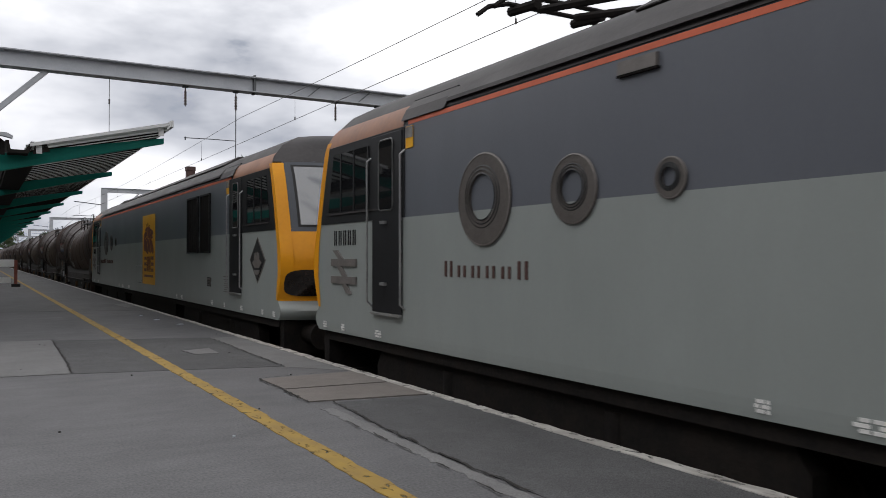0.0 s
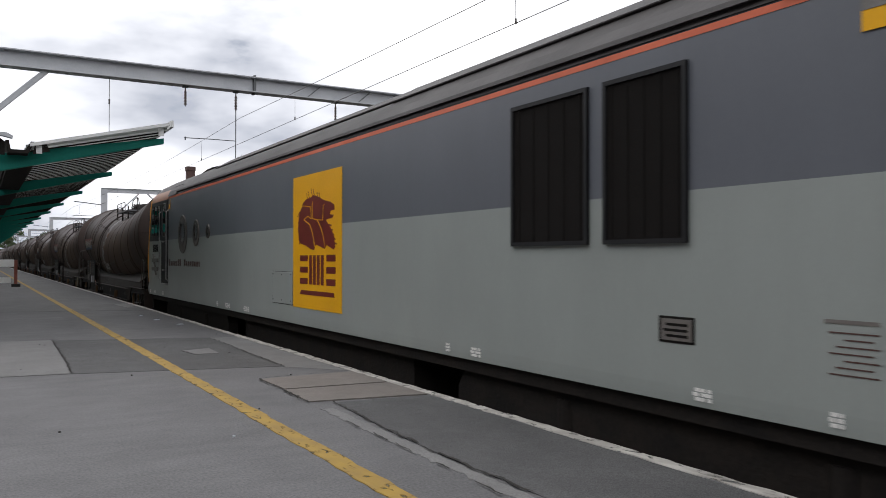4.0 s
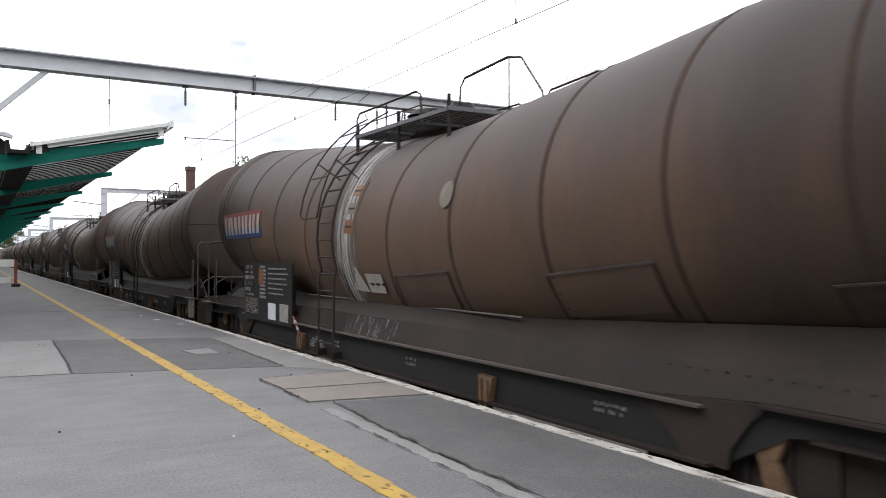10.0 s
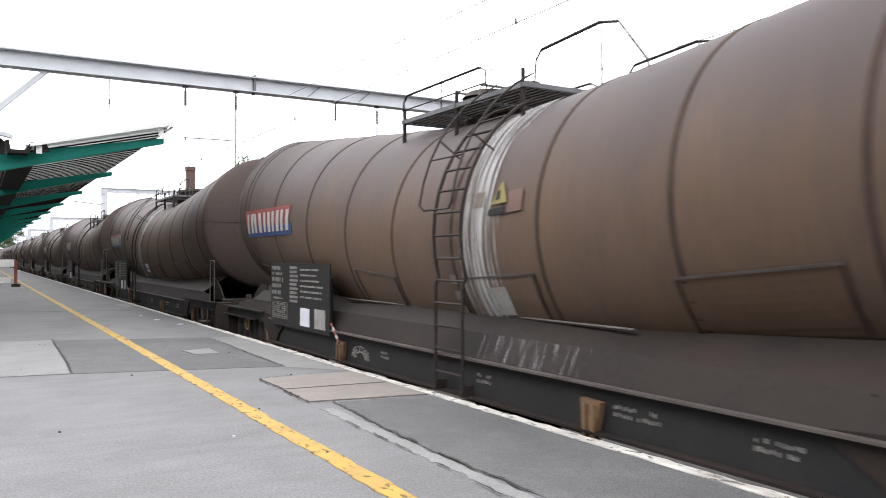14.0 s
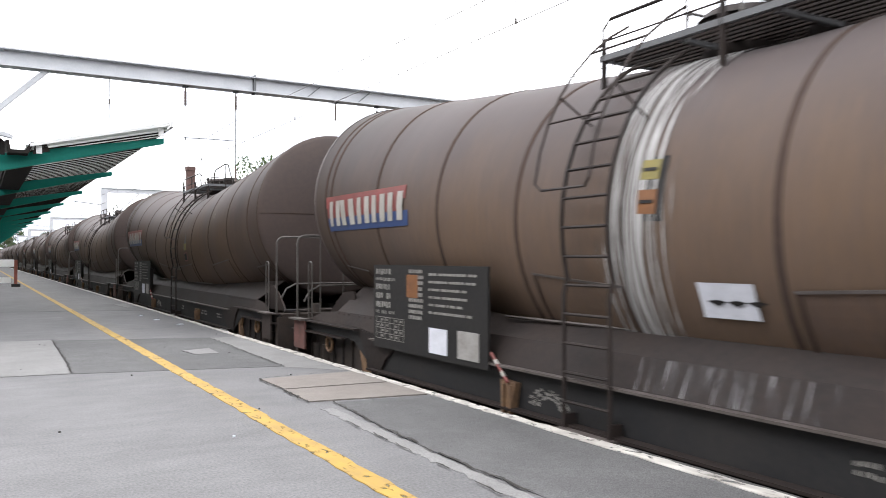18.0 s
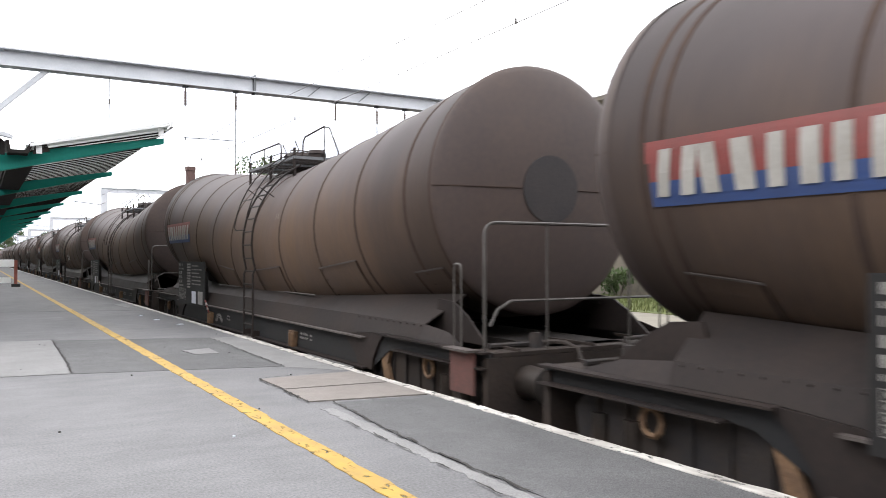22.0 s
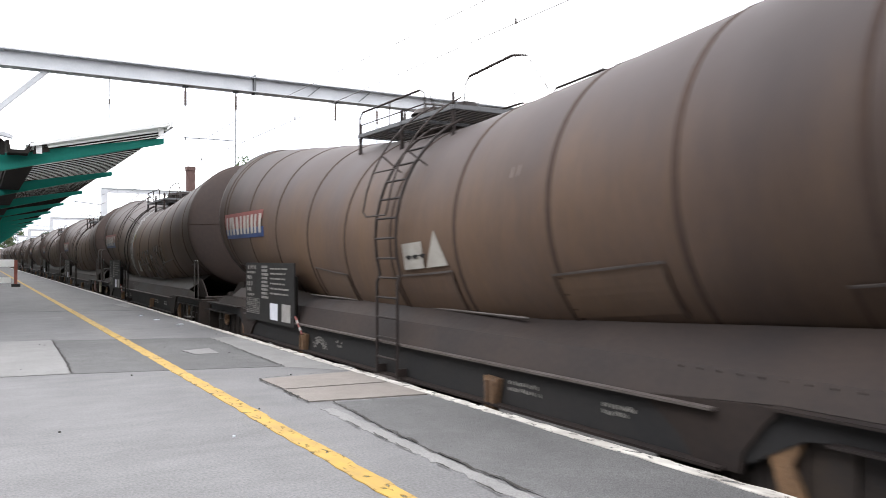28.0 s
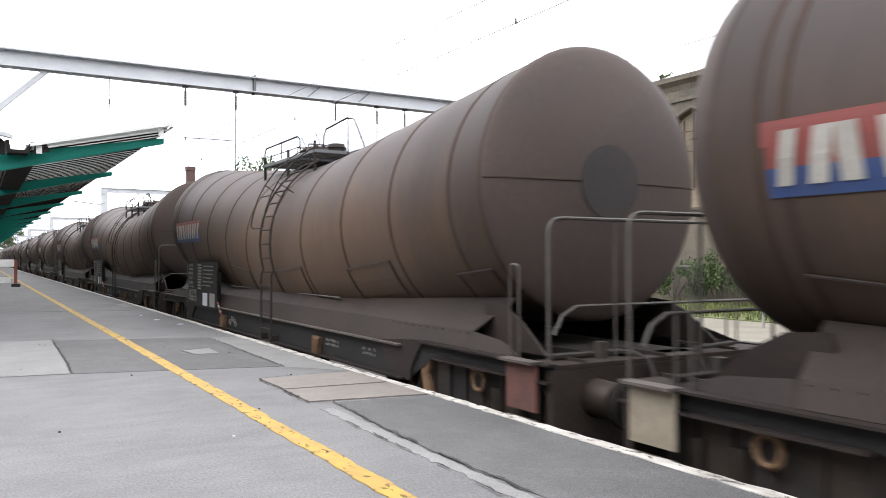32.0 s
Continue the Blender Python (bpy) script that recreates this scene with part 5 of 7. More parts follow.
# three heads in profile, one behind the other, as one flat shape with thin dividing lines
head = ((-0.26, 1.91), (-0.38, 1.95), (-0.50, 1.955), (-0.62, 1.985), (-0.80, 1.95), (-0.96, 1.90), (-1.16, 1.87), (-1.28, 1.83), (-1.29, 1.77), (-1.17, 1.76),
        (-1.14, 1.72), (-1.26, 1.71), (-1.24, 1.68), (-1.02, 1.66), (-1.17, 1.56), (-1.27, 1.46), (-1.31, 1.33), (-1.27, 1.30), (-1.15, 1.33), (-1.05, 1.36),
        (-0.98, 1.31), (-0.85, 1.34), (-0.69, 1.37), (-0.63, 1.30), (-0.53, 1.31), (-0.35, 1.36), (-0.15, 1.39), (-0.10, 1.44), (-0.07, 1.58), (-0.11, 1.76))
part("emblem", prism(bmesh.new(), head[::-1], "x", -SIDE - 0.010, -SIDE - 0.006), "maroon", pnl, "flat maroon emblem of three heads")


def stroke(name, pts, w, material, x=0.0105):
    """A flat line of some width on the panel."""
    bm = bmesh.new()
    for (ya, za), (yb, zb) in zip(pts, pts[1:]):
        d = math.hypot(yb - ya, zb - za)
        ny, nz = -(zb - za) / d * w / 2, (yb - ya) / d * w / 2
        prism(bm, [(ya - ny, za - nz), (ya + ny, za + nz), (yb + ny, zb + nz), (yb - ny, zb - nz)], "x", -SIDE - x - 0.002, -SIDE - x)
    return part(name, bm, material, pnl)


stroke("emblem_line", [(-0.29, 1.69), (-0.50, 1.62), (-0.60, 1.50), (-0.67, 1.34)], 0.013, "panelyellow")
stroke("emblem_line", [(-0.75, 1.67), (-0.87, 1.57), (-0.94, 1.48), (-1.00, 1.33)], 0.013, "panelyellow")
stroke("emblem_line", [(-0.20, 1.85), (-0.26, 1.87), (-0.53, 1.84), (-0.55, 1.69), (-0.43, 1.73), (-0.29, 1.69)], 0.010, "panelyellow")
stroke("emblem_line", [(-0.61, 1.91), (-0.58, 1.86), (-0.60, 1.69), (-0.75, 1.67)], 0.010, "panelyellow")
stroke("emblem_line", [(-0.98, 1.85), (-0.95, 1.83), (-0.93, 1.66), (-0.75, 1.67)], 0.010, "panelyellow")
for y, z in ((-0.37, 2.03), (-0.43, 2.045), (-0.53, 2.07), (-0.60, 2.065), (-0.73, 2.01), (-0.80, 2.00)):
    stroke("mane_spike", [(y - 0.06, z - 0.11), (y - 0.02, z - 0.05), (y, z)], 0.014, "maroon", 0.006)
for k in range(5):
    stroke("mane_spike", [(-1.10 - 0.04 * k, 1.60 - 0.055 * k), (-1.20 - 0.04 * k, 1.585 - 0.055 * k)], 0.018, "maroon", 0.006)
    stroke("mane_spike", [(-0.12 - 0.012 * k, 1.80 - 0.09 * k), (-0.055 - 0.012 * k, 1.74 - 0.09 * k)], 0.016, "maroon", 0.006)
# brand lettering as plain bars
for z in (0.87, 1.015, 1.16):
    part("emblem_block", prism(bmesh.new(), [(-0.42, z), (-0.15, z), (-0.15, z + 0.075), (-0.42, z + 0.075)], "x", -SIDE - 0.010, -SIDE - 0.006), "maroon", pnl)
for k in range(4):
    y = -0.52 - 0.13 * k
    part("emblem_block", prism(bmesh.new(), [(y - 0.045, 0.87), (y + 0.045, 0.87), (y + 0.045, 1.235), (y - 0.045, 1.235)], "x", -SIDE - 0.010, -SIDE - 0.006), "maroon", pnl)
for z in (0.87, 1.015, 1.16):
    part("emblem_block", prism(bmesh.new(), [(-1.32, z), (-1.04, z), (-1.04, z + 0.08), (-1.32, z + 0.08)], "x", -SIDE - 0.010, -SIDE - 0.006), "maroon", pnl)
part("emblem_underline", prism(bmesh.new(), [(-1.29, 0.735), (-0.14, 0.735), (-0.19, 0.79), (-1.27, 0.79)], "x", -SIDE - 0.010, -SIDE - 0.006), "maroon", pnl)
LIFT[0] = 0.0

# ---- tank wagons ----
TR = 1.27


def axis_z(v):
    """Height of the tank's axis: the barrel dips towards its middle."""
    return 1.2745 + 0.100 * math.sqrt(v * v + 1.6)


def skin(v, deg, dr=0.0):
    """A point on the barrel: degrees up from level on the platform side."""
    a = radians(deg)
    return (-(TR + dr) * math.cos(a), v, axis_z(v) + (TR + dr) * math.sin(a))


def ang(v, z):
    """Degrees up the barrel at that height."""
    return math.degrees(math.asin(max(-1.0, min(1.0, (z - axis_z(v)) / TR))))


def curved(v0, v1, a0, a1, dr, nv=4, na=8, t=0.004):
    bm = bmesh.new()
    sheet(bm, [[skin(v0 + (v1 - v0) * i / nv, a0 + (a1 - a0) * k / na, dr) for k in range(na + 1)] for i in range(nv + 1)])
    bmesh.ops.recalc_face_normals(bm, faces=bm.faces)
    if t:
        bmesh.ops.solidify(bm, geom=bm.faces[:], thickness=t)
    return bm


def level_band(v0, v1, z0, z1, dr, nv=8, na=4, t=0.004):
    """A level band on the barrel between two heights."""
    bm = bmesh.new()
    rows = []
    for i in range(nv + 1):
        v = v0 + (v1 - v0) * i / nv
        a, b = ang(v, z0), ang(v, z1)
        rows.append([skin(v, a + (b - a) * k / na, dr) for k in range(na + 1)])
    sheet(bm, rows)
    bmesh.ops.recalc_face_normals(bm, faces=bm.faces)
    bmesh.ops.solidify(bm, geom=bm.faces[:], thickness=t)
    return bm


def level_poly(bm, pts, dr):
    bm.faces.new([bm.verts.new(skin(v, ang(v, z), dr)) for v, z in pts])
    return bm


def curved_poly(bm, pts, dr):
    bm.faces.new([bm.verts.new(skin(v, a, dr)) for v, a in pts])
    return bm


def apron(z):
    """Half width of the sloping frame apron at that height."""
    return 1.285 - 0.42 * (z - 0.345)


def build_wagon(caged):
    wagon = tagged(empty("tank_wagon"), "grimy brown bogie tank wagon with a top walkway", "tank wagon", "tank wagons")
    LIFT[0] = -RAIL
    # barrel
    bm = bmesh.new()
    n = 56
    rows = []
    for i in range(25):
        v = -6.0 + 12.28 / 24 * i
        rows.append([(TR * math.cos(2 * math.pi * k / n), v, axis_z(v) + TR * math.sin(2 * math.pi * k / n)) for k in range(n)])
    sheet(bm, rows, closed=True)
    bmesh.ops.recalc_face_normals(bm, faces=bm.faces)
    part("barrel", bm, "tank", wagon, smooth=True)
    for f in (-1, 1):
        bm = bmesh.new()
        rows = []
        za = axis_z(6.0) + (0.03 if f > 0 else 0.0)
        e0 = 6.28 if f > 0 else 6.0
        flat = 1.0 if f > 0 else 0.50
        rim = ((TR + 0.004, -0.01), (TR + 0.002, 0.04), (TR - 0.012, 0.10), (TR - 0.045, 0.165), (TR - 0.10, 0.22), (1.0, 0.285)) if f > 0 else ((TR + 0.004, -0.02), (TR + 0.004, 0.0), (TR - 0.012, 0.045), (TR - 0.06, 0.10), (TR - 0.15, 0.17), (1.0, 0.235))
        for rr, dv in rim + ((0.65, 0.345), (0.3, 0.395), (0.01, 0.40)):
            rows.append([(rr * math.cos(2 * math.pi * k / n), f * (e0 + dv * flat), za + rr * math.sin(2 * math.pi * k / n)) for k in range(n)])
        sheet(bm, rows, closed=True)
        bmesh.ops.recalc_face_normals(bm, faces=bm.faces)
        endp = part("dished_end", bm, "tank_end", wagon, "sooty dished tank end", smooth=True)
        bm = bmesh.new()
        bar(bm, (0, f * (e0 + 0.36 * flat), za), (0, f * (e0 + 0.41 * flat), za), 0.34, 28)
        part("end_cover", bm, "cover", endp, "round grey end cover plate", smooth=True)
        for x in (-1, 1):
            bm = bmesh.new()
            tube(bm, [(x * a, f * (e0 + b * flat), za) for a, b in ((TR, 0.02), (TR - 0.045, 0.165) if f > 0 else (TR - 0.06, 0.105), (1.0, 0.29 if f > 0 else 0.24), (0.65, 0.352), (0.35, 0.395))], 0.008, 5)
            part("weld", bm, "seam", endp)
    for v in (-5.97, -5.45, -4.25, -3.0, -1.65, -0.38, 0.80, 2.0, 3.25, 4.55, 5.80, 5.97):
        bm = bmesh.new()
        w, h = 0.026, 0.006
        rows = []
        for dv, dr in ((-w, 0.0), (-w * 0.8, h), (w * 0.8, h), (w, 0.0)):
            rows.append([((TR + dr) * math.cos(2 * math.pi * k / n), v + dv, axis_z(v + dv) + (TR + dr) * math.sin(2 * math.pi * k / n)) for k in range(n)])
        sheet(bm, rows, closed=True)
        bmesh.ops.recalc_face_normals(bm, faces=bm.faces)
        part("seam_band", bm, "seam", wagon, smooth=True)
    # plates and angle strips on the barrel's flank
    for v0, v1, zt in ((-4.05, -2.95, 1.12), (-1.53, -0.47, 1.04), (0.85, 1.84, 1.035), (2.9, 3.7, 1.06), (-5.80, -5.25, 1.08), (5.25, 5.80, 1.08)):
        top = ang((v0 + v1) / 2, zt)
        part("pad_plate", curved(v0, v1, top - 18, top, 0.006, 3, 6), "tank", wagon)
        # paler strip paints the highlight along the pad's top edge
        part("pad_edge", curved(v0 - 0.02, v1 + 0.02, top, top + 0.8, 0.020, 2, 1), "flange", wagon)
        for v in (v0, v1):
            part("pad_side", curved(v - 0.014, v + 0.014, top - 20, top, 0.016, 1, 6), "seam", wagon)
    # skirt between barrel and frame, both sides
    for s in (-1, 1):
        bm = bmesh.new()
        rows = []
        for i in range(25):
            v = max(-5.76, min(5.76, -6.0 + 0.5 * i))
            top = 0.70 + 0.15 * max(0.0, (abs(v) - 2.5) / 3.3)
            dz = axis_z(v) - top
            x = math.sqrt(max(0.04, TR * TR - dz * dz)) + (0.004 if abs(v) < 3.2 else 0.03)
            low = 0.345 + 0.07 * max(0.0, min(1.0, abs(v) - 4.0))
            rows.append([(s * apron(low), v, low), (s * apron(0.56), v, 0.56), (s * x, v * (1.02 if abs(v) > 5.7 else 1.0), top)])
        sheet(bm, rows)
        bmesh.ops.recalc_face_normals(bm, faces=bm.faces)
        bmesh.ops.solidify(bm, geom=bm.faces[:], thickness=0.012)
        part("skirt", bm, "frame", wagon, "dark sloping side skirt")
        xs = math.sqrt(TR * TR - (axis_z(1.2) - 0.70) ** 2)
        part("skirt_lip", bar(bmesh.new(), (s * (xs + 0.012), -2.45, 0.703), (s * (xs + 0.012), 2.45, 0.703), 0.013, 5), "flange", wagon)
        bm = bmesh.new()
        box(bm, s * 1.30 - 0.045, s * 1.30 + 0.045, -4.58, 4.58, 0.328, 0.345)
        part("skirt_edge", bm, "flange", wagon)
        prof = [(-6.97, 0.41), (-4.95, 0.41), (-4.55, 0.335), (4.55, 0.335), (4.95, 0.41), (6.97, 0.41), (6.97, 0.28), (5.35, 0.28), (5.12, 0.25), (4.66, 0.0), (-4.66, 0.0), (-5.12, 0.25), (-5.35, 0.28), (-6.97, 0.28)]
        part("sole_bar", prism(bmesh.new(), prof, "x", s * 1.245 - 0.012, s * 1.245 + 0.012), "sole", wagon, "dark grey frame side member")
        bm = bmesh.new()
        box(bm, s * 1.295 - 0.05, s * 1.295 + 0.05, -4.64, 4.64, 0.0, 0.02)
        box(bm, s * 1.295 - 0.05, s * 1.295 + 0.05, -6.97, -5.3, 0.265, 0.28)
        box(bm, s * 1.295 - 0.05, s * 1.295 + 0.05, 5.3, 6.97, 0.265, 0.28)
        box(bm, s * 1.295 - 0.05, s * 1.295 + 0.05, -6.97, -4.95, 0.395, 0.412)
        box(bm, s * 1.295 - 0.05, s * 1.295 + 0.05, 4.95, 6.97, 0.395, 0.412)
        part("frame_flange", bm, "frame", wagon)
        for e in (-1, 1):
            # riveted end web that runs down into the side member
            bm = prism(bmesh.new(), [(e * 3.98, 0.343), (e * 5.04, 0.413), (e * 4.90, 0.30), (e * 4.76, 0.12), (e * 4.74, 0.0), (e * 4.42, 0.0), (e * 4.30, 0.14)], "x", s * 1.272 - 0.014, s * 1.272 + 0.014)
            bmesh.ops.recalc_face_normals(bm, faces=bm.faces)
            part("side_web", bm, "frame", wagon)
            bm = bmesh.new()
            sheet(bm, [[(s * apron(0.413), e * v, 0.413), (s * apron(z), e * v, z)] for v, z in ((5.74, 0.56), (6.22, 0.52), (6.56, 0.42))])
            bmesh.ops.recalc_face_normals(bm, faces=bm.faces)
            web = part("end_web", bm, "frame", wagon, "riveted dark end web")
            for k in range(11):
                part("rivet", bar(bmesh.new(), (s * 1.195, e * (4.24 + k * 0.145), 0.535), (s * 1.216, e * (4.24 + k * 0.145), 0.54), 0.011, 6, 0.006), "frame", web)
            # strut from the tank's foot down to the headstock
            bm = prism(bmesh.new(), [(e * 5.70, 0.80), (e * 5.98, 0.78), (e * 6.22, 0.66), (e * 6.55, 0.415), (e * 5.6, 0.415)], "x", s * 1.0 - 0.012, s * 1.0 + 0.012)
            part("web_plate", bm, "frame", wagon)
    part("centre_sill", B(-0.45, 0.45, -6.8, 6.8, 0.05, 0.40), "dark", wagon)
    part("belly_plate", B(-1.2, 1.2, -4.6, 4.6, 0.10, 0.14), "dark", wagon)
    for e in (-1, 1):
        part("headstock", B(-1.28, 1.28, min(e * 6.98, e * 6.90), max(e * 6.98, e * 6.90), -0.26, 0.36), "deck", wagon, "rust-stained headstock", bevel=0.01)
        part("end_deck", B(-1.22, 1.22, min(e * 6.97, e * 6.62), max(e * 6.97, e * 6.62), 0.365, 0.40), "deck", wagon, "rust-stained end deck")
        # brake pipe, valve and stiffeners on the end deck
        part("brake_pipe", tube(bmesh.new(), [(-1.1, e * 6.72, 0.43), (-0.4, e * 6.72, 0.43), (-0.32, e * 6.80, 0.43), (-0.30, e * 6.96, 0.38), (-0.30, e * 7.05, 0.20)], 0.026, 7), "bogie", wagon, smooth=True)
        part("brake_pipe", tube(bmesh.new(), [(0.30, e * 7.04, 0.22), (0.32, e * 6.90, 0.44), (0.9, e * 6.80, 0.44)], 0.022, 7), "bogie", wagon, smooth=True)
        part("brake_valve", bar(bmesh.new(), (-0.62, e * 6.76, 0.40), (-0.62, e * 6.76, 0.53), 0.065, 12, 0.05), "bogie", wagon, smooth=True)
        for x in (-0.95, -0.1, 0.75):
            part("deck_rib", B(x - 0.012, x + 0.012, min(e * 6.96, e * 6.30), max(e * 6.96, e * 6.30), 0.40, 0.425), "deck", wagon)
        buffer_pair(wagon, e * 6.95, e * 0.70)
        # small grab rails and foot steps at the corners
        guarded = (e > 0) == caged
        for s in (-1, 1):
            spans = ((6.42, 6.54),) if guarded else (((6.54, 6.84),) if caged else ())
            for a, b in spans:
                bm = bmesh.new()
                y0, y1, x = e * a, e * b, s * 1.27
                pts = [(x, y0, 0.40)] + round_path((x, y0, 0.3), (x, y0, 1.15), (x, y1, 1.15), 0.05) + round_path((x, y0, 1.15), (x, y1, 1.15), (x, y1, 0.3), 0.05) + [(x, y1, 0.40)]
                tube(bm, pts, 0.010, 6)
                part("grab_rail", bm, "rail_paint", wagon, smooth=True)
            if caged and not guarded:
                bm = bmesh.new()
                for y in (e * 6.22, e * 6.58):
                    bar(bm, (s * 1.33, y, -0.06), (s * 1.33, y, 0.27), 0.014, 6)
                box(bm, s * 1.33 - 0.06, s * 1.33 + 0.06, min(e * 6.2, e * 6.6), max(e * 6.2, e * 6.6), 0.03, 0.05)
                part("step", bm, "rail_paint", wagon, "small hanging foot step")
        # guard rail round the end platform
        if guarded:
            bm = bmesh.new()
            y = e * 6.93
            a, b = (-1.28, y, 1.50), (1.28, y, 1.50)
            tube(bm, [(-1.28, y, 0.39)] + round_path((-1.28, y, 0.39), a, b, 0.12) + round_path(a, b, (1.28, y, 0.39), 0.12) + [(1.28, y, 0.39)], 0.015, 7)
            tube(bm, [(-1.20, y - e * 0.04, 0.62), (-1.12, y - e * 0.04, 0.76), (-0.98, y - e * 0.04, 0.83), (1.20, y - e * 0.04, 0.83)], 0.013, 6)
            for x in (-0.62, 0.35):
                bar(bm, (x, y, 0.40), (x, y, 1.50), 0.011)
            part("guard_rail", bm, "rail_paint", wagon, "tubular guard rail round the end platform", smooth=True)
        # bogie
        by = e * 5.35
        for s in (-1, 1):
            outline = [(by - 1.38, 0.12), (by - 1.25, 0.27), (by + 1.25, 0.27), (by + 1.38, 0.12), (by + 1.33, -0.20), (by + 0.60, -0.24), (by + 0.40, -0.12), (by - 0.40, -0.12), (by - 0.60, -0.24), (by - 1.33, -0.20)]
            bg = part("bogie_side", prism(bmesh.new(), outline, "x", s * 1.15 - 0.02, s * 1.15 + 0.02), "bogie", wagon, "grimy grey bogie side frame")
            for k in range(9):
                y = by - 1.12 + 0.28 * k
                part("frame_rib", prism(bmesh.new(), [(y - 0.014, 0.26), (y + 0.014, 0.26), (y + 0.014, -0.11), (y - 0.014, -0.11)], "x", s * 1.17, s * 1.196), "bogie", bg)
            bm = bmesh.new()
            prism(bm, [(by - 1.25, 0.25), (by + 1.25, 0.25), (by + 1.25, 0.272), (by - 1.25, 0.272)], "x", s * 1.17, s * 1.215)
            prism(bm, [(by - 0.58, -0.13), (by + 0.58, -0.13), (by + 0.58, -0.108), (by - 0.58, -0.108)], "x", s * 1.17, s * 1.215)
            part("frame_lip", bm, "bogie", bg)
            for y in (by - 0.95, by + 0.95):
                part("axlebox", B(s * 1.18 - 0.10, s * 1.18 + 0.10, y - 0.14, y + 0.14, -0.60, -0.28), "dark", bg, bevel=0.02)
                bm = bmesh.new()
                for dy in (-0.16, 0.16):
                    bar(bm, (s * 1.16, y + dy, -0.32), (s * 1.16, y + dy, 0.12), 0.075, 10)
                part("coil_spring", bm, "buffer", bg, smooth=True)
            # rusty damper link and lifting ring below the frame
            bm = bmesh.new()
            yv = by - e * 0.40 - 0.0
            prism(bm, [(yv - 0.16, 0.28), (yv + 0.10, 0.28), (yv + 0.04, 0.10), (yv - 0.02, -0.10), (yv - 0.18, -0.10), (yv - 0.08, 0.10)], "x", s * 1.225 - 0.02, s * 1.225 + 0.02)
            part("spring_link", bm, "rust", bg, "rusty spring link")
            bm = bmesh.new()
            yr = by + e * 0.56
            tube(bm, [(s * 1.24, yr + 0.085 * math.cos(a), 0.155 + 0.09 * math.sin(a)) for a in [2 * math.pi * k / 10 for k in range(11)]], 0.022, 5)
            tube(bm, [(s * 1.24, yr - 0.10, 0.255), (s * 1.24, yr + 0.10, 0.255)], 0.025, 5)
            part("lifting_ring", bm, "rust", bg, "rusty lifting ring")
        part("bolster", B(-1.0, 1.0, by - 0.25, by + 0.25, -0.2, 0.12), "dark", wagon)
        for y in (by - 0.95, by + 0.95):
            wheelset(wagon, y, 0.46)
    # brackets under the frame
    for v in (-2.3, 2.05):
        bm = prism(bmesh.new(), [(v - 0.11, 0.22), (v + 0.09, 0.23), (v + 0.07, -0.04), (v - 0.05, -0.05)], "x", -1.32, -1.262)
        for dv in (-0.06, 0.03):
            box(bm, -1.345, -1.32, v + dv - 0.012, v + dv + 0.012, -0.03, 0.2)
        part("jacking_bracket", bm, "rust", wagon, "rusty ribbed jacking bracket")
    bm = bmesh.new()
    bar(bm, (-1.22, -2.2, -0.02), (-1.22, 2.0, -0.02), 0.03)
    part("air_pipe", bm, "dark", wagon)
    part("brake_cylinder", bar(bmesh.new(), (-0.8, -1.2, -0.15), (-0.8, -0.3, -0.15), 0.16, 14), "dark", wagon, smooth=True)
    part("data_panel", B(-1.352, -1.332, 2.27, 4.42, 0.28, 1.13), "panel", wagon, "charcoal wagon data panel", bevel=0.004)
    for v in (2.45, 4.25):
        part("panel_bracket", B(-1.33, -1.24, v - 0.03, v + 0.03, 0.30, 0.95), "dark", wagon)
    # top walkway
    bm = bmesh.new()
    loops = []
    for ix, iz in ((0.0, 2.745), (0.0, 2.79), (0.04, 2.79), (0.04, 2.745), (0.0, 2.745)):
        loops.append([(-0.72 + ix, -0.75 + ix, iz), (0.72 - ix, -0.75 + ix, iz), (0.72 - ix, 1.64 - ix, iz), (-0.72 + ix, 1.64 - ix, iz)])
    sheet(bm, loops, closed=True)
    bmesh.ops.remove_doubles(bm, verts=bm.verts, dist=0.0005)
    bmesh.ops.recalc_face_normals(bm, faces=bm.faces)
    deck = part("walkway", bm, "galv_dark", wagon, "steel grating top walkway")
    for v in (0.02, 0.80):
        part("deck_beam", B(-0.68, 0.68, v, v + 0.04, 2.72, 2.752), "galv_dark", deck)
    for k in range(17):
        x = -0.66 + 0.0806 * k
        part("grating_bar", B(x - 0.019, x + 0.019, -0.71, 1.60, 2.755, 2.783), "frame", deck)
    for v in (-0.70, 0.45, 1.60):
        for x in (-0.70, 0.70):
            part("walkway_leg", bar(bmesh.new(), (x, v, 2.46), (x, v, 2.92), 0.025), "frame", deck)
    for x in (-0.71, 0.71):
        bm = bmesh.new()
        tube(bm, [(x, 1.60, 2.78), (x, 1.60, 2.99), (x, 1.52, 3.06), (x, 0.0, 3.07), (x, -0.10, 3.02), (x, -0.12, 2.79)], 0.013, 6)
        bar(bm, (x, 0.75, 2.78), (x, 0.75, 3.06), 0.011)
        bar(bm, (x, 1.60, 2.90), (x, -0.1, 2.90), 0.007)
        part("walkway_rail", bm, "frame", deck, "thin tubular handrail", smooth=True)
        bm = bmesh.new()
        x *= 0.8
        tube(bm, [(x, -0.70, 2.79), (x, -0.72, 3.0), (x, -0.80, 3.08), (x, -1.58, 3.13), (x, -1.80, 3.08), (x, -2.12, 2.70), (x, -2.15, 2.45)], 0.014, 6)
        bar(bm, (x, -1.60, 2.45), (x, -1.60, 3.13), 0.011)
        part("walkway_rail", bm, "frame", deck, "thin tubular handrail", smooth=True)
    # valve gear and hose clutter on the deck
    bm = bmesh.new()
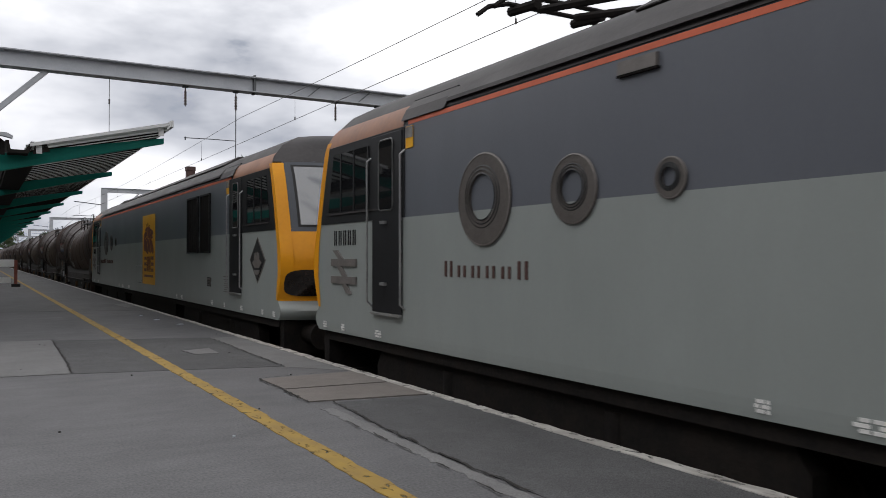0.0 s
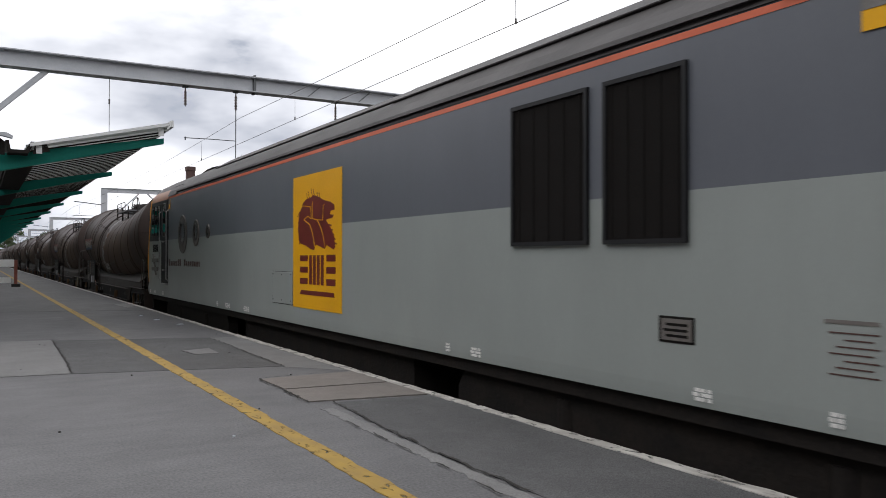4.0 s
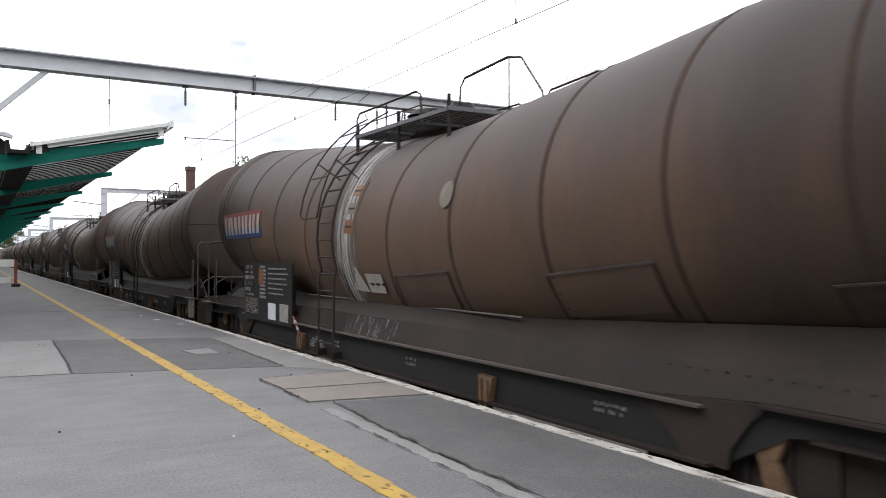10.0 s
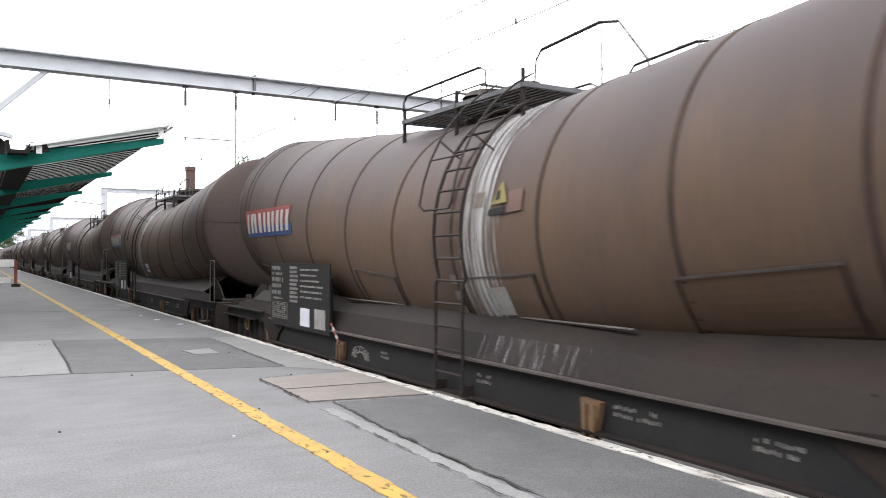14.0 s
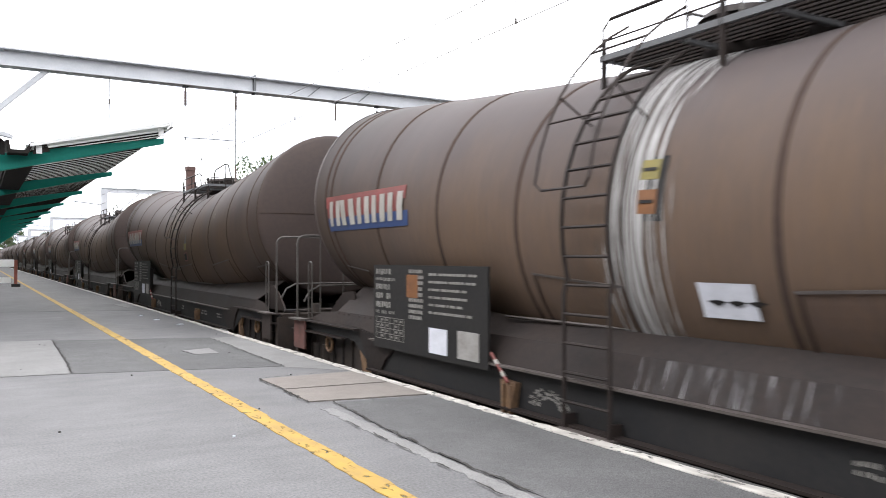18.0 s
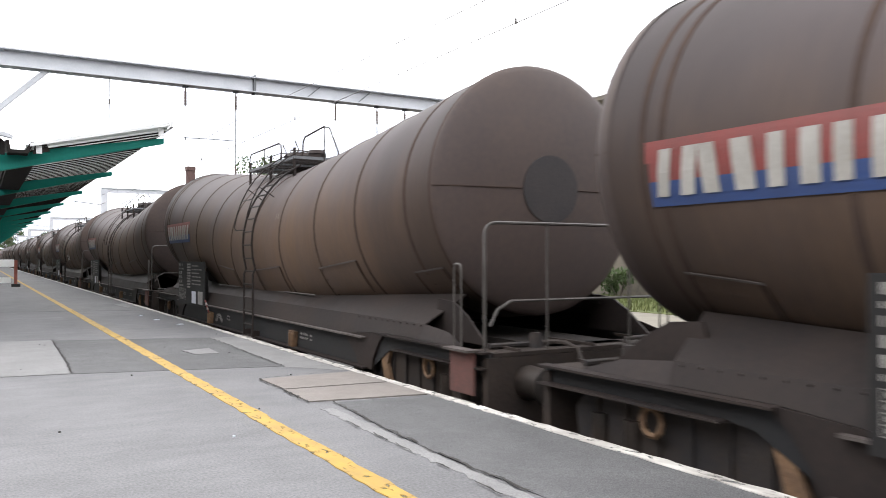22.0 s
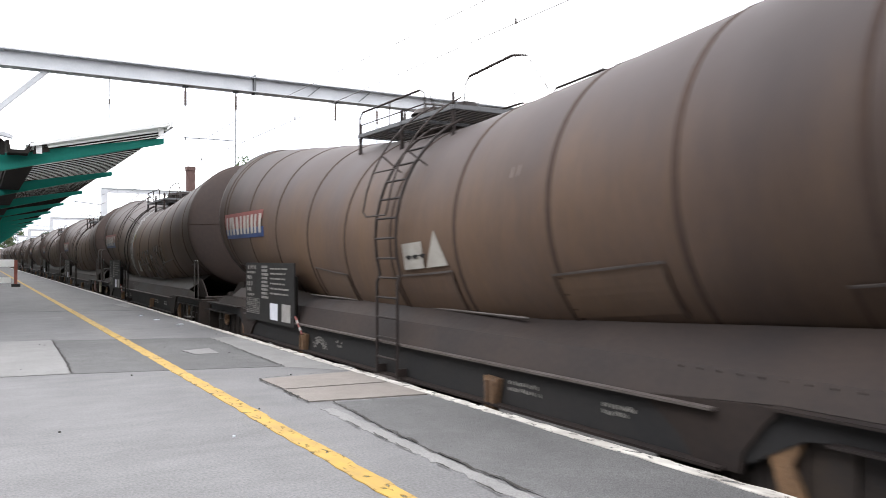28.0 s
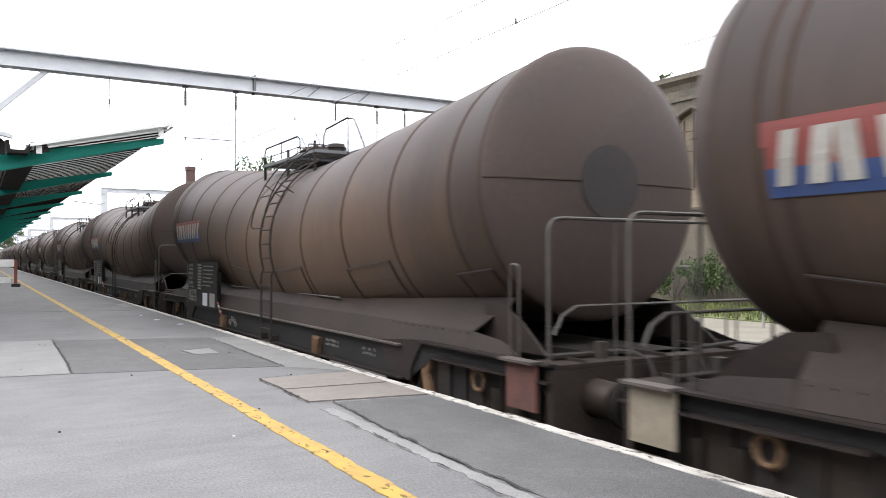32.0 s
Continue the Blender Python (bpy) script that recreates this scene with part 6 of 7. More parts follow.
    for i in range(9):
        a = 0.7 * i
        tube(bm, [(-0.45 + 0.1 * i, 0.15 + 0.12 * math.sin(a * 3), 2.79), (-0.4 + 0.09 * i, 0.2 + 0.2 * math.cos(a), 2.90 + 0.06 * math.sin(a * 2)), (-0.3 + 0.06 * i, 0.45 + 0.15 * math.sin(a), 2.80)], 0.016, 5)
    part("valve_gear", bm, "dark", deck)
    for v, r, h in ((0.85, 0.30, 0.22), (0.15, 0.14, 0.2), (1.55, 0.12, 0.16)):
        bm = bmesh.new()
        bar(bm, (0, v, 2.6), (0, v, 2.82 + h * 0.7), r, 20)
        bar(bm, (0, v, 2.82 + h * 0.7), (0, v, 2.82 + h), r * 1.12, 20, r * 0.9)
        part("hatch", bm, "frame", wagon, smooth=True)
    for v in (0.6, 1.1):
        bm = bmesh.new()
        tube(bm, [(-0.35, v, 2.79), (-0.30, v, 3.06), (0.30, v, 3.06), (0.35, v, 2.79)], 0.015, 6)
        part("hatch_clamp", bm, "rail_paint", wagon)
    # ladder round the flank
    lv = (0.82, 1.29) if caged else (-0.72, -0.26)
    mid = sum(lv) / 2
    way = [(-1.36, -0.10), (-1.36, 0.95)] + [(skin(mid, a, 0.11)[0], skin(mid, a, 0.11)[2]) for a in range(-16, 71, 8)]
    bm = bmesh.new()
    for v in lv:
        tube(bm, [(x, v, z) for x, z in way], 0.016, 6)
    lad = part("ladder", bm, "frame", wagon, "narrow steel side ladder", smooth=True)
    run = [math.dist(p, q) for p, q in zip(way, way[1:])]
    steps = 15
    for k in range(steps):
        d = (k + 0.4) / steps * sum(run)
        i = 0
        while d > run[i]:
            d -= run[i]
            i += 1
        q = d / run[i]
        x, z = way[i][0] + (way[i + 1][0] - way[i][0]) * q, way[i][1] + (way[i + 1][1] - way[i][1]) * q
        part("rung", bar(bmesh.new(), (x, lv[0], z), (x, lv[1], z), 0.012), "frame", lad)
    part("foot_step", B(-1.42, -1.27, lv[0] - 0.04, lv[1] + 0.04, -0.02, 0.005), "flange", lad)
    for v in lv:
        part("step_hanger", B(-1.375, -1.25, v - 0.012, v + 0.012, -0.02, 0.10), "frame", lad)
    # guard loop that stands off the ladder
    a0, a1 = lv[0] - 0.05, lv[1] + 0.05
    off = [skin(mid, a, (0.32 if caged else 0.24) + 0.0012 * a) for a in range(10, 74, 8)] + [(-0.72, 0, 3.02)]
    bm = bmesh.new()
    tube(bm, [(p[0], a0, p[2]) for p in reversed(off)] + [(off[0][0] + 0.01, a0 + 0.06, off[0][2] - 0.05), (off[0][0] + 0.01, a1 - 0.06, off[0][2] - 0.05)] + [(p[0], a1, p[2]) for p in off], 0.010, 6)
    for i in (2, 5):
        bar(bm, (off[i][0], a0, off[i][2]), (off[i][0], a1, off[i][2]), 0.008)
    for v in (a0, a1):
        bar(bm, (off[3][0], v, off[3][2]), skin(v, 34, 0.0), 0.008)
    part("ladder_rail", bm, "frame", lad, smooth=True)
    LIFT[0] = 0.0
    return wagon


def marks(wagon, k, rnd):
    """Lettering bars, labels, spills and paint that set one wagon apart."""
    LIFT[0] = -RAIL
    # brand band as plain blocks
    part("brand_band", level_band(3.88, 5.93, 1.80, 1.935, 0.007), "logo_red", wagon, "faded red, white and blue brand band")
    part("brand_band", level_band(3.82, 5.90, 1.525, 1.68, 0.007), "logo_blue", wagon)
    part("brand_band", level_band(3.95, 5.90, 1.68, 1.80, 0.007), "logo_red", wagon)
    y = 5.84
    for w, slant in ((0.33, 0.10), (0.40, -0.08), (0.34, 0.0), (0.34, 0.0), (0.36, 0.0)):
        bm = bmesh.new()
        for s0, s1 in ((0.0, w * 0.30), (w * 0.58, w * 0.92)):
            level_poly(bm, [(y - s0, 1.585), (y - s1, 1.585), (y - s1 - slant * 0.2, 1.73), (y - s1 - slant * 0.4, 1.875), (y - s0 - slant * 0.4, 1.875), (y - s0 - slant * 0.2, 1.73)], 0.0155)
        y -= w + 0.045
        bmesh.ops.recalc_face_normals(bm, faces=bm.faces)
        part("brand_block", bm, "logo_white", wagon, "dirty white block shape")
    # data panel bars
    bm = bmesh.new()

    def dash(v, z, w, h):
        prism(bm, [(v - w, z - h), (v, z - h), (v, z), (v - w, z)], "x", -1.356, -1.3535)

    z = 1.09
    for row in range(6):
        v = 4.36
        big = row in (0, 2, 3, 4)
        for i in range(rnd.randint(5, 8) if big else 10):
            w = rnd.uniform(0.036, 0.05) if big else rnd.uniform(0.02, 0.035)
            h = 0.062 if big else 0.035
            if rnd.random() < 0.85:
                dash(v, z, w * rnd.uniform(0.45, 1.0), h * rnd.uniform(0.75, 1.0))
            v -= w + 0.016
        z -= 0.09 if big else 0.065
    # boxed rows
    for row in range(4):
        dash(4.36, z, 0.62, 0.006)
        for i in range(7):
            dash(4.36 - i * 0.102, z, 0.006, 0.055)
            if rnd.random() < 0.8 and i < 6:
                dash(4.335 - i * 0.102, z - 0.018, rnd.uniform(0.03, 0.05), 0.022)
        z -= 0.055
    dash(4.36, z, 0.62, 0.006)
    z = 1.09
    for row in range(9):
        v, end = 3.64, 3.38
        while v > end:
            w = rnd.uniform(0.015, 0.05)
            dash(v, z, w, 0.034)
            v -= w + 0.012
        z -= 0.055
    z = 1.06
    for row in range(6):
        v, end = 3.25, rnd.uniform(2.45, 2.75)
        while v > end:
            w = rnd.uniform(0.02, 0.09)
            dash(v, z, w, 0.022)
            v -= w + rnd.choice((0.008, 0.01, 0.03))
        z -= 0.07
    tagged(part("panel_lettering", bm, "ink", wagon, "white lettering bars on the data panel"), kind="stuff")
    part("panel_label", B(-1.358, -1.353, 2.92, 3.24, 0.33, 0.56), "paper", wagon, "white paper label")
    part("panel_label", B(-1.358, -1.353, 2.40, 2.74, 0.33, 0.57), "greylabel", wagon)
    if k in (0, 2):
        part("panel_label", B(-1.358, -1.353, 3.46, 3.68, 0.82, 1.04), "orange", wagon, "faded orange hazard panel")
    # side member stencils
    bm = bmesh.new()
    for v0, n in ((-2.9, 12), (-1.0, 6), (0.9, 5), (-3.9, 9)):
        if rnd.random() < 0.75:
            for i in range(n):
                for j in range(2):
                    w = rnd.uniform(0.010, 0.026)
                    v, z = v0 + i * 0.036, 0.14 + j * 0.05 + rnd.choice((0, 0.006))
                    if rnd.random() < 0.8:
                        prism(bm, [(v, z), (v + w, z), (v + w, z + rnd.uniform(0.012, 0.03)), (v, z + 0.028)], "x", -1.262, -1.2575)
    tagged(part("stencil", bm, "ink", wagon), kind="stuff")
    caged = k in CAGED
    e = 1 if caged else -1
    paint = {0: "frame", 1: "tan", 2: "redplate", 4: "redplate", 5: "redplate", 6: "redplate", 7: "tan", 8: "redplate"}.get(k, "frame")
    board = part("step_board", B(-1.35, -1.325, min(e * 6.48, e * 6.86), max(e * 6.48, e * 6.86), 0.04, 0.405), paint, wagon, "weathered step backing plate")
    part("step_lip", B(-1.42, -1.30, min(e * 6.46, e * 6.88), max(e * 6.46, e * 6.88), 0.405, 0.425), "flange", board)
    part("step_tread", B(-1.44, -1.32, min(e * 6.48, e * 6.86), max(e * 6.48, e * 6.86), -0.04, -0.02), "flange", board)
    # spills, with the gloss on the barrel and skirt painted in as white
    if k in SPILLED:
        a = (0.38, 1.08) if caged else (-1.08, -0.48)
        mid = (a[0] + a[1]) / 2
        bm = curved(a[0] - 0.25, a[1] + 0.25, -58, 82, 0.014, 6, 30, 0.0)
        bmesh.ops.translate(bm, verts=bm.verts, vec=(0, -mid, 0))
        part("spill", bm, "spill_gloss", wagon, "white spill streaks with painted glare", smooth=True).location = (0, mid, 0)
        bm = bmesh.new()
        for v, w in ((a[0] + 0.25, 0.12), (a[0] + 0.5, 0.05), (a[0] - 0.9, 0.08)):
            bm.faces.new([bm.verts.new(p) for p in ((-1.282, v, 0.37), (-1.282, v + w, 0.37), (-1.10, v + w * 0.8, 0.65), (-1.10, v + w * 0.1, 0.65))])
        part("spill", bm, "spill_gloss", wagon)
        # pale layer: drips plus painted glare on the sloping skirt
        bm = bmesh.new()
        wide = 1.3
        sheet(bm, [[(-apron(z) - 0.006, -wide + 2 * wide * i / 12, z) for z in (0.352, 0.45, 0.555)] for i in range(13)])
        bmesh.ops.recalc_face_normals(bm, faces=bm.faces)
        part("spill", bm, "scuffs", wagon, "pale scuffs and drips with painted glare on the skirt").location = (0, mid - 0.7, 0)
    if k in TRIANGLE:
        v0, z0, z1 = {2: (0.0, 0.85, 1.13), 0: (0.66, 0.84, 1.12), 7: (0.06, 0.85, 1.17), 6: (-1.10, 1.11, 1.45)}.get(k, (0.0, 0.9, 1.06))
        lo, hi = ang(v0, z0), ang(v0, z1)
        if k != 2:
            bm = curved_poly(bmesh.new(), [(v0, lo), (v0 - 0.40, lo), (v0 - 0.20, hi)], 0.018)
            bmesh.ops.recalc_face_normals(bm, faces=bm.faces)
            part("hazard_label", bm, "logo_white", wagon, "white triangular hazard label")
        if k != 7:
            u0 = {0: 0.24, 6: -0.66, 2: 0.20}[k]
            bm = curved_poly(bmesh.new(), [(u0, lo), (u0 - 0.40, lo), (u0 - 0.40, hi - (hi - lo) * 0.25), (u0, hi - (hi - lo) * 0.25)], 0.018)
            bmesh.ops.recalc_face_normals(bm, faces=bm.faces)
            part("hazard_label", bm, "paper" if k == 2 else "logo_white", wagon, "white rectangular label")
            zm = lo + (hi - lo) * 0.375
            for q in range(3):
                va = u0 - 0.06 - 0.14 * q
                bm = curved_poly(bmesh.new(), [(va, zm), (va - 0.07, zm - (hi - lo) * 0.10), (va - 0.14, zm), (va - 0.07, zm + (hi - lo) * 0.04)], 0.0215)
                bmesh.ops.recalc_face_normals(bm, faces=bm.faces)
                part("label_mark", bm, "panel", wagon)
    if k in (1, 5):
        part("tank_label", curved(-1.46, -1.26, 5, 13, 0.014, 2, 3) if k == 1 else curved(-0.16, 0.08, -10, 6, 0.014, 2, 4), "label_red" if k == 1 else "brownlabel", wagon, "weathered faded label")
    def flat_label(pts, material, label, dr=0.018):
        bm = curved_poly(bmesh.new(), pts, dr)
        bmesh.ops.recalc_face_normals(bm, faces=bm.faces)
        return part("tank_label", bm, material, wagon, label)
    if k == 1:
        flat_label([(-1.02, 9), (-1.26, 9), (-1.14, 18)], "olive_label", "yellow warning triangle")
        flat_label([(-1.09, 10.5), (-1.15, 10.5), (-1.14, 14), (-1.10, 14)], "panel", "", 0.0215)
        flat_label([(-1.00, 5), (-1.24, 5), (-1.24, 7.5), (-1.00, 7.5)], "panel", "")
        flat_label([(-0.76, 9), (-0.91, 9), (-0.91, 15), (-0.76, 15)], "brownlabel", "faded pale label")
        flat_label([(-0.84, -34), (-1.12, -34), (-1.12, -22), (-0.84, -22)], "greylabel", "dirty pale paper label")
        for q in range(3):
            flat_label([(-0.30, -34 + 7 * q), (-0.40, -34 + 7 * q), (-0.40, -30 + 7 * q), (-0.30, -30 + 7 * q)], "brownlabel", "")
    if k == 3:
        lo, hi = ang(0.0, 0.95), ang(0.0, 1.22)
        flat_label([(-0.05, lo), (-0.45, lo), (-0.25, hi)], "brownlabel", "faded triangular label")
        flat_label([(0.36, lo), (-0.02, lo), (-0.02, lo + 6), (0.36, lo + 6)], "label_red", "faded reddish label")
        flat_label([(-1.00, -2), (-1.30, -2), (-1.15, 12)], "label_grey", "dark faded triangle")
        flat_label([(-1.08, -4), (-1.30, -4), (-1.30, 2), (-1.08, 2)], "olive_label", "faded olive label", 0.0215)
        flat_label([(-1.08, -14), (-1.32, -14), (-1.32, -6), (-1.08, -6)], "logo_red", "faded red-edged label")
        flat_label([(-1.11, -13), (-1.29, -13), (-1.29, -7), (-1.11, -7)], "panel", "", 0.0215)
    if k in (0, 2, 7):
        lo, hi = {0: (0.42, 0.74), 2: (0.44, 0.70), 7: (0.40, 0.62)}[k]
        part("label_ground", curved(lo, hi, 1, 32 if k == 0 else 20, 0.009, 2, 8), "panel" if k == 2 else "tank", wagon)
        for a, b, material in ((3, 10, "orange"), (13, 19, "brownlabel" if k == 0 else "olive_label"), (23, 29, "orange")):
            if k == 0 or b < 20:
                board = part("tank_label", curved(lo + 0.05, hi - 0.05, a, b, 0.016, 2, 3), material, wagon, "faded hazard label")
                part("label_line", curved(lo + 0.07, hi - 0.07, (a + b) / 2 - 0.5, (a + b) / 2 + 0.5, 0.0215, 2, 2, 0.002), "panel", board)
    if k == 0:
        dot = [(-1.57 + 0.115 * math.cos(a), 14 + 5.8 * math.sin(a)) for a in (2 * math.pi * q / 20 for q in range(20))]
        flat_label(dot, "brownlabel", "faded pale round mark")
    if k == 7:
        bm = curved(-3.9, 0.3, -50, -3, 0.0145, 12, 12, 0.0)
        bmesh.ops.translate(bm, verts=bm.verts, vec=(0, 1.8, 0))
        part("graffiti", bm, "graffiti", wagon, "faded graffiti lettering", smooth=True).location = (0, -1.8, 0)
    if k in (0, 3, 4, 6):
        bm = bmesh.new()
        v0 = {0: -1.65, 3: -3.4, 4: -1.55, 6: -2.6}[k]
        for i in range(2):
            curved_poly(bm, [(v0 + i * 0.09, 13), (v0 + 0.02 + i * 0.09, 13), (v0 + 0.01 + i * 0.09, 17), (v0 - 0.01 + i * 0.09, 17)], 0.015)
        bmesh.ops.recalc_face_normals(bm, faces=bm.faces)
        part("chalk_mark", bm, "brownlabel", wagon)
    # red and white release lever below the data panel, a worn crest on the side member
    lever = part("release_lever", bar(bmesh.new(), (-1.345, 2.235, 0.43), (-1.335, 2.02, 0.22), 0.014, 7), "logo_red", wagon, "red and white release lever")
    for q in (0.25, 0.65):
        p0, p1 = [(-1.345 + 0.01 * u, 2.235 - 0.215 * u, 0.43 - 0.21 * u) for u in (q, q + 0.16)]
        part("lever_band", bar(bmesh.new(), p0, p1, 0.017, 7), "logo_white", lever)
    bm = bmesh.new()
    for i in range(120):
        a, q = rnd.uniform(0, 3.14), rnd.choice((0.55, 0.75, 0.95)) + rnd.uniform(-0.05, 0.05)
        v, z = 1.58 + 0.24 * q * math.cos(a), 0.07 + 0.14 * q * math.sin(a)
        w, h = rnd.uniform(0.008, 0.03), rnd.uniform(0.006, 0.018)
        prism(bm, [(v, z), (v + w, z), (v + w, z + h), (v, z + h)], "x", -1.262, -1.2575)
    tagged(part("worn_crest", bm, "ink", wagon, "worn white stencilled crest"), kind="stuff")
    LIFT[0] = 0.0


CAGED = {0, 2, 7, 10, 13, 16}
SPILLED = {0, 1, 2, 7, 11, 13}
TRIANGLE = {0, 2, 6, 7}
proto = {True: build_wagon(True), False: build_wagon(False)}
wagons = []
first_use = {True: True, False: True}
for k in range(COACHES):
    c = k in CAGED
    if first_use[c]:
        wg = proto[c]
        first_use[c] = False
        wagons.append((k, wg))
    else:
        wg = copy_thing(proto[c], Matrix())
        wagons.append((k, wg))
for k, wg in wagons:
    marks(wg, k, random.Random(100 + k))
    wg.matrix_basis = pose(TRACK, FIRST + PITCH * k, RAIL)
    note = []
    if k in CAGED:
        note.append("rear guard rail")
    else:
        note.append("front guard rail")
    if k in SPILLED:
        note.append("white spills and glare")
    if k == 7:
        note.append("faded graffiti")
    tagged(wg, "grimy brown tank wagon with " + " and ".join(note[:2]))

# ---- far side: stone screen wall, verge, steps ----
WX = 30.0
BAY, APEX0 = 3.93, 19.15
wall = tagged(empty("wall_far"), "weathered sandstone screen wall with blind pointed arches", "wall", kind="structure")
part("backing", B(WX + 0.35, WX + 1.0, -40, 130, -1.2, 9.55), "stone", wall)
part("base_course", B(WX, WX + 0.35, -40, 130, -1.2, 3.6), "stone_dark", wall)
part("coping", prism(bmesh.new(), [(WX - 0.35, 9.95), (WX - 0.35, 10.2), (WX + 1.1, 10.25), (WX + 1.1, 9.5), (WX, 9.5), (WX - 0.1, 9.75)], "y", -40, 130), "stone_dark", wall, "sooty projecting cornice")
part("string_course", B(WX - 0.12, WX, -40, 130, 8.95, 9.12), "stone_dark", wall)


def arch_half(n=7):
    """Right half of a low pointed arch, from springing to apex."""
    return [(1.35, 7.75), (1.28, 7.93), (1.12, 8.05), (0.75, 8.21), (0.38, 8.36), (0.0, 8.5)]


def bay(cy, detailed):
    h = arch_half()
    out = [(cy + p, z) for p, z in h] + [(cy - p, z) for p, z in h[-2::-1]]
    poly = [(cy - BAY / 2, 9.5), (cy - BAY / 2, 7.75)] + out[::-1] + [(cy + BAY / 2, 7.75), (cy + BAY / 2, 9.5)]
    part("arch_head", prism(bmesh.new(), poly, "x", WX, WX + 0.35), "stone_dark", wall)
    part("pier", B(WX, WX + 0.35, cy + 1.35, cy + BAY - 1.35, 3.6, 7.75), "stone", wall)
    bm = bmesh.new()
    tube(bm, [(WX - 0.03, y, z) for y, z in [(cy + 1.42, 7.6)] + [(cy + p * 1.06, z + 0.07) for p, z in h] + [(cy - p * 1.06, z + 0.07) for p, z in h[-2::-1]] + [(cy - 1.42, 7.6)]], 0.09, 6)
    part("hood_mould", bm, "stone_dark", wall)
    if not detailed:
        return
    bm = bmesh.new()
    for k in (-1, 0, 1):
        box(bm, WX + 0.10, WX + 0.16, cy + k * 0.62 - 0.035, cy + k * 0.62 + 0.035, 4.6, 8.25 - 0.25 * abs(k))
    for z in (5.0, 6.4, 7.4):
        box(bm, WX + 0.11, WX + 0.15, cy - 1.34, cy + 1.34, z, z + 0.05)
    part("window_bars", bm, "rail", wall, "rusty iron window bars")
    part("sill", B(WX - 0.1, WX + 0.36, cy - 1.4, cy + 1.4, 3.52, 3.66), "stone_dark", wall)


for i in range(-12, 27):
    bay(APEX0 + BAY * i, -2 <= i <= 5)
# ashlar blocks where the wall shows between the wagons
blocks = {}
for key, w, h in (("a", 0.86, 0.43), ("b", 0.58, 0.43), ("c", 1.16, 0.43)):
    bm = B(-0.025, 0.05, -w / 2 + 0.012, w / 2 - 0.012, -h / 2 + 0.012, h / 2 - 0.012)
    bmesh.ops.bevel(bm, geom=bm.edges[:], offset=0.012, segments=1, affect="EDGES", profile=0.5)
    me = bpy.data.meshes.new("stone")
    bm.to_mesh(me)
    bm.free()
    me.materials.append(M["stone"])
    blocks[key] = (me, w)
rnd = random.Random(12)


def stone(key, x, y, z):
    ob = new("stone", blocks[key][0])
    ob.parent = wall
    ob.location = (x + rnd.uniform(-0.012, 0.012), y, z)


for i in range(-1, 2):
    cy = APEX0 + BAY * i
    for c in range(9):
        z = 3.85 + 0.43 * c
        for y, key in (((-0.9, "a"), (-0.04, "a"), (0.82, "a")) if c % 2 else ((-1.04, "b"), (-0.32, "a"), (0.54, "a"))):
            stone(key, WX + 0.35, cy + y, z)
    for c in range(9):
        stone("c", WX, cy + BAY / 2, 3.85 + 0.43 * c)
    for c in range(8):
        z = 0.3 + 0.43 * c
        for j in range(4):
            stone("c" if (c + j) % 3 else "a", WX, cy - BAY / 2 + 0.55 + j * 0.98 + (0.2 if c % 2 else 0), z)

verge = tagged(part("verge", B(22.6, WX, -40, 130, -1.2, -0.92), "grass"), "rough grass verge below the wall", "verge", kind="structure")
strip = tagged(part("gravel_strip", B(16.6, 22.6, -40, 130, -1.2, -0.95), "sand"), "pale gravel strip beyond the tracks", "gravel", kind="structure")


def leaves(bm, c, size, n, rnd, leaf=0.09):
    for i in range(n):
        d = Vector((rnd.gauss(0, 1), rnd.gauss(0, 1), rnd.gauss(0, 1)))
        d = d.normalized() * rnd.random() ** 0.4
        p = Vector(c) + Vector((d.x * size[0], d.y * size[1], d.z * size[2]))
        m = Euler((rnd.uniform(0, 6.3), rnd.uniform(0, 6.3), rnd.uniform(0, 6.3))).to_matrix()
        s = leaf * rnd.uniform(0.6, 1.4)
        bm.faces.new([bm.verts.new(p + m @ Vector(q) * s) for q in ((-1, 0, 0), (0, -0.5, 0.1), (1, 0, 0), (0, 0.5, 0.1))])


def bush(x, y, z, size, n, seed, leaf=0.09, name="bush", label="leafy green bush growing against the wall"):
    rnd = random.Random(seed)
    ob = tagged(empty(name, pose(x, y, z)), label, "bush")
    bm = bmesh.new()
    for k in range(4):
        a = rnd.uniform(0, 6.3)
        bar(bm, (0, 0, 0), (size[0] * 0.5 * math.cos(a), size[1] * 0.5 * math.sin(a), size[2] * 1.1), 0.03, 5, 0.01)
    part("stem", bm, "bark", ob)
    bm = bmesh.new()
    for k in range(9):
        leaves(bm, (rnd.uniform(-0.6, 0.6) * size[0], rnd.uniform(-0.7, 0.7) * size[1], size[2] * rnd.uniform(0.5, 1.4)), [s * rnd.uniform(0.25, 0.5) for s in size], n // 9, rnd, leaf)
    part("foliage", bm, "leaf", ob)
    return ob


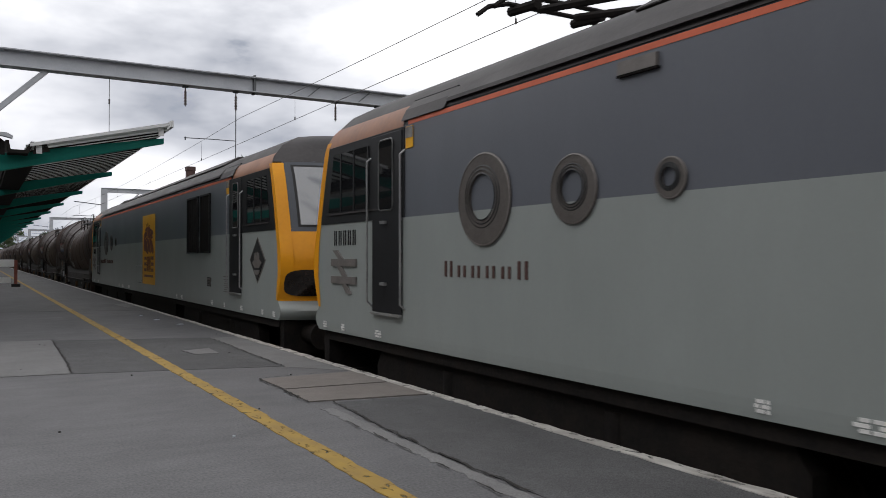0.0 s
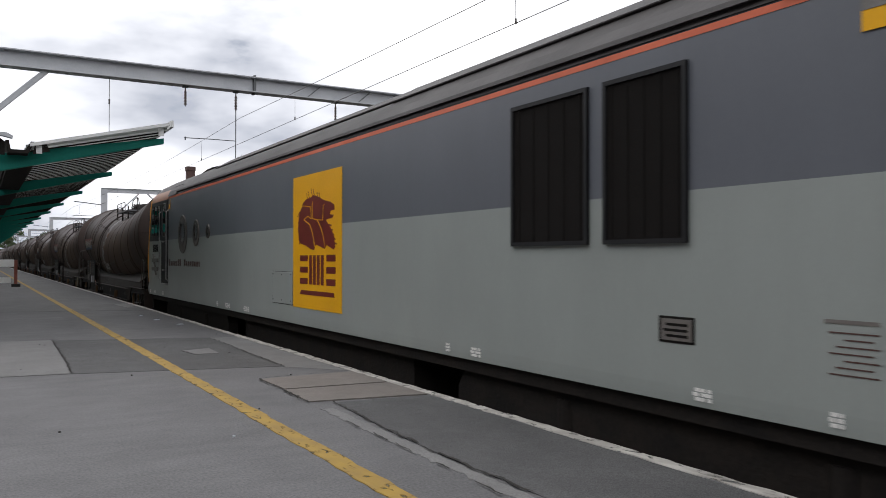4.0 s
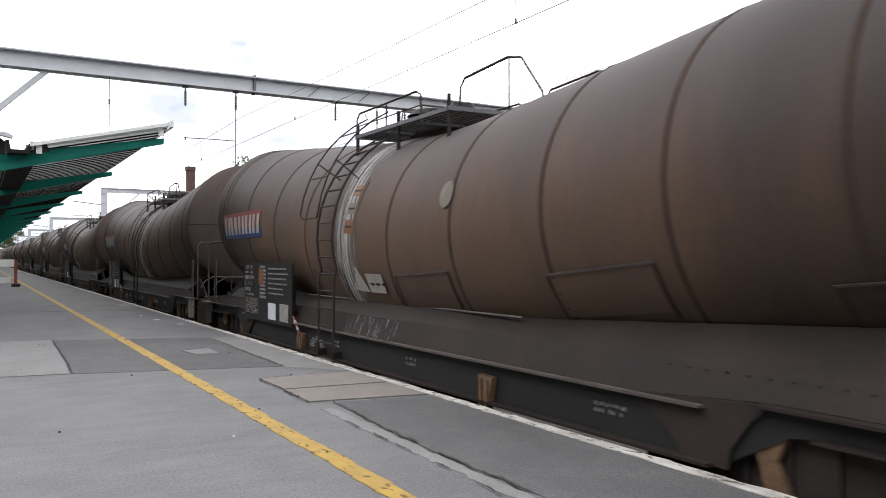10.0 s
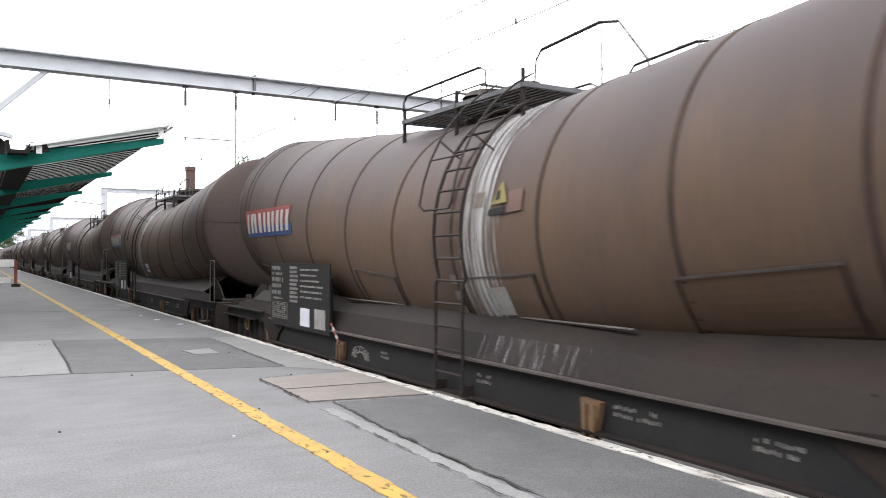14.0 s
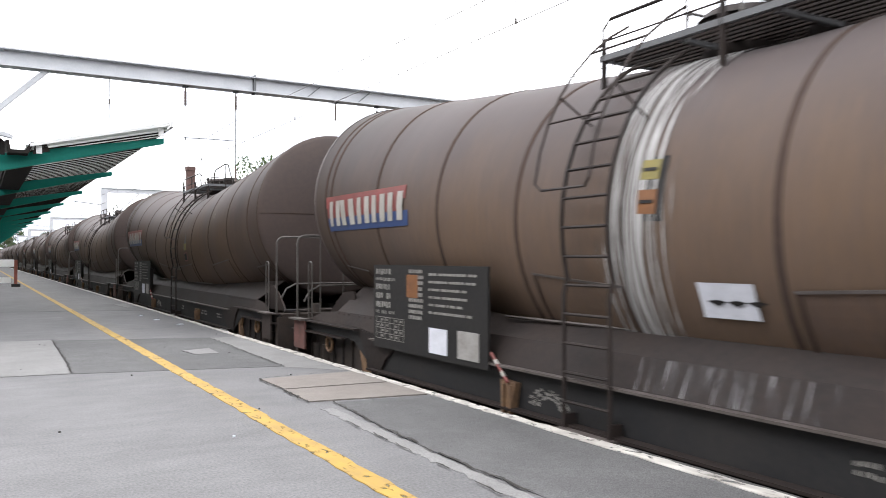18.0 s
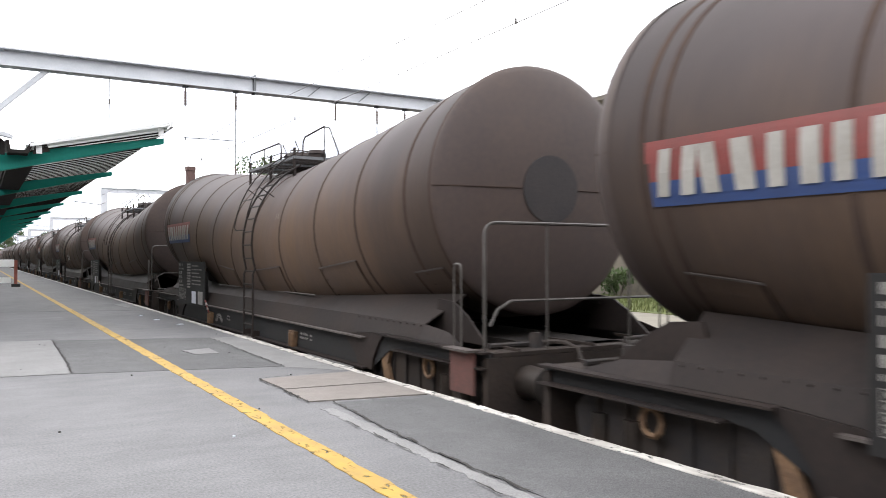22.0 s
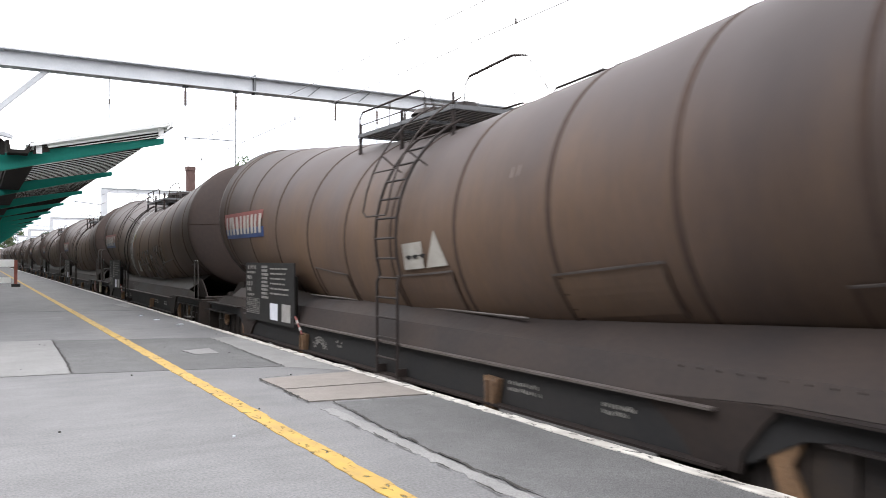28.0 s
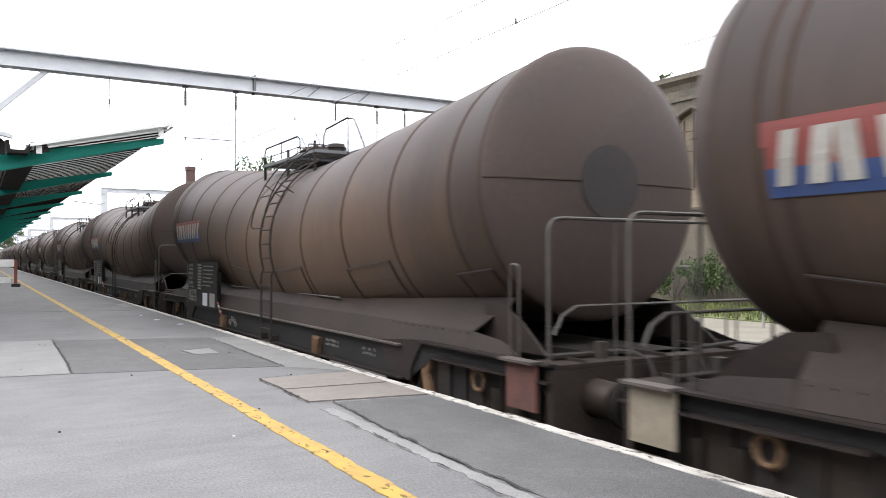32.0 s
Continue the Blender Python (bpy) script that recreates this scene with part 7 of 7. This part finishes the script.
for i, (y, h, w) in enumerate(((24.6, 2.4, 1.6), (22.3, 2.3, 1.5), (20.4, 2.0, 1.3), (27.2, 1.9, 1.8), (18.4, 2.2, 1.4), (16.4, 1.7, 1.3), (31, 1.8, 2.0), (14.2, 1.6, 1.5))):
    bush(28.9, y, -0.93, (0.9, w, h * 0.62), 1300, 30 + i)
for i, y in enumerate((25.2, 23.6, 21.4, 19.9, 18.0, 16.6, 29, 13.5)):
    bush(30.3, y, 10.22, (0.25, 0.55, 0.28), 200, 60 + i, 0.05, "wall_plant", "small plant growing on top of the wall")
bm = bmesh.new()
rnd = random.Random(77)
for i in range(7000):
    x, y = rnd.uniform(22.7, 29.8), rnd.uniform(12, 34)
    hgt, a = rnd.uniform(0.08, 0.30), rnd.uniform(0, 6.3)
    dx, dy = 0.03 * math.cos(a), 0.03 * math.sin(a)
    bm.faces.new([bm.verts.new(p) for p in ((x - dx, y - dy, -0.93), (x + dx, y + dy, -0.93), (x + dy * 3, y - dx * 3, -0.93 + hgt))])
tagged(part("grass_blades", bm, "grass"), "long rough grass on the verge", "grass", kind="stuff")

# white railing and steps beyond the tracks
railing = tagged(empty("white_railing", pose(20.8, 14.6, -0.95)), "white-painted metal railing beside steps", "railing")
for y in (-0.2, 1.35):
    part("post", B(-0.03, 0.03, y - 0.03, y + 0.03, 0, 0.92), "white_rail", railing)
part("top_rail", B(-0.035, 0.035, -0.24, 1.6, 0.90, 0.97), "white_rail", railing)
part("mid_rail", B(-0.03, 0.03, -0.2, 1.35, 0.45, 0.50), "white_rail", railing)
stairs = tagged(empty("steps", pose(20.8, 14.2, -0.95)), "short open metal steps with white handrails", "steps")
for k in range(7):
    part("tread", B(0.05, 1.0, -0.28 * k - 0.26, -0.28 * k, 0.18 * k + 0.14, 0.18 * k + 0.18), "galv_dark", stairs)
for x in (0.03, 1.02):
    bm = bmesh.new()
    bar(bm, (x, 0.15, 0.95), (x, -2.0, 2.35), 0.035)
    part("handrail", bm, "white_rail", stairs)
    bm = bmesh.new()
    bar(bm, (x, 0.1, 0.1), (x, -2.0, 1.35), 0.05)
    part("stringer", bm, "galv_dark", stairs)
    for y, z in ((0.1, 0.0), (-1.0, 0.65), (-2.0, 1.3)):
        part("post", bar(bmesh.new(), (x, y, z), (x, y, z + 1.05), 0.028), "white_rail", stairs)
part("landing", B(0.0, 1.05, -3.4, -1.96, 1.28, 1.34), "galv_dark", stairs)
for y in (-3.3, -2.1):
    part("leg", B(0.45, 0.55, y - 0.05, y + 0.05, 0, 1.28), "white_rail", stairs)

# distant house with a brick chimney, trees, far end of the station
house = tagged(empty("house", pose(27.6, 122, -1.05)), "distant brick building with a tall chimney stack", "house")
part("wall", B(-8, 8, -5, 5, 0, 8.5), "brick", house)
part("roof", prism(bmesh.new(), [(-8.4, 8.5), (8.4, 8.5), (0, 11.0)], "y", -5.3, 5.3), "slate", house)
part("chimney", B(-0.58, 0.58, -0.58, 0.58, 8, 15.4), "brick", house, bevel=0.03)
part("chimney_cap", B(-0.66, 0.66, -0.66, 0.66, 15.4, 16.0), "brick", house, bevel=0.05)


def tree(x, y, h, seed):
    rnd = random.Random(seed)
    ob = tagged(empty("tree", pose(x, y, -1.05)), "distant broad-leaved tree in full leaf", "tree", "distant trees")
    bm = bmesh.new()
    tube(bm, [(0, 0, 0), (0.1, 0, h * 0.3), (0, 0.1, h * 0.6), (0.05, 0, h * 0.92)], 0.16, 7)
    for k in range(8):
        a, z = k * 2.4, h * (0.35 + 0.06 * k)
        bar(bm, (0, 0, z), (math.cos(a) * h * 0.22, math.sin(a) * h * 0.22, z + h * 0.16), 0.07, 5, 0.02)
    part("trunk", bm, "bark", ob)
    bm = bmesh.new()
    for k in range(22):
        a, z = rnd.uniform(0, 6.3), rnd.uniform(0.42, 1.0)
        w = h * 0.26 * math.sin(math.pi * min(0.98, max(0.12, (z - 0.3) / 0.75)))
        leaves(bm, (math.cos(a) * w, math.sin(a) * w, h * z), (h * 0.10, h * 0.10, h * 0.08), 130, rnd, 0.22)
    part("crown", bm, "leaf", ob)
    return ob


tree(32.3, 103, 15.8, 1)
for i in range(14):
    tree(-6 + 3.4 * i + (i % 3), 330 + 11 * (i % 4), 8 + 2.2 * (i % 3), 10 + i)
far = tagged(empty("far_station_building", pose(-3, 300, 0)), "pale distant station building at the platform end", "building")
part("wall", B(-8, 5, 0, 9, -0.2, 5.5), "concrete", far)
part("roof", B(-8.6, 5.6, -0.6, 9.6, 5.5, 6.0), "slate", far)


def bird(y):
    """A small dark bird gliding with its wings spread; it flies towards its own -x."""
    ob = tagged(empty("bird", pose(2, y, 5)), "small dark bird in flight with spread wings", "bird", "birds")
    bm = bmesh.new()
    for p, q, a, b in (((-0.09, 0, 0), (-0.05, 0, 0.005), 0.006, 0.020), ((-0.05, 0, 0.005), (0.04, 0, 0.004), 0.020, 0.018), ((0.04, 0, 0.004), (0.11, 0, 0.0), 0.018, 0.005)):
        bar(bm, p, q, a, 8, b)
    part("body", bm, "badgeblack", ob, smooth=True)
    for s in (-1, 1):
        pts = [(-0.035, s * 0.012), (-0.045, s * 0.10), (-0.005, s * 0.20), (0.05, s * 0.245), (0.01, s * 0.16), (0.005, s * 0.06), (0.02, s * 0.012)]
        part("wing", prism(bmesh.new(), pts, "z", 0.004, 0.010), "badgeblack", ob)
    part("tail", prism(bmesh.new(), [(0.10, -0.012), (0.17, -0.035), (0.14, 0.0), (0.17, 0.035), (0.10, 0.012)], "z", -0.002, 0.003), "badgeblack", ob)
    return ob


birds = [(bird(14.0), 2.13, 14.0, 5.08), (bird(15.5), 2.78, 15.5, 5.69)]


def motions():
    """The whole train runs towards the camera and past it; two birds cross high over the platform."""
    for thing, x, y, z in birds:
        rows = []
        for t in (0.0, 8.0, 16.0, 19.0, 20.0, 20.6, 20.9, 21.0, 21.1, 21.4, 22.0, 24.0, 32.0):
            d = t - 21.0
            rows.append((t, pose(x - 14.4 * d, y, z - 6.4 * d if d < 0.1 else z - 0.64 + 1.5 * (d - 0.1), 0, 12 if d < 0.1 else -6, 0)))
        walk(thing, rows)
    rows = [0.5 * i for i in range(65)]
    for thing, y0 in [(loco_a, LOCO_A), (loco_b, LOCO_B)] + [(wg, FIRST + PITCH * k) for k, wg in wagons]:
        walk(thing, [(t, pose(TRACK, y0 - travel(t), RAIL)) for t in rows])
    # wheels turn as the vehicles roll; only those that come past the platform's end
    fine = [0.1 * i for i in range(321)]
    for thing in [loco_a, loco_b] + [wg for k, wg in wagons if k < 10]:
        for ws in thing.children:
            if ws.name.startswith("wheelset"):
                y, r = ws.location.y, ws.location.z
                walk(ws, [(t, Matrix.Translation((0, y, r)) @ Matrix.Rotation(travel(t) / r, 4, "X")) for t in fine])


motions()
